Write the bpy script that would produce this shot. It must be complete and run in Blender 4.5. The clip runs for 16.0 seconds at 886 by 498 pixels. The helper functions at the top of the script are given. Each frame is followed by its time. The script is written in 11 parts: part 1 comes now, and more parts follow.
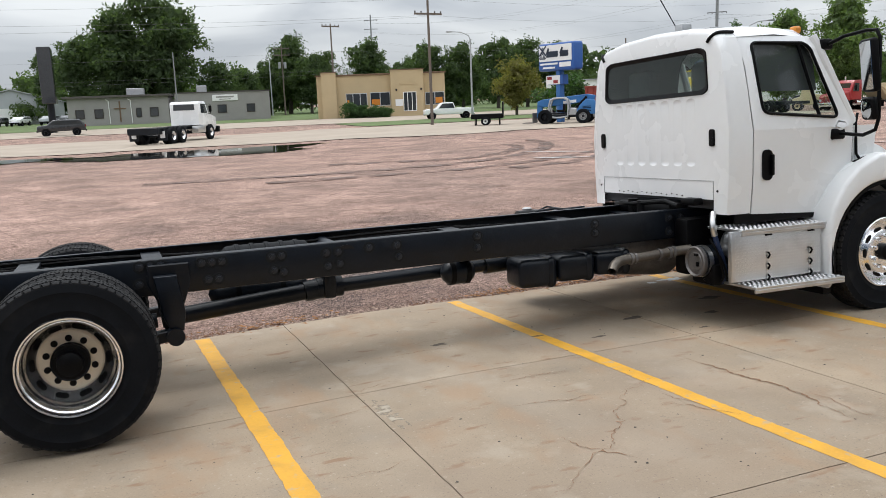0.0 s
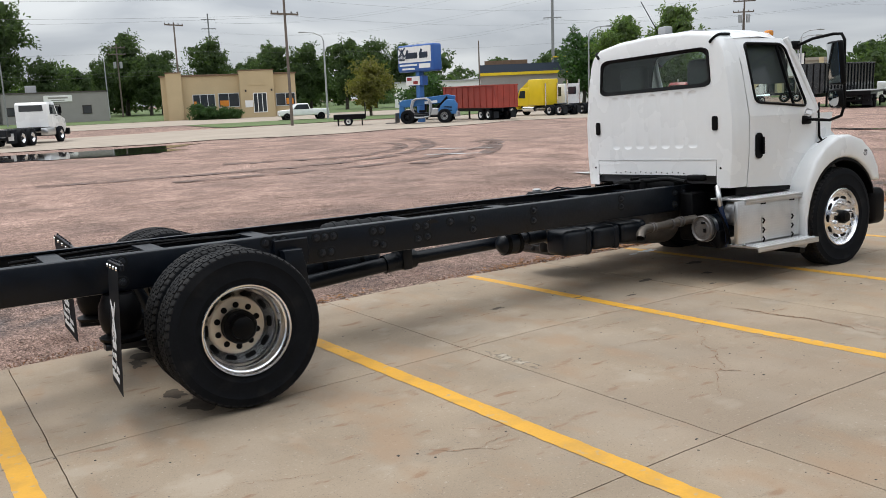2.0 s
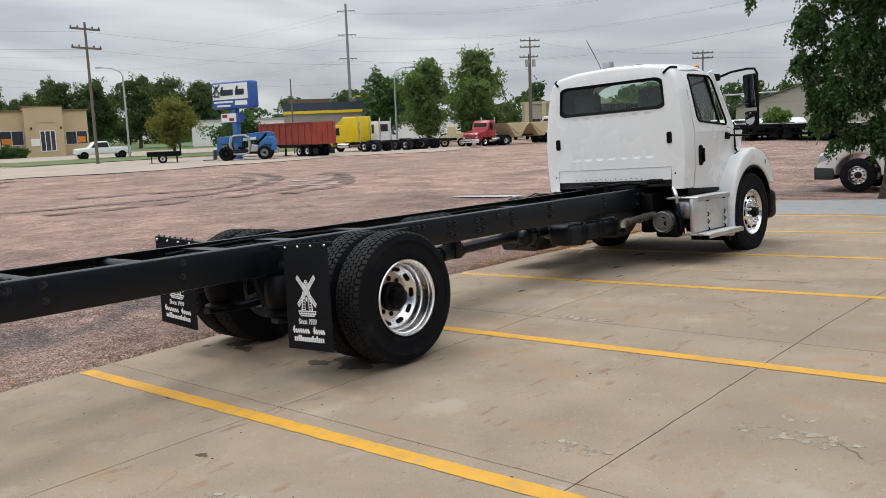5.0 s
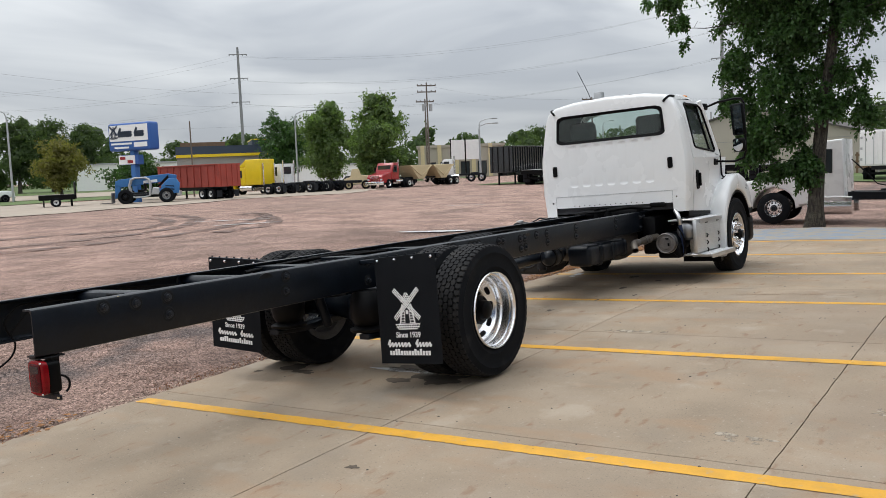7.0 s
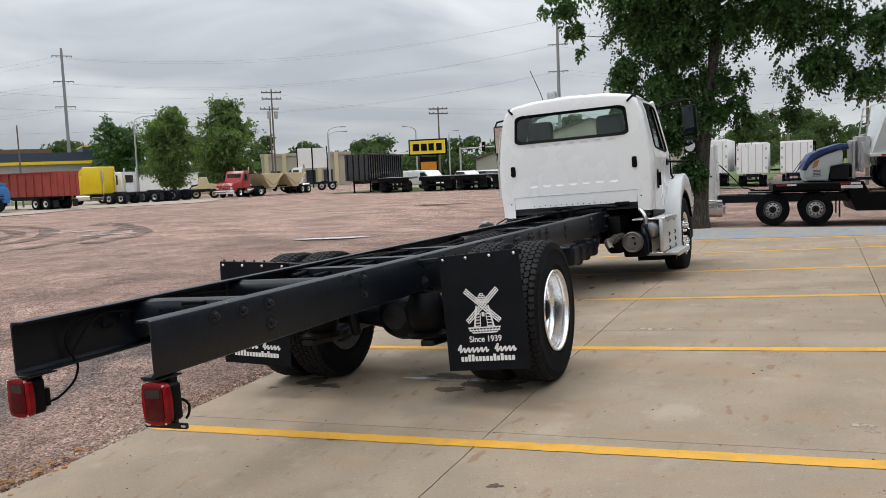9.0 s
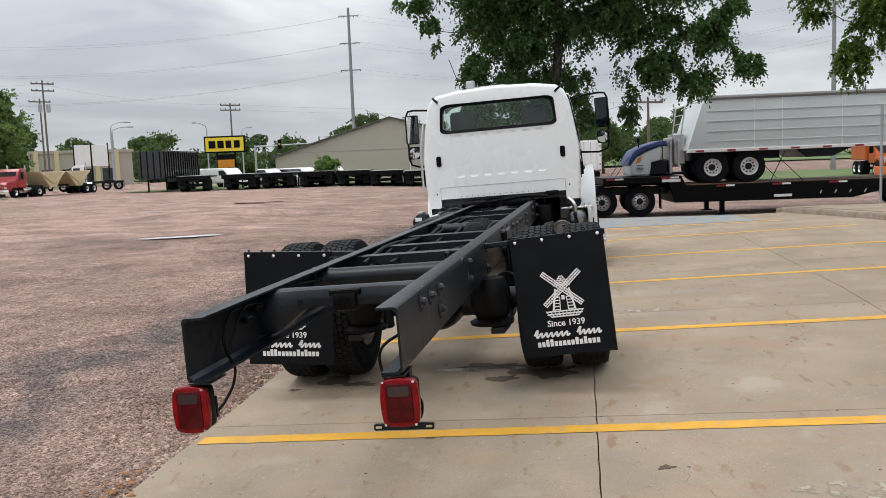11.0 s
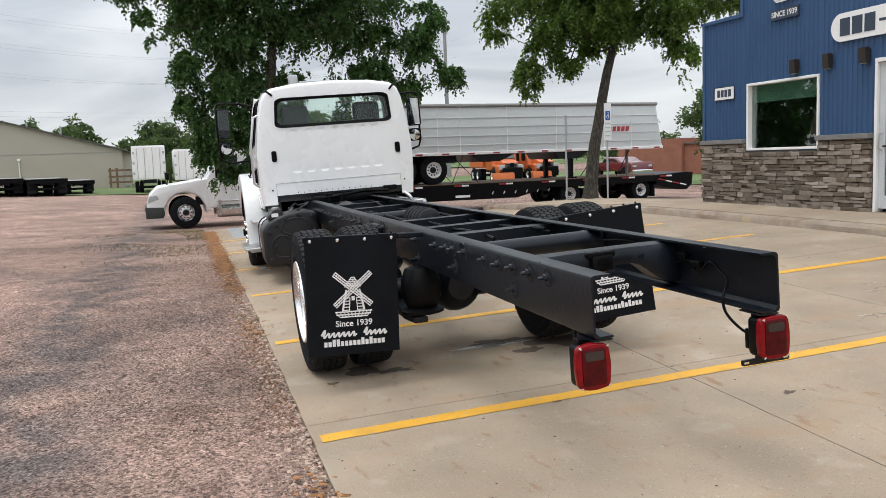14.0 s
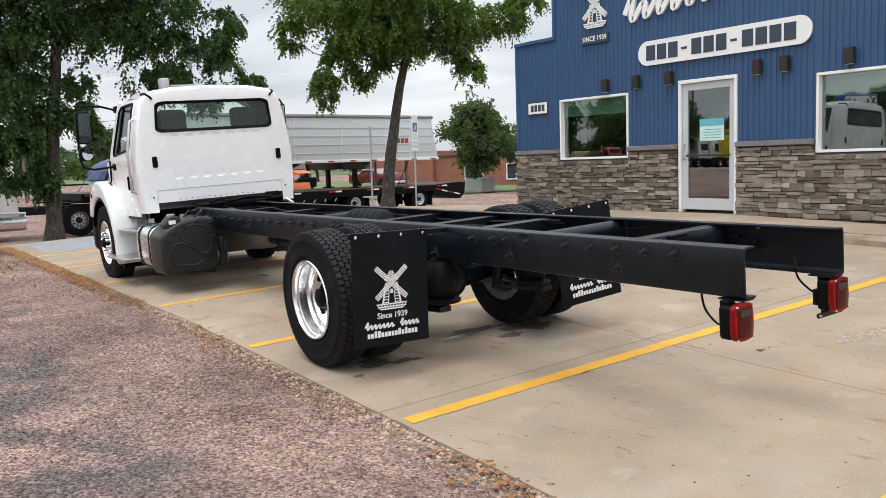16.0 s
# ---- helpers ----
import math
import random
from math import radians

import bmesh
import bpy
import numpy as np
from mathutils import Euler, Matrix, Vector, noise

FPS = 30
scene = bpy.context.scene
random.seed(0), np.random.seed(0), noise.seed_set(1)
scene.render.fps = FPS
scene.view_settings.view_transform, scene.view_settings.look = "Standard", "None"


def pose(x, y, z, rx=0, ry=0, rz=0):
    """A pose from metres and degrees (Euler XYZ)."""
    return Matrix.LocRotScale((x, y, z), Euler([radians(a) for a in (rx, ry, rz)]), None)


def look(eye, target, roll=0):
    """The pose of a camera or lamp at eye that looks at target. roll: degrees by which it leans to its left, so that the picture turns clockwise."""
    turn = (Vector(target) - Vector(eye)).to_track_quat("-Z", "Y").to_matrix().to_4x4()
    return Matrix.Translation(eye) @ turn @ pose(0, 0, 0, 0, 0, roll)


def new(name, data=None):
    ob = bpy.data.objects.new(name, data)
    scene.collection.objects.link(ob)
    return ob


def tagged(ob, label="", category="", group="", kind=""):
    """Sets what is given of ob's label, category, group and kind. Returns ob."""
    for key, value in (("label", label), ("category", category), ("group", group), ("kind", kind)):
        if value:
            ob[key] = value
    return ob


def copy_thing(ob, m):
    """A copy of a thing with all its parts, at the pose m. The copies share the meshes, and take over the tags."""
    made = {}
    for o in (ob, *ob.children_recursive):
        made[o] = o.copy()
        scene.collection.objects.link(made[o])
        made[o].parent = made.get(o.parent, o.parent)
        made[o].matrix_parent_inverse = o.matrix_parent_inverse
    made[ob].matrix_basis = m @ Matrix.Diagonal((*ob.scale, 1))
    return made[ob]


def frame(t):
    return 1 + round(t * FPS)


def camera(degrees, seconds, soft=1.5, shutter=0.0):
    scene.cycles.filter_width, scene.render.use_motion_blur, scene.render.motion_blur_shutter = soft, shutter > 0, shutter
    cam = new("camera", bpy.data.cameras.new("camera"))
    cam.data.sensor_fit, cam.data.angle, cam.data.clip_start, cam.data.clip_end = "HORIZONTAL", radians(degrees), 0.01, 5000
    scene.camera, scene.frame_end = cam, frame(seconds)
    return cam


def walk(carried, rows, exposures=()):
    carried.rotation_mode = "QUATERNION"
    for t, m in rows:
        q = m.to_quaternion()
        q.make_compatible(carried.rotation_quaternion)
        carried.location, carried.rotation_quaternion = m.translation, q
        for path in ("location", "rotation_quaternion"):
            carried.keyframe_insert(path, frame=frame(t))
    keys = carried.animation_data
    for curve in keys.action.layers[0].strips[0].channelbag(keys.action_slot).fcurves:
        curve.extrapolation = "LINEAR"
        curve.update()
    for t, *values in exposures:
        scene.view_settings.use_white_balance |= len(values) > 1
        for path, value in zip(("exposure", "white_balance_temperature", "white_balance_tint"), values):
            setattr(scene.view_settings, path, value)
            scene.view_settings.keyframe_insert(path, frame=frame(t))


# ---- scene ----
cam = camera(55.4, 16.0, soft=0.5)
METRES, EYE, TILT, LEAN, TURN = 15.2, 2.0, 0.0, 0.0, -21.7
ROWS = [
    (0.0, 0.0, 0.0, 0.0, -0.39, -10.05, 2.22),
    (0.5, -0.0317, -0.0074, -0.0015, -3.14, -10.33, 2.26),
    (1.0, -0.0642, -0.0238, -0.0011, -6.07, -10.48, 2.26),
    (1.5, -0.0964, -0.0355, -0.0001, -8.84, -10.51, 2.25),
    (2.0, -0.1286, -0.0421, -0.0015, -11.32, -10.35, 2.22),
    (2.5, -0.16, -0.0541, -0.0014, -13.65, -10.07, 2.22),
    (3.0, -0.1911, -0.0583, -0.0052, -16.07, -9.82, 2.2),
    (3.5, -0.2261, -0.0691, -0.0064, -18.59, -9.55, 2.22),
    (4.0, -0.2541, -0.0756, -0.0068, -21.19, -9.32, 2.2),
    (6.5, -0.3824, -0.0487, -0.0198, -31.39, -6.13, 2.24),
    (7.0, -0.4, -0.0305, -0.0225, -33.33, -5.53, 2.29),
    (7.5, -0.419, -0.0129, -0.0246, -35.67, -5.21, 2.31),
    (8.0, -0.4348, 0.0095, -0.0259, -38.35, -5.15, 2.32),
    (8.5, -0.4481, 0.0346, -0.0263, -41.24, -5.22, 2.31),
    (9.0, -0.4659, 0.0608, -0.0268, -44.42, -5.32, 2.29),
    (11.5, -0.5415, 0.2001, -0.0321, -62.92, -6.09, 2.19),
    (12.0, -0.5527, 0.23, -0.033, -66.79, -6.23, 2.16),
    (12.5, -0.5639, 0.2617, -0.0327, -70.9, -6.3, 2.14),
    (13.0, -0.5796, 0.2929, -0.0318, -75.37, -6.32, 2.1),
    (13.5, -0.5896, 0.3222, -0.0345, -80.24, -6.28, 2.07),
    (14.0, -0.5985, 0.3574, -0.0365, -85.46, -6.21, 2.01),
    (14.5, -0.6054, 0.3911, -0.0359, -90.71, -6.12, 1.95),
    (15.0, -0.61, 0.4259, -0.035, -95.57, -6.06, 1.93),
    (15.5, -0.6172, 0.4608, -0.0356, -99.82, -6.04, 1.91),
    (16.0, -0.618, 0.4908, -0.0376, -103.53, -5.96, 1.86),
]
walk(cam, [(t, pose(0, 0, EYE, TILT, LEAN, TURN) @ pose(METRES * x, METRES * y, METRES * z, 90 + pitch, roll, yaw)) for t, x, y, z, yaw, pitch, roll in ROWS],
     [(0.0, 0.27), (1.5, 0.22), (3.0, 0.12), (9.0, 0.10), (11.5, 0.22), (13.0, 0.26), (13.5, 0.32), (14.5, 0.38), (15.0, 0.44), (16.0, 0.49)])

# ---- world and sun ----
world = bpy.data.worlds.new("overcast_sky")
scene.world = world
world.use_nodes = True
wn, wl = world.node_tree.nodes, world.node_tree.links
wn.clear()
w_out = wn.new("ShaderNodeOutputWorld")
w_bg = wn.new("ShaderNodeBackground")
w_sky = wn.new("ShaderNodeTexSky")
w_sky.sky_type = "NISHITA"
w_sky.sun_disc = False
w_sky.sun_elevation = radians(66)
w_sky.sun_rotation = radians(328)
w_co = wn.new("ShaderNodeTexCoord")
w_sep = wn.new("ShaderNodeSeparateXYZ")
w_map = wn.new("ShaderNodeMapping")
w_map.inputs["Scale"].default_value = (1.0, 1.0, 4.2)
w_noise = wn.new("ShaderNodeTexNoise")
w_noise.inputs["Scale"].default_value = 2.9
w_noise.inputs["Detail"].default_value = 5.0
w_noise.inputs["Roughness"].default_value = 0.46
w_noise.inputs["Distortion"].default_value = 0.6
w_cloud = wn.new("ShaderNodeValToRGB")
w_cloud.color_ramp.elements[0].position, w_cloud.color_ramp.elements[0].color = 0.38, (0.635, 0.68, 0.745, 1)
w_cloud.color_ramp.elements[1].position, w_cloud.color_ramp.elements[1].color = 0.63, (1.03, 1.07, 1.10, 1)
w_grad = wn.new("ShaderNodeMapRange")
w_grad.inputs[1].default_value, w_grad.inputs[2].default_value = 0.0, 1.0
w_grad.inputs[3].default_value, w_grad.inputs[4].default_value = 0.58, 1.85
w_mul = wn.new("ShaderNodeVectorMath")
w_mul.operation = "SCALE"
w_mix = wn.new("ShaderNodeMixRGB")
w_mix.inputs[0].default_value = 0.93
w_dim = wn.new("ShaderNodeVectorMath")
w_dim.operation = "SCALE"
w_dim.inputs[3].default_value = 0.09
wl.new(w_co.outputs["Generated"], w_sep.inputs[0])
wl.new(w_co.outputs["Generated"], w_map.inputs[0])
wl.new(w_map.outputs[0], w_noise.inputs["Vector"])
wl.new(w_noise.outputs[0], w_cloud.inputs[0])
wl.new(w_sep.outputs[2], w_grad.inputs[0])
wl.new(w_cloud.outputs[0], w_mul.inputs[0])
wl.new(w_grad.outputs[0], w_mul.inputs[3])
wl.new(w_sky.outputs[0], w_dim.inputs[0])
wl.new(w_dim.outputs[0], w_mix.inputs[1])
wl.new(w_mul.outputs[0], w_mix.inputs[2])
wl.new(w_mix.outputs[0], w_bg.inputs[0])
w_bg.inputs[1].default_value = 1.0
wl.new(w_bg.outputs[0], w_out.inputs[0])
sun_data = bpy.data.lights.new("sun", "SUN")
sun_data.energy, sun_data.angle, sun_data.color = 1.0, radians(25), (1.0, 0.975, 0.93)
sun = new("sun", sun_data)
sun.matrix_world = look((0, 0, 60), (14, -22, 0))


# ---- materials ----
def mat(name, col, rough=0.6, metal=0.0, var=0.15, scale=6.0, fine=60.0, bump=0.0, bscale=None, per_object=0.0, island=0.0, spec=0.5, coat=0.0, warm=0.0):
    """A surface with two scales of variation in its colour and a fine relief."""
    m = bpy.data.materials.new(name)
    m.use_nodes = True
    n, l = m.node_tree.nodes, m.node_tree.links
    b = n["Principled BSDF"]
    b.inputs["Roughness"].default_value = rough
    b.inputs["Metallic"].default_value = metal
    b.inputs["Specular IOR Level"].default_value = spec
    b.inputs["Coat Weight"].default_value = coat
    co = n.new("ShaderNodeTexCoord")
    n1, n2 = n.new("ShaderNodeTexNoise"), n.new("ShaderNodeTexNoise")
    n1.inputs["Scale"].default_value, n1.inputs["Detail"].default_value = scale, 4
    n2.inputs["Scale"].default_value, n2.inputs["Detail"].default_value = fine, 3
    l.new(co.outputs["Object"], n1.inputs["Vector"])
    l.new(co.outputs["Object"], n2.inputs["Vector"])
    add = n.new("ShaderNodeMath")
    add.operation = "MULTIPLY_ADD"
    add.inputs[1].default_value = 0.45
    l.new(n2.outputs[0], add.inputs[0])
    l.new(n1.outputs[0], add.inputs[2])
    last = add.outputs[0]
    if per_object:
        info = n.new("ShaderNodeObjectInfo")
        a2 = n.new("ShaderNodeMath")
        a2.operation = "MULTIPLY_ADD"
        a2.inputs[1].default_value = per_object
        l.new(info.outputs["Random"], a2.inputs[0])
        l.new(last, a2.inputs[2])
        last = a2.outputs[0]
    if island:
        geo = n.new("ShaderNodeNewGeometry")
        a3 = n.new("ShaderNodeMath")
        a3.operation = "MULTIPLY_ADD"
        a3.inputs[1].default_value = island
        l.new(geo.outputs["Random Per Island"], a3.inputs[0])
        l.new(last, a3.inputs[2])
        last = a3.outputs[0]
    top = 0.72 + per_object / 2 + island / 2
    ramp = n.new("ShaderNodeMapRange")
    ramp.inputs[1].default_value, ramp.inputs[2].default_value = top - 0.35 - per_object / 2 - island / 2, top + 0.35 + per_object / 2 + island / 2
    l.new(last, ramp.inputs[0])
    mix = n.new("ShaderNodeMixRGB")
    lo = [max(c * (1 - var) * (1 - warm * k), 0) for c, k in zip(col, (0, 0.3, 1))]
    hi = [min(c * (1 + var) * (1 + warm * k), 1) for c, k in zip(col, (0, 0.3, 1))]
    mix.inputs[1].default_value, mix.inputs[2].default_value = (*lo, 1), (*hi, 1)
    l.new(ramp.outputs[0], mix.inputs[0])
    l.new(mix.outputs[0], b.inputs["Base Color"])
    rr = n.new("ShaderNodeMapRange")
    rr.inputs[3].default_value, rr.inputs[4].default_value = max(rough - 0.08, 0.02), min(rough + 0.08, 1)
    l.new(n1.outputs[0], rr.inputs[0])
    l.new(rr.outputs[0], b.inputs["Roughness"])
    if bump:
        bn = n.new("ShaderNodeTexNoise")
        bn.inputs["Scale"].default_value, bn.inputs["Detail"].default_value = bscale or fine, 4
        l.new(co.outputs["Object"], bn.inputs["Vector"])
        bu = n.new("ShaderNodeBump")
        bu.inputs["Strength"].default_value, bu.inputs["Distance"].default_value = 0.6, bump
        l.new(bn.outputs[0], bu.inputs["Height"])
        l.new(bu.outputs[0], b.inputs["Normal"])
    return m


def glass_mat(name, tint, base=0.045, rough=0.01):
    """Clear or tinted sheet glass: what is behind shows through, with a Fresnel mirror on top."""
    m = bpy.data.materials.new(name)
    m.use_nodes = True
    n, l = m.node_tree.nodes, m.node_tree.links
    n.remove(n["Principled BSDF"])
    tr, gl, fr, mx = n.new("ShaderNodeBsdfTransparent"), n.new("ShaderNodeBsdfGlossy"), n.new("ShaderNodeLayerWeight"), n.new("ShaderNodeMixShader")
    pw, ad = n.new("ShaderNodeMath"), n.new("ShaderNodeMath")
    pw.operation, pw.inputs[1].default_value = "POWER", 4.5
    ad.operation, ad.inputs[1].default_value, ad.inputs[2].default_value = "MULTIPLY_ADD", 1 - base, base
    tr.inputs[0].default_value = (*tint, 1)
    gl.inputs["Roughness"].default_value = rough
    fr.inputs[0].default_value = 0.5
    l.new(fr.outputs["Facing"], pw.inputs[0])
    l.new(pw.outputs[0], ad.inputs[0])
    l.new(ad.outputs[0], mx.inputs[0])
    l.new(tr.outputs[0], mx.inputs[1])
    l.new(gl.outputs[0], mx.inputs[2])
    l.new(mx.outputs[0], n["Material Output"].inputs[0])
    return m


def masked(m, colour, rough, scale, lo, hi, detail=5.0, strength=1.0, stretch=(1, 1, 1)):
    """Lays stains of a noise shape over a material's colour: dirt, oil, damp patches."""
    n, l = m.node_tree.nodes, m.node_tree.links
    b = n["Principled BSDF"]
    src = b.inputs["Base Color"].links[0].from_socket
    co = n.new("ShaderNodeTexCoord")
    mp = n.new("ShaderNodeMapping")
    mp.inputs["Scale"].default_value = stretch
    mp.inputs["Location"].default_value = (scale * 3.1, scale * 1.7, 2.0)
    t = n.new("ShaderNodeTexNoise")
    t.inputs["Scale"].default_value, t.inputs["Detail"].default_value = scale, detail
    r = n.new("ShaderNodeMapRange")
    r.inputs[1].default_value, r.inputs[2].default_value = lo, hi
    r.inputs[4].default_value = strength
    mx = n.new("ShaderNodeMixRGB")
    mx.inputs[2].default_value = (*colour, 1)
    l.new(co.outputs["Object"], mp.inputs[0])
    l.new(mp.outputs[0], t.inputs["Vector"])
    l.new(t.outputs[0], r.inputs[0])
    l.new(r.outputs[0], mx.inputs[0])
    l.new(src, mx.inputs[1])
    l.new(mx.outputs[0], b.inputs["Base Color"])
    return m


M_PAINT = mat("white_paint", (0.80, 0.81, 0.81), 0.28, var=0.03, scale=1.5, fine=20, coat=0.4)
M_FRAME = masked(mat("black_chassis_paint", (0.0028, 0.0050, 0.0090), 0.36, var=0.5, scale=5, fine=80, bump=0.0025, bscale=38, spec=0.32), (0.04, 0.042, 0.046), 0.8, 7, 0.60, 0.78, 8, 0.22)
M_BLACK = mat("black_plastic", (0.0025, 0.0025, 0.003), 0.45, var=0.25, scale=8, fine=90, bump=0.001, spec=0.12)
M_TYRE = masked(mat("tyre_rubber", (0.0085, 0.0095, 0.0115), 0.85, var=0.3, scale=7, fine=70, bump=0.0015, bscale=120, spec=0.1), (0.035, 0.032, 0.03), 0.8, 5, 0.55, 0.8, strength=0.5)
# paler than M_TYRE: the light on the block tops is in this base colour
M_TREAD = masked(mat("lit_tread_rubber", (0.017, 0.017, 0.018), 0.8, var=0.35, scale=9, fine=70, spec=0.2), (0.05, 0.046, 0.042), 0.9, 6, 0.52, 0.7, 6, 0.5)
M_DISC = mat("machined_wheel_face", (0.66, 0.60, 0.50), 0.42, 0.75, var=0.1, scale=9, fine=90)
M_CHROME = mat("polished_aluminium", (0.90, 0.90, 0.91), 0.24, 1.0, var=0.05, scale=6, fine=60)
M_ALU = mat("dull_aluminium", (0.60, 0.60, 0.60), 0.34, 1.0, var=0.15, scale=8, fine=70, bump=0.001)
M_CHECKER = mat("bright_checker_plate", (0.70, 0.70, 0.68), 0.32, 1.0, var=0.08, scale=8, fine=70)
M_STEEL = mat("grey_cast_steel", (0.16, 0.15, 0.145), 0.5, 0.6, var=0.35, scale=9, fine=70, bump=0.002)
M_DUSTY = mat("dusty_black_steel", (0.014, 0.015, 0.0165), 0.7, var=0.6, scale=14, fine=70, spec=0.15)
M_RUST = mat("heat_stained_exhaust_steel", (0.135, 0.118, 0.10), 0.45, 0.7, var=0.3, scale=9, fine=60, bump=0.001)
M_FLAP = mat("black_rubber_sheet", (0.0165, 0.0185, 0.0225), 0.6, var=0.25, scale=4, fine=120, bump=0.0006, spec=0.14)
M_PRINT = mat("white_print", (0.78, 0.78, 0.78), 0.6, var=0.06, scale=20, fine=90)
M_RED = mat("red_lens", (0.19, 0.003, 0.006), 0.16, var=0.45, scale=22, fine=150, bump=0.001, bscale=90, spec=0.22)
M_REDDARK = mat("dark_red_lens", (0.065, 0.002, 0.004), 0.14, var=0.5, scale=30, fine=160, bump=0.0012, bscale=110, spec=0.2)
M_LENS = mat("grey_lens", (0.032, 0.020, 0.020), 0.18, var=0.2, scale=20, fine=120)
M_CLEARLENS = mat("clear_headlight_lens", (0.42, 0.44, 0.46), 0.12, var=0.2, scale=12)
M_AMBER = mat("amber_lens", (0.6, 0.22, 0.03), 0.2, var=0.1)
M_SEAT = mat("grey_seat_cloth", (0.05, 0.05, 0.055), 0.9, var=0.2, fine=150, bump=0.002)
M_DULLTANK = mat("dull_tank_aluminium", (0.34, 0.34, 0.345), 0.38, 0.9, var=0.2, scale=6, fine=60)
M_BOLT = mat("dark_bolt_steel", (0.022, 0.025, 0.031), 0.35, 0.3, var=0.3, scale=9, spec=0.5)
M_DOORALU = mat("satin_door_aluminium", (0.50, 0.52, 0.54), 0.38, var=0.08, scale=3)
M_TANKPLASTIC = mat("moulded_tank_plastic", (0.013, 0.0135, 0.015), 0.42, var=0.25, scale=8, fine=90, bump=0.001, spec=0.35)
M_BLUE_HOSE = mat("blue_hose", (0.010, 0.025, 0.075), 0.5, var=0.2)
M_GLASS = glass_mat("tinted_window_glass", (0.86, 0.93, 0.90), 0.045)
M_MIRROR = mat("mirror_glass", (0.75, 0.77, 0.78), 0.03, 1.0, var=0.02)
M_CONC = masked(masked(mat("weathered_concrete", (0.332, 0.263, 0.193), 0.85, var=0.30, scale=1.3, fine=110, bump=0.003, bscale=200, per_object=0.12, spec=0.15),
                       (0.263, 0.224, 0.181), 0.8, 2.3, 0.56, 0.75, strength=0.5), (0.315, 0.194, 0.121), 0.8, 1.1, 0.60, 0.78, strength=0.35, stretch=(1, 2.5, 1))
masked(M_CONC, (0.158, 0.128, 0.101), 0.8, 75, 0.62, 0.72, 3, 0.6)
masked(M_CONC, (0.473, 0.408, 0.332), 0.8, 42, 0.64, 0.72, 3, 0.5)
masked(M_CONC, (0.430, 0.367, 0.298), 0.8, 0.55, 0.52, 0.72, 6, 0.4, (2, 1, 1))
masked(M_CONC, (0.247, 0.138, 0.082), 0.8, 4.2, 0.62, 0.72, 10, 0.62, (1.0, 2.2, 1))
masked(M_CONC, (0.362, 0.230, 0.141), 0.8, 1.7, 0.55, 0.68, 12, 0.42, (2.0, 1.0, 1))
masked(M_CONC, (0.263, 0.204, 0.156), 0.8, 0.8, 0.52, 0.64, 12, 0.35)
masked(M_CONC, (0.452, 0.388, 0.312), 0.8, 2.6, 0.60, 0.70, 10, 0.4)
masked(M_CONC, (0.147, 0.122, 0.101), 0.8, 11, 0.70, 0.76, 5, 0.4, (1.6, 1, 1))
M_YELLOW = masked(masked(mat("yellow_line_paint", (0.68, 0.35, 0.033), 0.65, var=0.12, scale=5, fine=60, bump=0.001), (0.37, 0.33, 0.28), 0.8, 16, 0.60, 0.70, strength=0.6), (0.40, 0.23, 0.05), 0.8, 5, 0.5, 0.75, 6, 0.5)
M_CURB = masked(masked(mat("worn_kerb_concrete", (0.302, 0.245, 0.192), 0.85, var=0.28, scale=4, fine=40, bump=0.022, bscale=30), (0.208, 0.120, 0.082), 0.9, 3.0, 0.52, 0.66, 8, 0.6), (0.468, 0.330, 0.144), 0.9, 2.1, 0.62, 0.7, 6, 0.5)
M_GRAVEL = masked(masked(mat("pink_quartzite_gravel", (0.342, 0.231, 0.190), 0.95, var=0.5, scale=0.7, fine=45, bump=0.03, bscale=38, spec=0.1),
                         (0.169, 0.127, 0.111), 0.8, 0.16, 0.5, 0.66, strength=0.38), (0.327, 0.235, 0.194), 0.9, 0.05, 0.52, 0.7, strength=0.5, stretch=(1, 2.2, 1))


def pebbled(m, scale, amount):
    """Breaks a ground colour up into single stones of differing lightness."""
    n, l = m.node_tree.nodes, m.node_tree.links
    b = n["Principled BSDF"]
    src = b.inputs["Base Color"].links[0].from_socket
    co = n.new("ShaderNodeTexCoord")
    vo = n.new("ShaderNodeTexVoronoi")
    vo.inputs["Scale"].default_value = scale
    sep = n.new("ShaderNodeSeparateXYZ")
    r = n.new("ShaderNodeMapRange")
    r.inputs[3].default_value, r.inputs[4].default_value = 1 - amount, 1 + amount
    mu = n.new("ShaderNodeVectorMath")
    mu.operation = "SCALE"
    l.new(co.outputs["Object"], vo.inputs["Vector"])
    l.new(vo.outputs["Color"], sep.inputs[0])
    l.new(sep.outputs[0], r.inputs[0])
    l.new(src, mu.inputs[0])
    l.new(r.outputs[0], mu.inputs[3])
    l.new(mu.outputs[0], b.inputs["Base Color"])
    return m


masked(M_GRAVEL, (0.123, 0.092, 0.082), 0.8, 0.62, 0.52, 0.64, 8, 0.36)
masked(M_GRAVEL, (0.129, 0.073, 0.055), 0.8, 2.4, 0.58, 0.7, 6, 0.45)


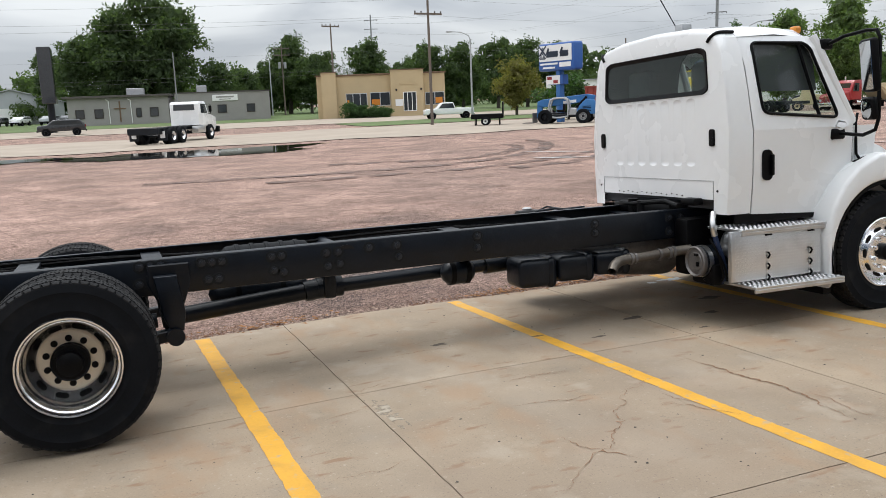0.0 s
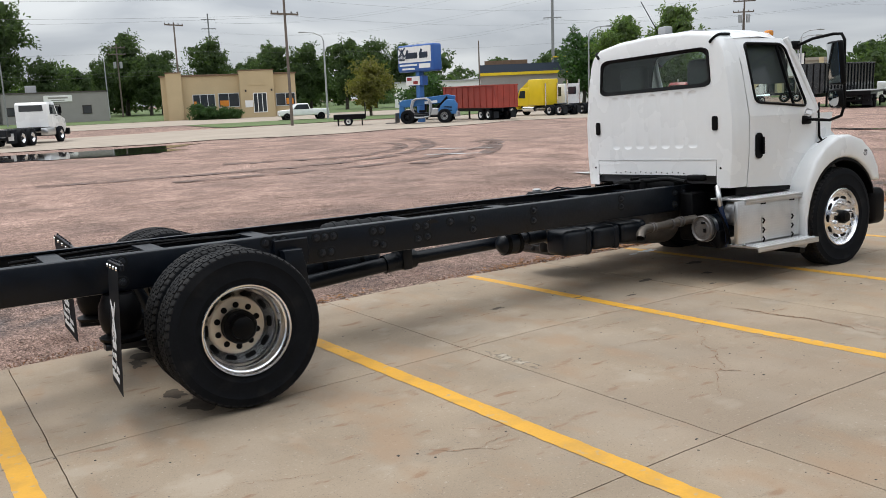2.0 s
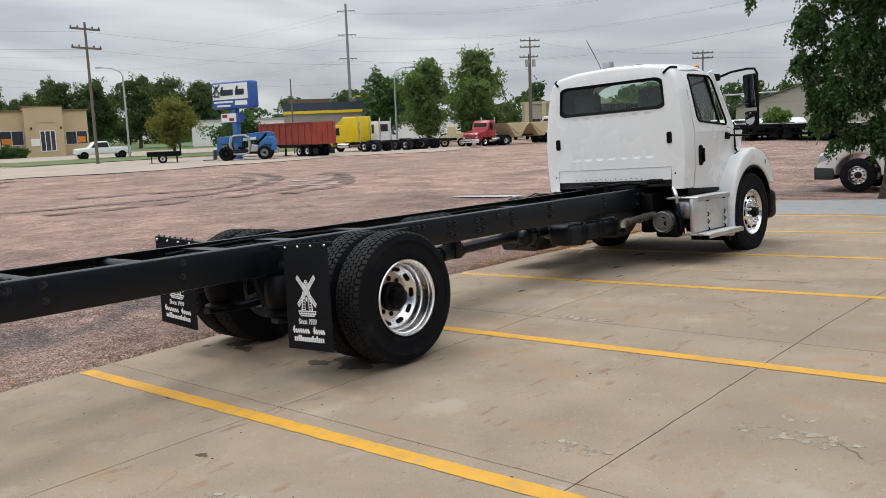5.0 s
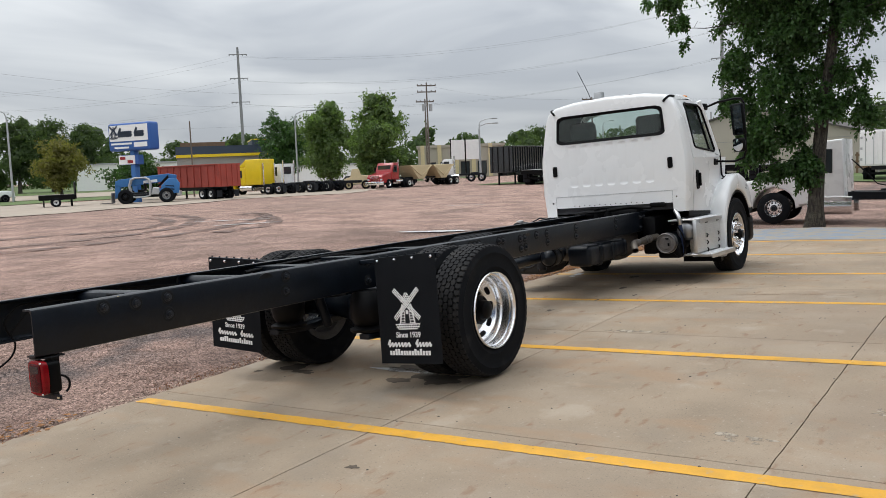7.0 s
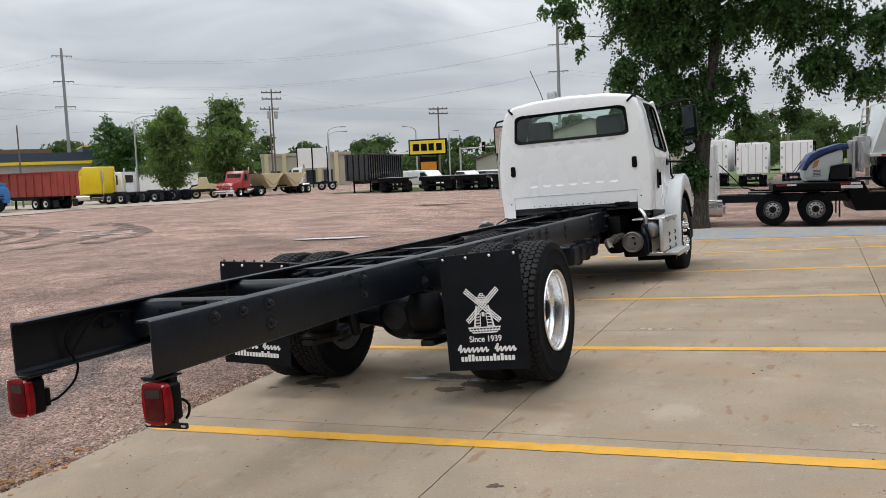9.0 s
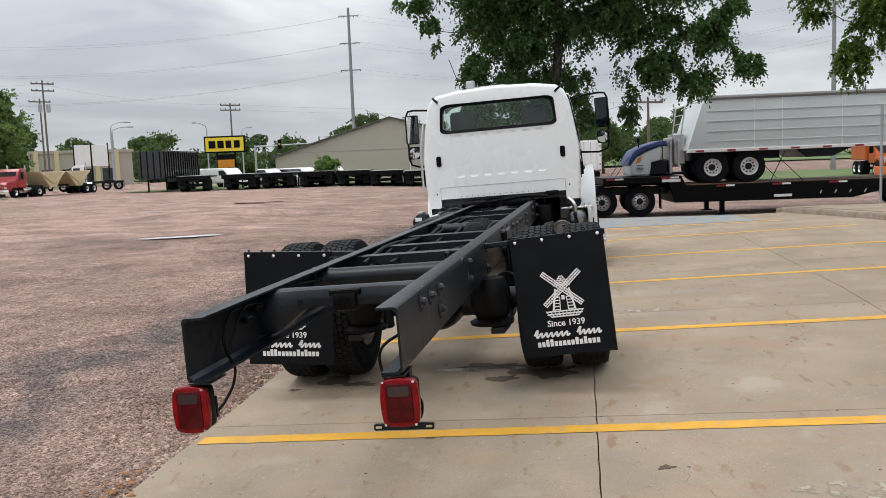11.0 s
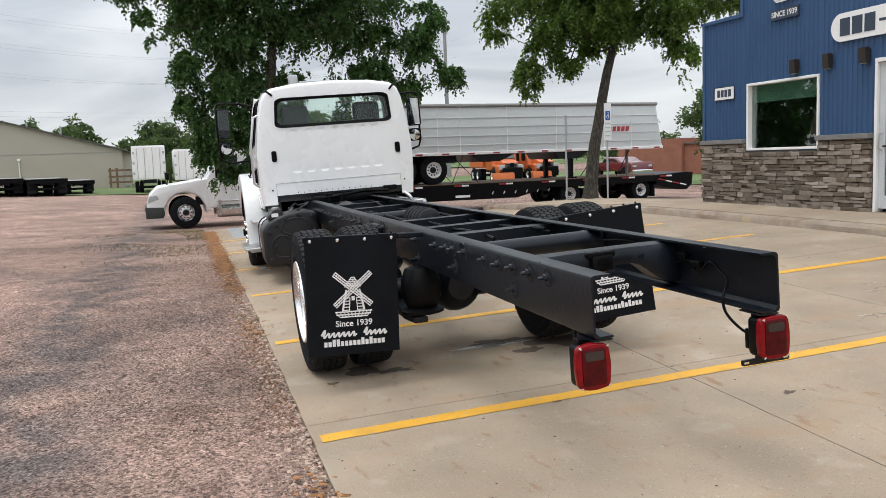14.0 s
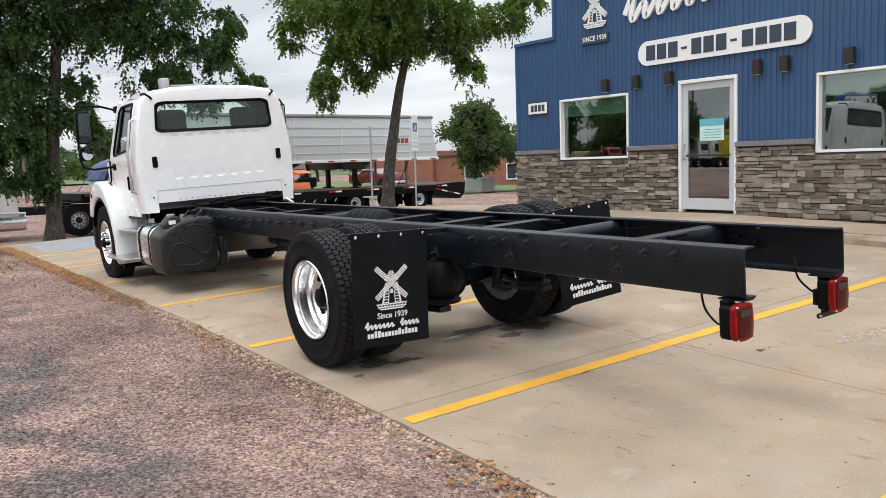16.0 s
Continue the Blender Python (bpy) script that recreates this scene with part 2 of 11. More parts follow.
def edge_tone(m, y0, y1, dark):
    """Scales the ground colour down near the slabs and back to full further out in the yard."""
    n, l = m.node_tree.nodes, m.node_tree.links
    b = n["Principled BSDF"]
    src = b.inputs["Base Color"].links[0].from_socket
    co, sep, no, ad, r, mu = n.new("ShaderNodeTexCoord"), n.new("ShaderNodeSeparateXYZ"), n.new("ShaderNodeTexNoise"), n.new("ShaderNodeMath"), n.new("ShaderNodeMapRange"), n.new("ShaderNodeVectorMath")
    no.inputs["Scale"].default_value, no.inputs["Detail"].default_value = 0.22, 6
    ad.operation, ad.inputs[1].default_value = "MULTIPLY_ADD", 26.0
    r.inputs[1].default_value, r.inputs[2].default_value = y0 + 13, y1 + 13
    r.inputs[3].default_value, r.inputs[4].default_value = dark, 1.0
    mu.operation = "SCALE"
    l.new(co.outputs["Object"], sep.inputs[0])
    l.new(co.outputs["Object"], no.inputs["Vector"])
    l.new(no.outputs[0], ad.inputs[0])
    l.new(sep.outputs[1], ad.inputs[2])
    l.new(ad.outputs[0], r.inputs[0])
    l.new(src, mu.inputs[0])
    l.new(r.outputs[0], mu.inputs[3])
    l.new(mu.outputs[0], b.inputs["Base Color"])


edge_tone(M_GRAVEL, 11, 19, 0.8)
masked(M_GRAVEL, (0.198, 0.141, 0.116), 0.9, 0.11, 0.5, 0.62, 8, 0.26, (0.25, 1.6, 1))
M_PEBBLE = mat("loose_quartzite_stones", (0.290, 0.196, 0.160), 0.9, var=0.8, scale=9, fine=50, island=1.1, spec=0.1)
masked(M_PEBBLE, (0.090, 0.081, 0.077), 0.8, 0.62, 0.51, 0.61, 8, 0.78)
masked(M_PEBBLE, (0.138, 0.080, 0.060), 0.8, 2.4, 0.58, 0.7, 6, 0.45)
M_EDGESTONE = mat("pale_edge_stones", (0.345, 0.258, 0.205), 0.9, var=0.9, scale=9, fine=50, island=1.1, spec=0.1)


def wheel_band(m, colour, y0, inner, outer, strength):
    """A ragged band of dark damp stone pressed by wheels, running along the lot's edge."""
    n, l = m.node_tree.nodes, m.node_tree.links
    b = n["Principled BSDF"]
    src = b.inputs["Base Color"].links[0].from_socket
    co, sep, warp, frag = n.new("ShaderNodeTexCoord"), n.new("ShaderNodeSeparateXYZ"), n.new("ShaderNodeTexNoise"), n.new("ShaderNodeTexNoise")
    warp.inputs["Scale"].default_value, warp.inputs["Detail"].default_value = 0.55, 3
    frag.inputs["Scale"].default_value, frag.inputs["Detail"].default_value = 2.1, 8
    shift, off, far, near, broken, both = (n.new("ShaderNodeMath"), n.new("ShaderNodeMath"), n.new("ShaderNodeMath"), n.new("ShaderNodeMapRange"), n.new("ShaderNodeMapRange"), n.new("ShaderNodeMath"))
    shift.operation, shift.inputs[1].default_value = "MULTIPLY_ADD", 1.6
    off.operation, off.inputs[1].default_value = "SUBTRACT", y0 + 0.8
    far.operation = "ABSOLUTE"
    near.inputs[1].default_value, near.inputs[2].default_value = inner, outer
    near.inputs[3].default_value, near.inputs[4].default_value = strength, 0.0
    broken.inputs[1].default_value, broken.inputs[2].default_value = 0.36, 0.58
    both.operation = "MULTIPLY"
    mx = n.new("ShaderNodeMixRGB")
    mx.inputs[2].default_value = (*colour, 1)
    l.new(co.outputs["Object"], sep.inputs[0])
    l.new(co.outputs["Object"], warp.inputs["Vector"])
    l.new(co.outputs["Object"], frag.inputs["Vector"])
    l.new(warp.outputs[0], shift.inputs[0])
    l.new(sep.outputs[1], shift.inputs[2])
    l.new(shift.outputs[0], off.inputs[0])
    l.new(off.outputs[0], far.inputs[0])
    l.new(far.outputs[0], near.inputs[0])
    l.new(frag.outputs[0], broken.inputs[0])
    l.new(near.outputs[0], both.inputs[0])
    l.new(broken.outputs[0], both.inputs[1])
    l.new(both.outputs[0], mx.inputs[0])
    l.new(src, mx.inputs[1])
    l.new(mx.outputs[0], b.inputs["Base Color"])


wheel_band(M_GRAVEL, (0.113, 0.097, 0.092), 9.55, 0.15, 0.85, 0.85)
pebbled(M_GRAVEL, 62, 0.6)
pebbled(M_GRAVEL, 95, 0.35)
pebbled(M_GRAVEL, 9, 0.16)
wheel_band(M_PEBBLE, (0.099, 0.086, 0.083), 9.55, 0.15, 0.85, 0.8)
M_WATER = mat("puddle_water", (0.055, 0.045, 0.04), 0.02, var=0.1, scale=0.6, spec=0.8, coat=1.0)
# thin puddles: the sky's reflection is put into this pale colour
M_PALEWATER = mat("sky_pale_water", (0.60, 0.585, 0.56), 0.25, var=0.12, scale=3, spec=0.6)
M_WET = mat("damp_stain", (0.125, 0.10, 0.078), 0.85, var=0.3, scale=8, fine=60, spec=0.15)
M_ROAD = mat("pale_road_concrete", (0.385, 0.325, 0.265), 0.9, var=0.16, scale=0.35, fine=4, bump=0.003, spec=0.2)
M_GRASS = mat("mown_grass", (0.10, 0.145, 0.045), 0.9, var=0.35, scale=0.5, fine=8, bump=0.03, bscale=25)
M_LEAF = mat("dark_green_leaves", (0.038, 0.082, 0.023), 0.45, var=0.7, scale=0.9, fine=4, island=0.9, spec=0.35)
# greyed and lightened so the leaf colour itself carries distance haze
M_LEAFFAR = mat("hazed_tree_leaves", (0.062, 0.088, 0.046), 0.7, var=0.55, scale=0.5, fine=3, island=0.7, spec=0.1)
M_LEAF2 = mat("maple_green_leaves", (0.075, 0.125, 0.030), 0.5, var=0.7, scale=0.9, fine=4, island=0.9, spec=0.3)
M_MAPLE = mat("shaded_maple_leaves", (0.088, 0.130, 0.050), 0.55, var=0.7, scale=0.9, fine=4, island=0.9, spec=0.25)
M_LEAF3 = mat("bronze_green_leaves", (0.13, 0.12, 0.04), 0.6, var=0.45, scale=0.9, fine=4, island=0.8, spec=0.3)


def leafy(m, share=0.42):
    """Lets some light through a leaf."""
    n, l = m.node_tree.nodes, m.node_tree.links
    b = n["Principled BSDF"]
    tl, mx, bright = n.new("ShaderNodeBsdfTranslucent"), n.new("ShaderNodeMixShader"), n.new("ShaderNodeVectorMath")
    bright.operation = "MULTIPLY"
    bright.inputs[1].default_value = (2.0, 2.3, 0.9)
    l.new(b.inputs["Base Color"].links[0].from_socket, bright.inputs[0])
    l.new(bright.outputs[0], tl.inputs[0])
    mx.inputs[0].default_value = share
    l.new(b.outputs[0], mx.inputs[1])
    l.new(tl.outputs[0], mx.inputs[2])
    l.new(mx.outputs[0], n["Material Output"].inputs[0])


for leaf_m, leaf_share in ((M_LEAF, 0.30), (M_LEAF2, 0.38), (M_LEAF3, 0.42), (M_LEAFFAR, 0.42), (M_MAPLE, 0.42)):
    leafy(leaf_m, leaf_share)
M_BARK = mat("furrowed_bark", (0.050, 0.043, 0.033), 0.95, var=0.6, scale=8, fine=40, bump=0.07, bscale=22)
masked(M_BARK, (0.12, 0.115, 0.085), 0.95, 9, 0.50, 0.64, 8, 0.6, (2.2, 2.2, 0.5))
masked(M_BARK, (0.012, 0.011, 0.010), 0.95, 16, 0.52, 0.60, 6, 0.75, (2.0, 2.0, 0.35))
M_POLEWOOD = mat("weathered_pole_wood", (0.14, 0.115, 0.095), 0.9, var=0.25, scale=4, fine=30)
M_POLESTEEL = mat("dull_grey_pole_steel", (0.24, 0.245, 0.25), 0.6, 0.2, var=0.15, scale=4, fine=30)
M_GALV = mat("galvanised_steel", (0.42, 0.43, 0.44), 0.5, 0.7, var=0.15, scale=7, fine=50)
M_BLUE_SIDING = mat("blue_ribbed_siding", (0.028, 0.076, 0.172), 0.45, var=0.08, scale=1.2, fine=25)
M_STONE = mat("stacked_ledge_stone", (0.206, 0.158, 0.110), 0.9, var=0.72, scale=11, fine=55, bump=0.028, bscale=26, per_object=1.5, warm=0.32)
M_STONE_REST = mat("stacked_ledge_stone_run", (0.206, 0.158, 0.110), 0.9, var=0.72, scale=11, fine=55, bump=0.028, bscale=26, island=1.5, warm=0.32)
M_MORTAR = mat("dark_stone_joint", (0.07, 0.06, 0.052), 0.95, var=0.2, scale=9)
M_SILL = mat("grey_stone_cap", (0.17, 0.165, 0.16), 0.8, var=0.2, scale=6, fine=50, bump=0.004)
M_WHITE = mat("white_trim", (0.78, 0.78, 0.77), 0.4, var=0.05, scale=3)
M_LAMP = mat("dark_bronze_metal", (0.035, 0.028, 0.024), 0.5, 0.3, var=0.2, scale=9)
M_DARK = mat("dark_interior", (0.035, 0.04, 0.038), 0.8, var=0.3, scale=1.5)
M_SHADE = mat("pale_green_roller_blind", (0.42, 0.56, 0.46), 0.8, var=0.06)
M_WGLASS = glass_mat("shop_window_glass", (0.66, 0.76, 0.72), 0.22)
M_CYAN = mat("turquoise_notice", (0.12, 0.42, 0.5), 0.5, var=0.08)
M_PAPER = mat("pale_green_notice", (0.55, 0.72, 0.66), 0.5, var=0.05)
M_NAVY = mat("dark_navy_print", (0.03, 0.045, 0.075), 0.5, var=0.1)
M_SIGNBLUE = mat("sign_blue", (0.022, 0.095, 0.33), 0.4, var=0.1)
M_SIGNPOLE = mat("sign_pole_blue", (0.03, 0.13, 0.36), 0.5, var=0.12)
M_BEIGE = mat("beige_stucco", (0.50, 0.39, 0.235), 0.9, var=0.1, scale=0.6, fine=12)
M_TAN = mat("tan_metal_wall", (0.375, 0.335, 0.28), 0.6, var=0.05, scale=0.4, fine=6)
M_GREYWALL = mat("grey_painted_wall", (0.285, 0.275, 0.265), 0.85, var=0.1, scale=0.7, fine=9)
M_PALEWALL = mat("pale_metal_wall", (0.42, 0.44, 0.46), 0.6, var=0.08, scale=0.5)
M_ROOF = mat("dark_roof", (0.085, 0.075, 0.07), 0.8, var=0.2, scale=1)
M_BRICKW = mat("red_brick_wall", (0.27, 0.105, 0.07), 0.9, var=0.2, scale=2, fine=18)
M_WINDARK = mat("dark_window", (0.03, 0.036, 0.04), 0.06, var=0.2, scale=1, spec=0.8)
M_REDTR = mat("faded_red_paint", (0.30, 0.045, 0.030), 0.6, var=0.22, scale=1.2, fine=14)
M_YELTR = mat("bright_yellow_paint", (0.72, 0.52, 0.015), 0.35, var=0.07, scale=1.5)
M_BLUETR = mat("machine_blue_paint", (0.025, 0.14, 0.36), 0.45, var=0.2, scale=2)
M_BLUETARP = mat("blue_tarpaulin", (0.016, 0.034, 0.125), 0.5, var=0.3, scale=3, fine=20, bump=0.02, bscale=6)
M_WIRE = mat("grey_cable", (0.12, 0.125, 0.13), 0.6, var=0.1)
M_REDPAINT = mat("deep_red_paint", (0.33, 0.018, 0.022), 0.3, var=0.1, coat=0.4)
M_ORANGE = mat("orange_plow_paint", (0.52, 0.115, 0.024), 0.4, var=0.15, scale=2)
M_SAND = mat("sand_steel_paint", (0.56, 0.46, 0.28), 0.6, var=0.1)
M_SILVER = mat("ribbed_aluminium_sheet", (0.56, 0.60, 0.605), 0.5, 0.0, var=0.06, scale=0.8, fine=10)
M_SIGNYEL = mat("sign_yellow", (0.78, 0.55, 0.03), 0.5, var=0.05)
M_TARP = mat("grey_tarp", (0.24, 0.24, 0.235), 0.8, var=0.15, scale=2)
M_REDDOT = mat("red_reflector", (0.26, 0.014, 0.016), 0.3, var=0.1)
M_WOODTRIM = mat("brown_wood", (0.16, 0.10, 0.06), 0.8, var=0.25, scale=5)


# ---- mesh helpers ----
def box(bm, x0, x1, y0, y1, z0, z1, bev=0.0, seg=2):
    r = bmesh.ops.create_cube(bm, size=1.0, matrix=Matrix.Translation(((x0 + x1) / 2, (y0 + y1) / 2, (z0 + z1) / 2)) @ Matrix.Diagonal((abs(x1 - x0), abs(y1 - y0), abs(z1 - z0), 1)))
    if bev:
        bmesh.ops.bevel(bm, geom=list({e for v in r["verts"] for e in v.link_edges}), offset=bev, segments=seg, affect="EDGES", profile=0.5)


def prism(bm, pts, axis, a, b, bev=0.0, seg=2):
    """A flat outline pushed out from a to b along an axis; the outline's coordinates are the two others in order."""
    def at(p, d):
        return [(d, p[0], p[1]), (p[0], d, p[1]), (p[0], p[1], d)]["xyz".index(axis)]
    va = [bm.verts.new(at(p, a)) for p in pts]
    vb = [bm.verts.new(at(p, b)) for p in pts]
    fs = [bm.faces.new(va[::-1]), bm.faces.new(vb)]
    for i in range(len(pts)):
        j = (i + 1) % len(pts)
        fs.append(bm.faces.new((va[i], va[j], vb[j], vb[i])))
    bmesh.ops.recalc_face_normals(bm, faces=fs)
    if bev:
        bmesh.ops.bevel(bm, geom=list({e for f in fs[:2] for e in f.edges}), offset=bev, segments=seg, affect="EDGES", profile=0.5)


def tube(bm, pts, radii, seg=10, caps=True):
    """A round bar that follows points, with one radius or one for each."""
    pts = [Vector(p) for p in pts]
    if not isinstance(radii, (list, tuple)):
        radii = [radii] * len(pts)
    rings, u = [], None
    for i, p in enumerate(pts):
        d = (pts[min(i + 1, len(pts) - 1)] - pts[max(i - 1, 0)]).normalized()
        if u is None:
            u = d.cross(Vector((0, 0, 1)) if abs(d.z) < 0.9 else Vector((1, 0, 0))).normalized()
        else:
            u = (u - d * u.dot(d)).normalized()
        v = d.cross(u).normalized()
        rings.append([bm.verts.new(p + radii[i] * (math.cos(k * math.tau / seg) * u + math.sin(k * math.tau / seg) * v)) for k in range(seg)])
    for a, b in zip(rings, rings[1:]):
        for k in range(seg):
            bm.faces.new((a[k], a[(k + 1) % seg], b[(k + 1) % seg], b[k]))
    if caps:
        bm.faces.new(rings[0][::-1])
        bm.faces.new(rings[-1])


def lathe(bm, prof, centre, axis="y", seg=40, close=False, caps=True):
    """Turns a profile of (along, radius) round an axis through centre."""
    c = Vector(centre)
    rings = []
    for a, r in prof:
        ring = []
        for k in range(seg):
            s, q = math.cos(k * math.tau / seg) * r, math.sin(k * math.tau / seg) * r
            off = {"x": (a, s, q), "y": (s, a, q), "z": (s, q, a)}[axis]
            ring.append(bm.verts.new(c + Vector(off)))
        rings.append(ring)
    fs = []
    pairs = list(zip(rings, rings[1:])) + ([(rings[-1], rings[0])] if close else [])
    for a, b in pairs:
        for k in range(seg):
            fs.append(bm.faces.new((a[k], a[(k + 1) % seg], b[(k + 1) % seg], b[k])))
    if not close and caps:
        if prof[0][1] > 1e-4:
            fs.append(bm.faces.new(rings[0]))
        if prof[-1][1] > 1e-4:
            fs.append(bm.faces.new(rings[-1]))
    bmesh.ops.recalc_face_normals(bm, faces=fs)


def bolt(bm, p, axis="y", r=0.014, h=0.014):
    lathe(bm, [(-h, r), (h, r), (h * 1.15, r * 0.8)], p, axis, seg=6)


def finish(name, bm, material, smooth=None):
    me = bpy.data.meshes.new(name)
    bm.to_mesh(me)
    bm.free()
    me.materials.append(material)
    if smooth is not None:
        me.shade_smooth()
        me.set_sharp_from_angle(angle=radians(smooth))
    return me


def part(name, bm, material, parent, label="", smooth=35):
    ob = new(name, finish(name, bm, material, smooth))
    ob.parent = parent
    return tagged(ob, label=label)


def thing(name, m, label, category, group="", kind=""):
    ob = new(name)
    ob.empty_display_size = 0.1
    ob.matrix_basis = m
    return tagged(ob, label, category, group, kind)


def solid(name, bm, material, label, category="", kind="", group="", smooth=35, m=None):
    ob = new(name, finish(name, bm, material, smooth))
    if m is not None:
        ob.matrix_basis = m
    return tagged(ob, label, category, group, kind)


def from_lists(name, verts, faces, material):
    me = bpy.data.meshes.new(name)
    me.from_pydata(verts, [], faces)
    me.materials.append(material)
    return me


def lettering(name, text, size, m, material, parent=None, label="", bold=0.0, spacing=1.0, depth=0.001, shear=0.0):
    cu = bpy.data.curves.new(name, "FONT")
    cu.body, cu.size, cu.extrude, cu.offset, cu.space_character, cu.shear = text, size, depth, bold, spacing, shear
    cu.align_x, cu.align_y = "CENTER", "CENTER"
    tmp = new(name + "_outline", cu)
    me = bpy.data.meshes.new_from_object(tmp.evaluated_get(bpy.context.evaluated_depsgraph_get()))
    bpy.data.objects.remove(tmp)
    bpy.data.curves.remove(cu)
    me.name = name
    me.materials.clear()
    me.materials.append(material)
    ob = new(name, me)
    ob.parent = parent
    ob.matrix_basis = m
    return tagged(ob, label=label)


def gz(x, y):
    """Height of the ground: the lot falls away from the building, the yard beyond is nearly level."""
    z = 0.2214 + 0.0257 * max(min(x, 2.2), -14) - 0.0399 * max(min(y, 7.9), -6)
    k = min(max((y - 7.9) / 20, 0), 1)
    z = z * (1 - k)
    z -= 0.03 * min(max(x - 8.5, 0), 5.5) * min(max((5.5 - y) / 4, 0), 1)
    k = min(max((x - 13.6) / 7, 0), 1) * (1 - min(max((y - 9) / 14, 0), 1))
    k = max(k, min(max((-1.75 - y) / 2.5, 0), 1) * min(max((x - 8.2) / 1.5, 0), 1))
    z = z * (1 - k) - 0.48 * k
    return z + 0.008 * min(max(y - 72, 0), 80)


# ---- ground, lot and pavement ----
def spread(fine0, fine1, step, far, grow=1.22):
    vals = list(np.arange(fine0, fine1 + 1e-6, step))
    s, v = step, fine1
    while v < far:
        s *= grow
        v += s
        vals.append(v)
    s, v = step, fine0
    while v > -far:
        s *= grow
        v -= s
        vals.insert(0, v)
    return vals


def make_ground():
    xs = spread(-14, 20, 0.5, 1500)
    ys = [y for y in spread(-3, 20, 0.5, 1500) if abs(y - 7.8) > 0.3] + [7.7, 7.84]
    ys.sort()
    verts, faces = [], []
    for y in ys:
        for x in xs:
            z = gz(x, y)
            inside = -16 < x < 13.9 and y < 7.8
            z += -0.09 if inside else -0.015 + 0.018 * noise.noise((x * 0.7, y * 0.7, 0)) * (1 if y > 8.2 or x > 14.4 else 0)
            verts.append((x, y, z))
    w = len(xs)
    for j in range(len(ys) - 1):
        for i in range(w - 1):
            k = j * w + i
            faces.append((k, k + 1, k + 1 + w, k + w))
    me = from_lists("ground", verts, faces, M_GRAVEL)
    me.shade_smooth()
    tagged(new("ground", me), "pinkish crushed quartzite gravel yard with damp patches", "ground", kind="structure")


make_ground()


def strip(name, material, label, x0, x1, y0, y1, lift, nx=40, ny=6, category="", kind="structure", wob=0.0):
    verts, faces = [], []
    for j in range(ny + 1):
        for i in range(nx + 1):
            x = x0 + (x1 - x0) * i / nx
            edge = wob * noise.noise((x * 0.13, j * 3.7, 5)) if j in (0, ny) else 0
            y = y0 + (y1 - y0) * j / ny + edge
            verts.append((x, y, gz(x, y) + lift))
    for j in range(ny):
        for i in range(nx):
            k = j * (nx + 1) + i
            faces.append((k, k + 1, k + nx + 2, k + nx + 1))
    return tagged(new(name, from_lists(name, verts, faces, material)), label, category, kind=kind)


# yard road, verges and grass beyond
strip("road", M_ROAD, "pale worn concrete access road beyond the gravel yard", -90, 52, 46, 66, 0.02, wob=4)
strip("lawn", M_GRASS, "mown green grass verge beside the road", 21, 110, 69, 80, 0.03, wob=2)
strip("street", M_ROAD, "pale concrete street and car park before the shops", -120, 150, 81, 100, 0.02)
strip("far_lawn", M_GRASS, "rough green ground under the distant trees", -300, 320, 101, 420, 0.02)
strip("east_verge", M_GRASS, "green grass verge under the parked flatbed trailers", 56, 130, 8, 42, 0.03, wob=2)
strip("south_lawn", M_GRASS, "short green grass before the brick building", 32.5, 72, -34, -4, 0.03, wob=2)
strip("far_east_lawn", M_GRASS, "rough green ground under the far tree line", 130, 420, -260, 300, 0.02)


# concrete slabs with open joints between them
lot = thing("lot", Matrix.Identity(4), "weathered tan concrete lot of jointed slabs", "pavement", kind="structure")
JX = [-16.0, -13.0, -10.08, -7.2, -4.33, -1.49, 1.44, 4.26, 7.12, 9.98, 12.0, 13.9]
JY = [0.1, 2.9, 5.33, 7.8]
for i in range(len(JX) - 1):
    for j in range(3):
        x0, x1, y0, y1 = JX[i], JX[i + 1], JY[j], JY[j + 1]
        g = 0.0036
        bm = bmesh.new()
        n = 20
        rows = []
        for b in range(n + 1):
            for a in range(n + 1):
                x, y = x0 + g + (x1 - x0 - 2 * g) * a / n, y0 + g + (y1 - y0 - 2 * g) * b / n
                x += 0.007 * noise.noise((x * 3, y * 7, 2)) if a in (0, n) else 0
                y += 0.007 * noise.noise((x * 7, y * 3, 6)) if b in (0, n) else 0
                if j == 2 and b == n:
                    y += 0.010 * noise.noise((x * 2.5, 3, 1))
                rows.append((x, y, gz(x, y)))
        top = [bm.verts.new(p) for p in rows]
        low = [bm.verts.new((p[0], p[1], p[2] - 0.16)) for p in rows]
        for b in range(n):
            for a in range(n):
                k = b * (n + 1) + a
                bm.faces.new((top[k], top[k + 1], top[k + n + 2], top[k + n + 1]))
        ring = [a for a in range(n + 1)] + [b * (n + 1) + n for b in range(1, n + 1)] + [n * (n + 1) + a for a in range(n - 1, -1, -1)] + [b * (n + 1) for b in range(n - 1, 0, -1)]
        for a, b in zip(ring, ring[1:] + ring[:1]):
            bm.faces.new((top[b], top[a], low[a], low[b]))
        part("slab", bm, M_CONC, lot)


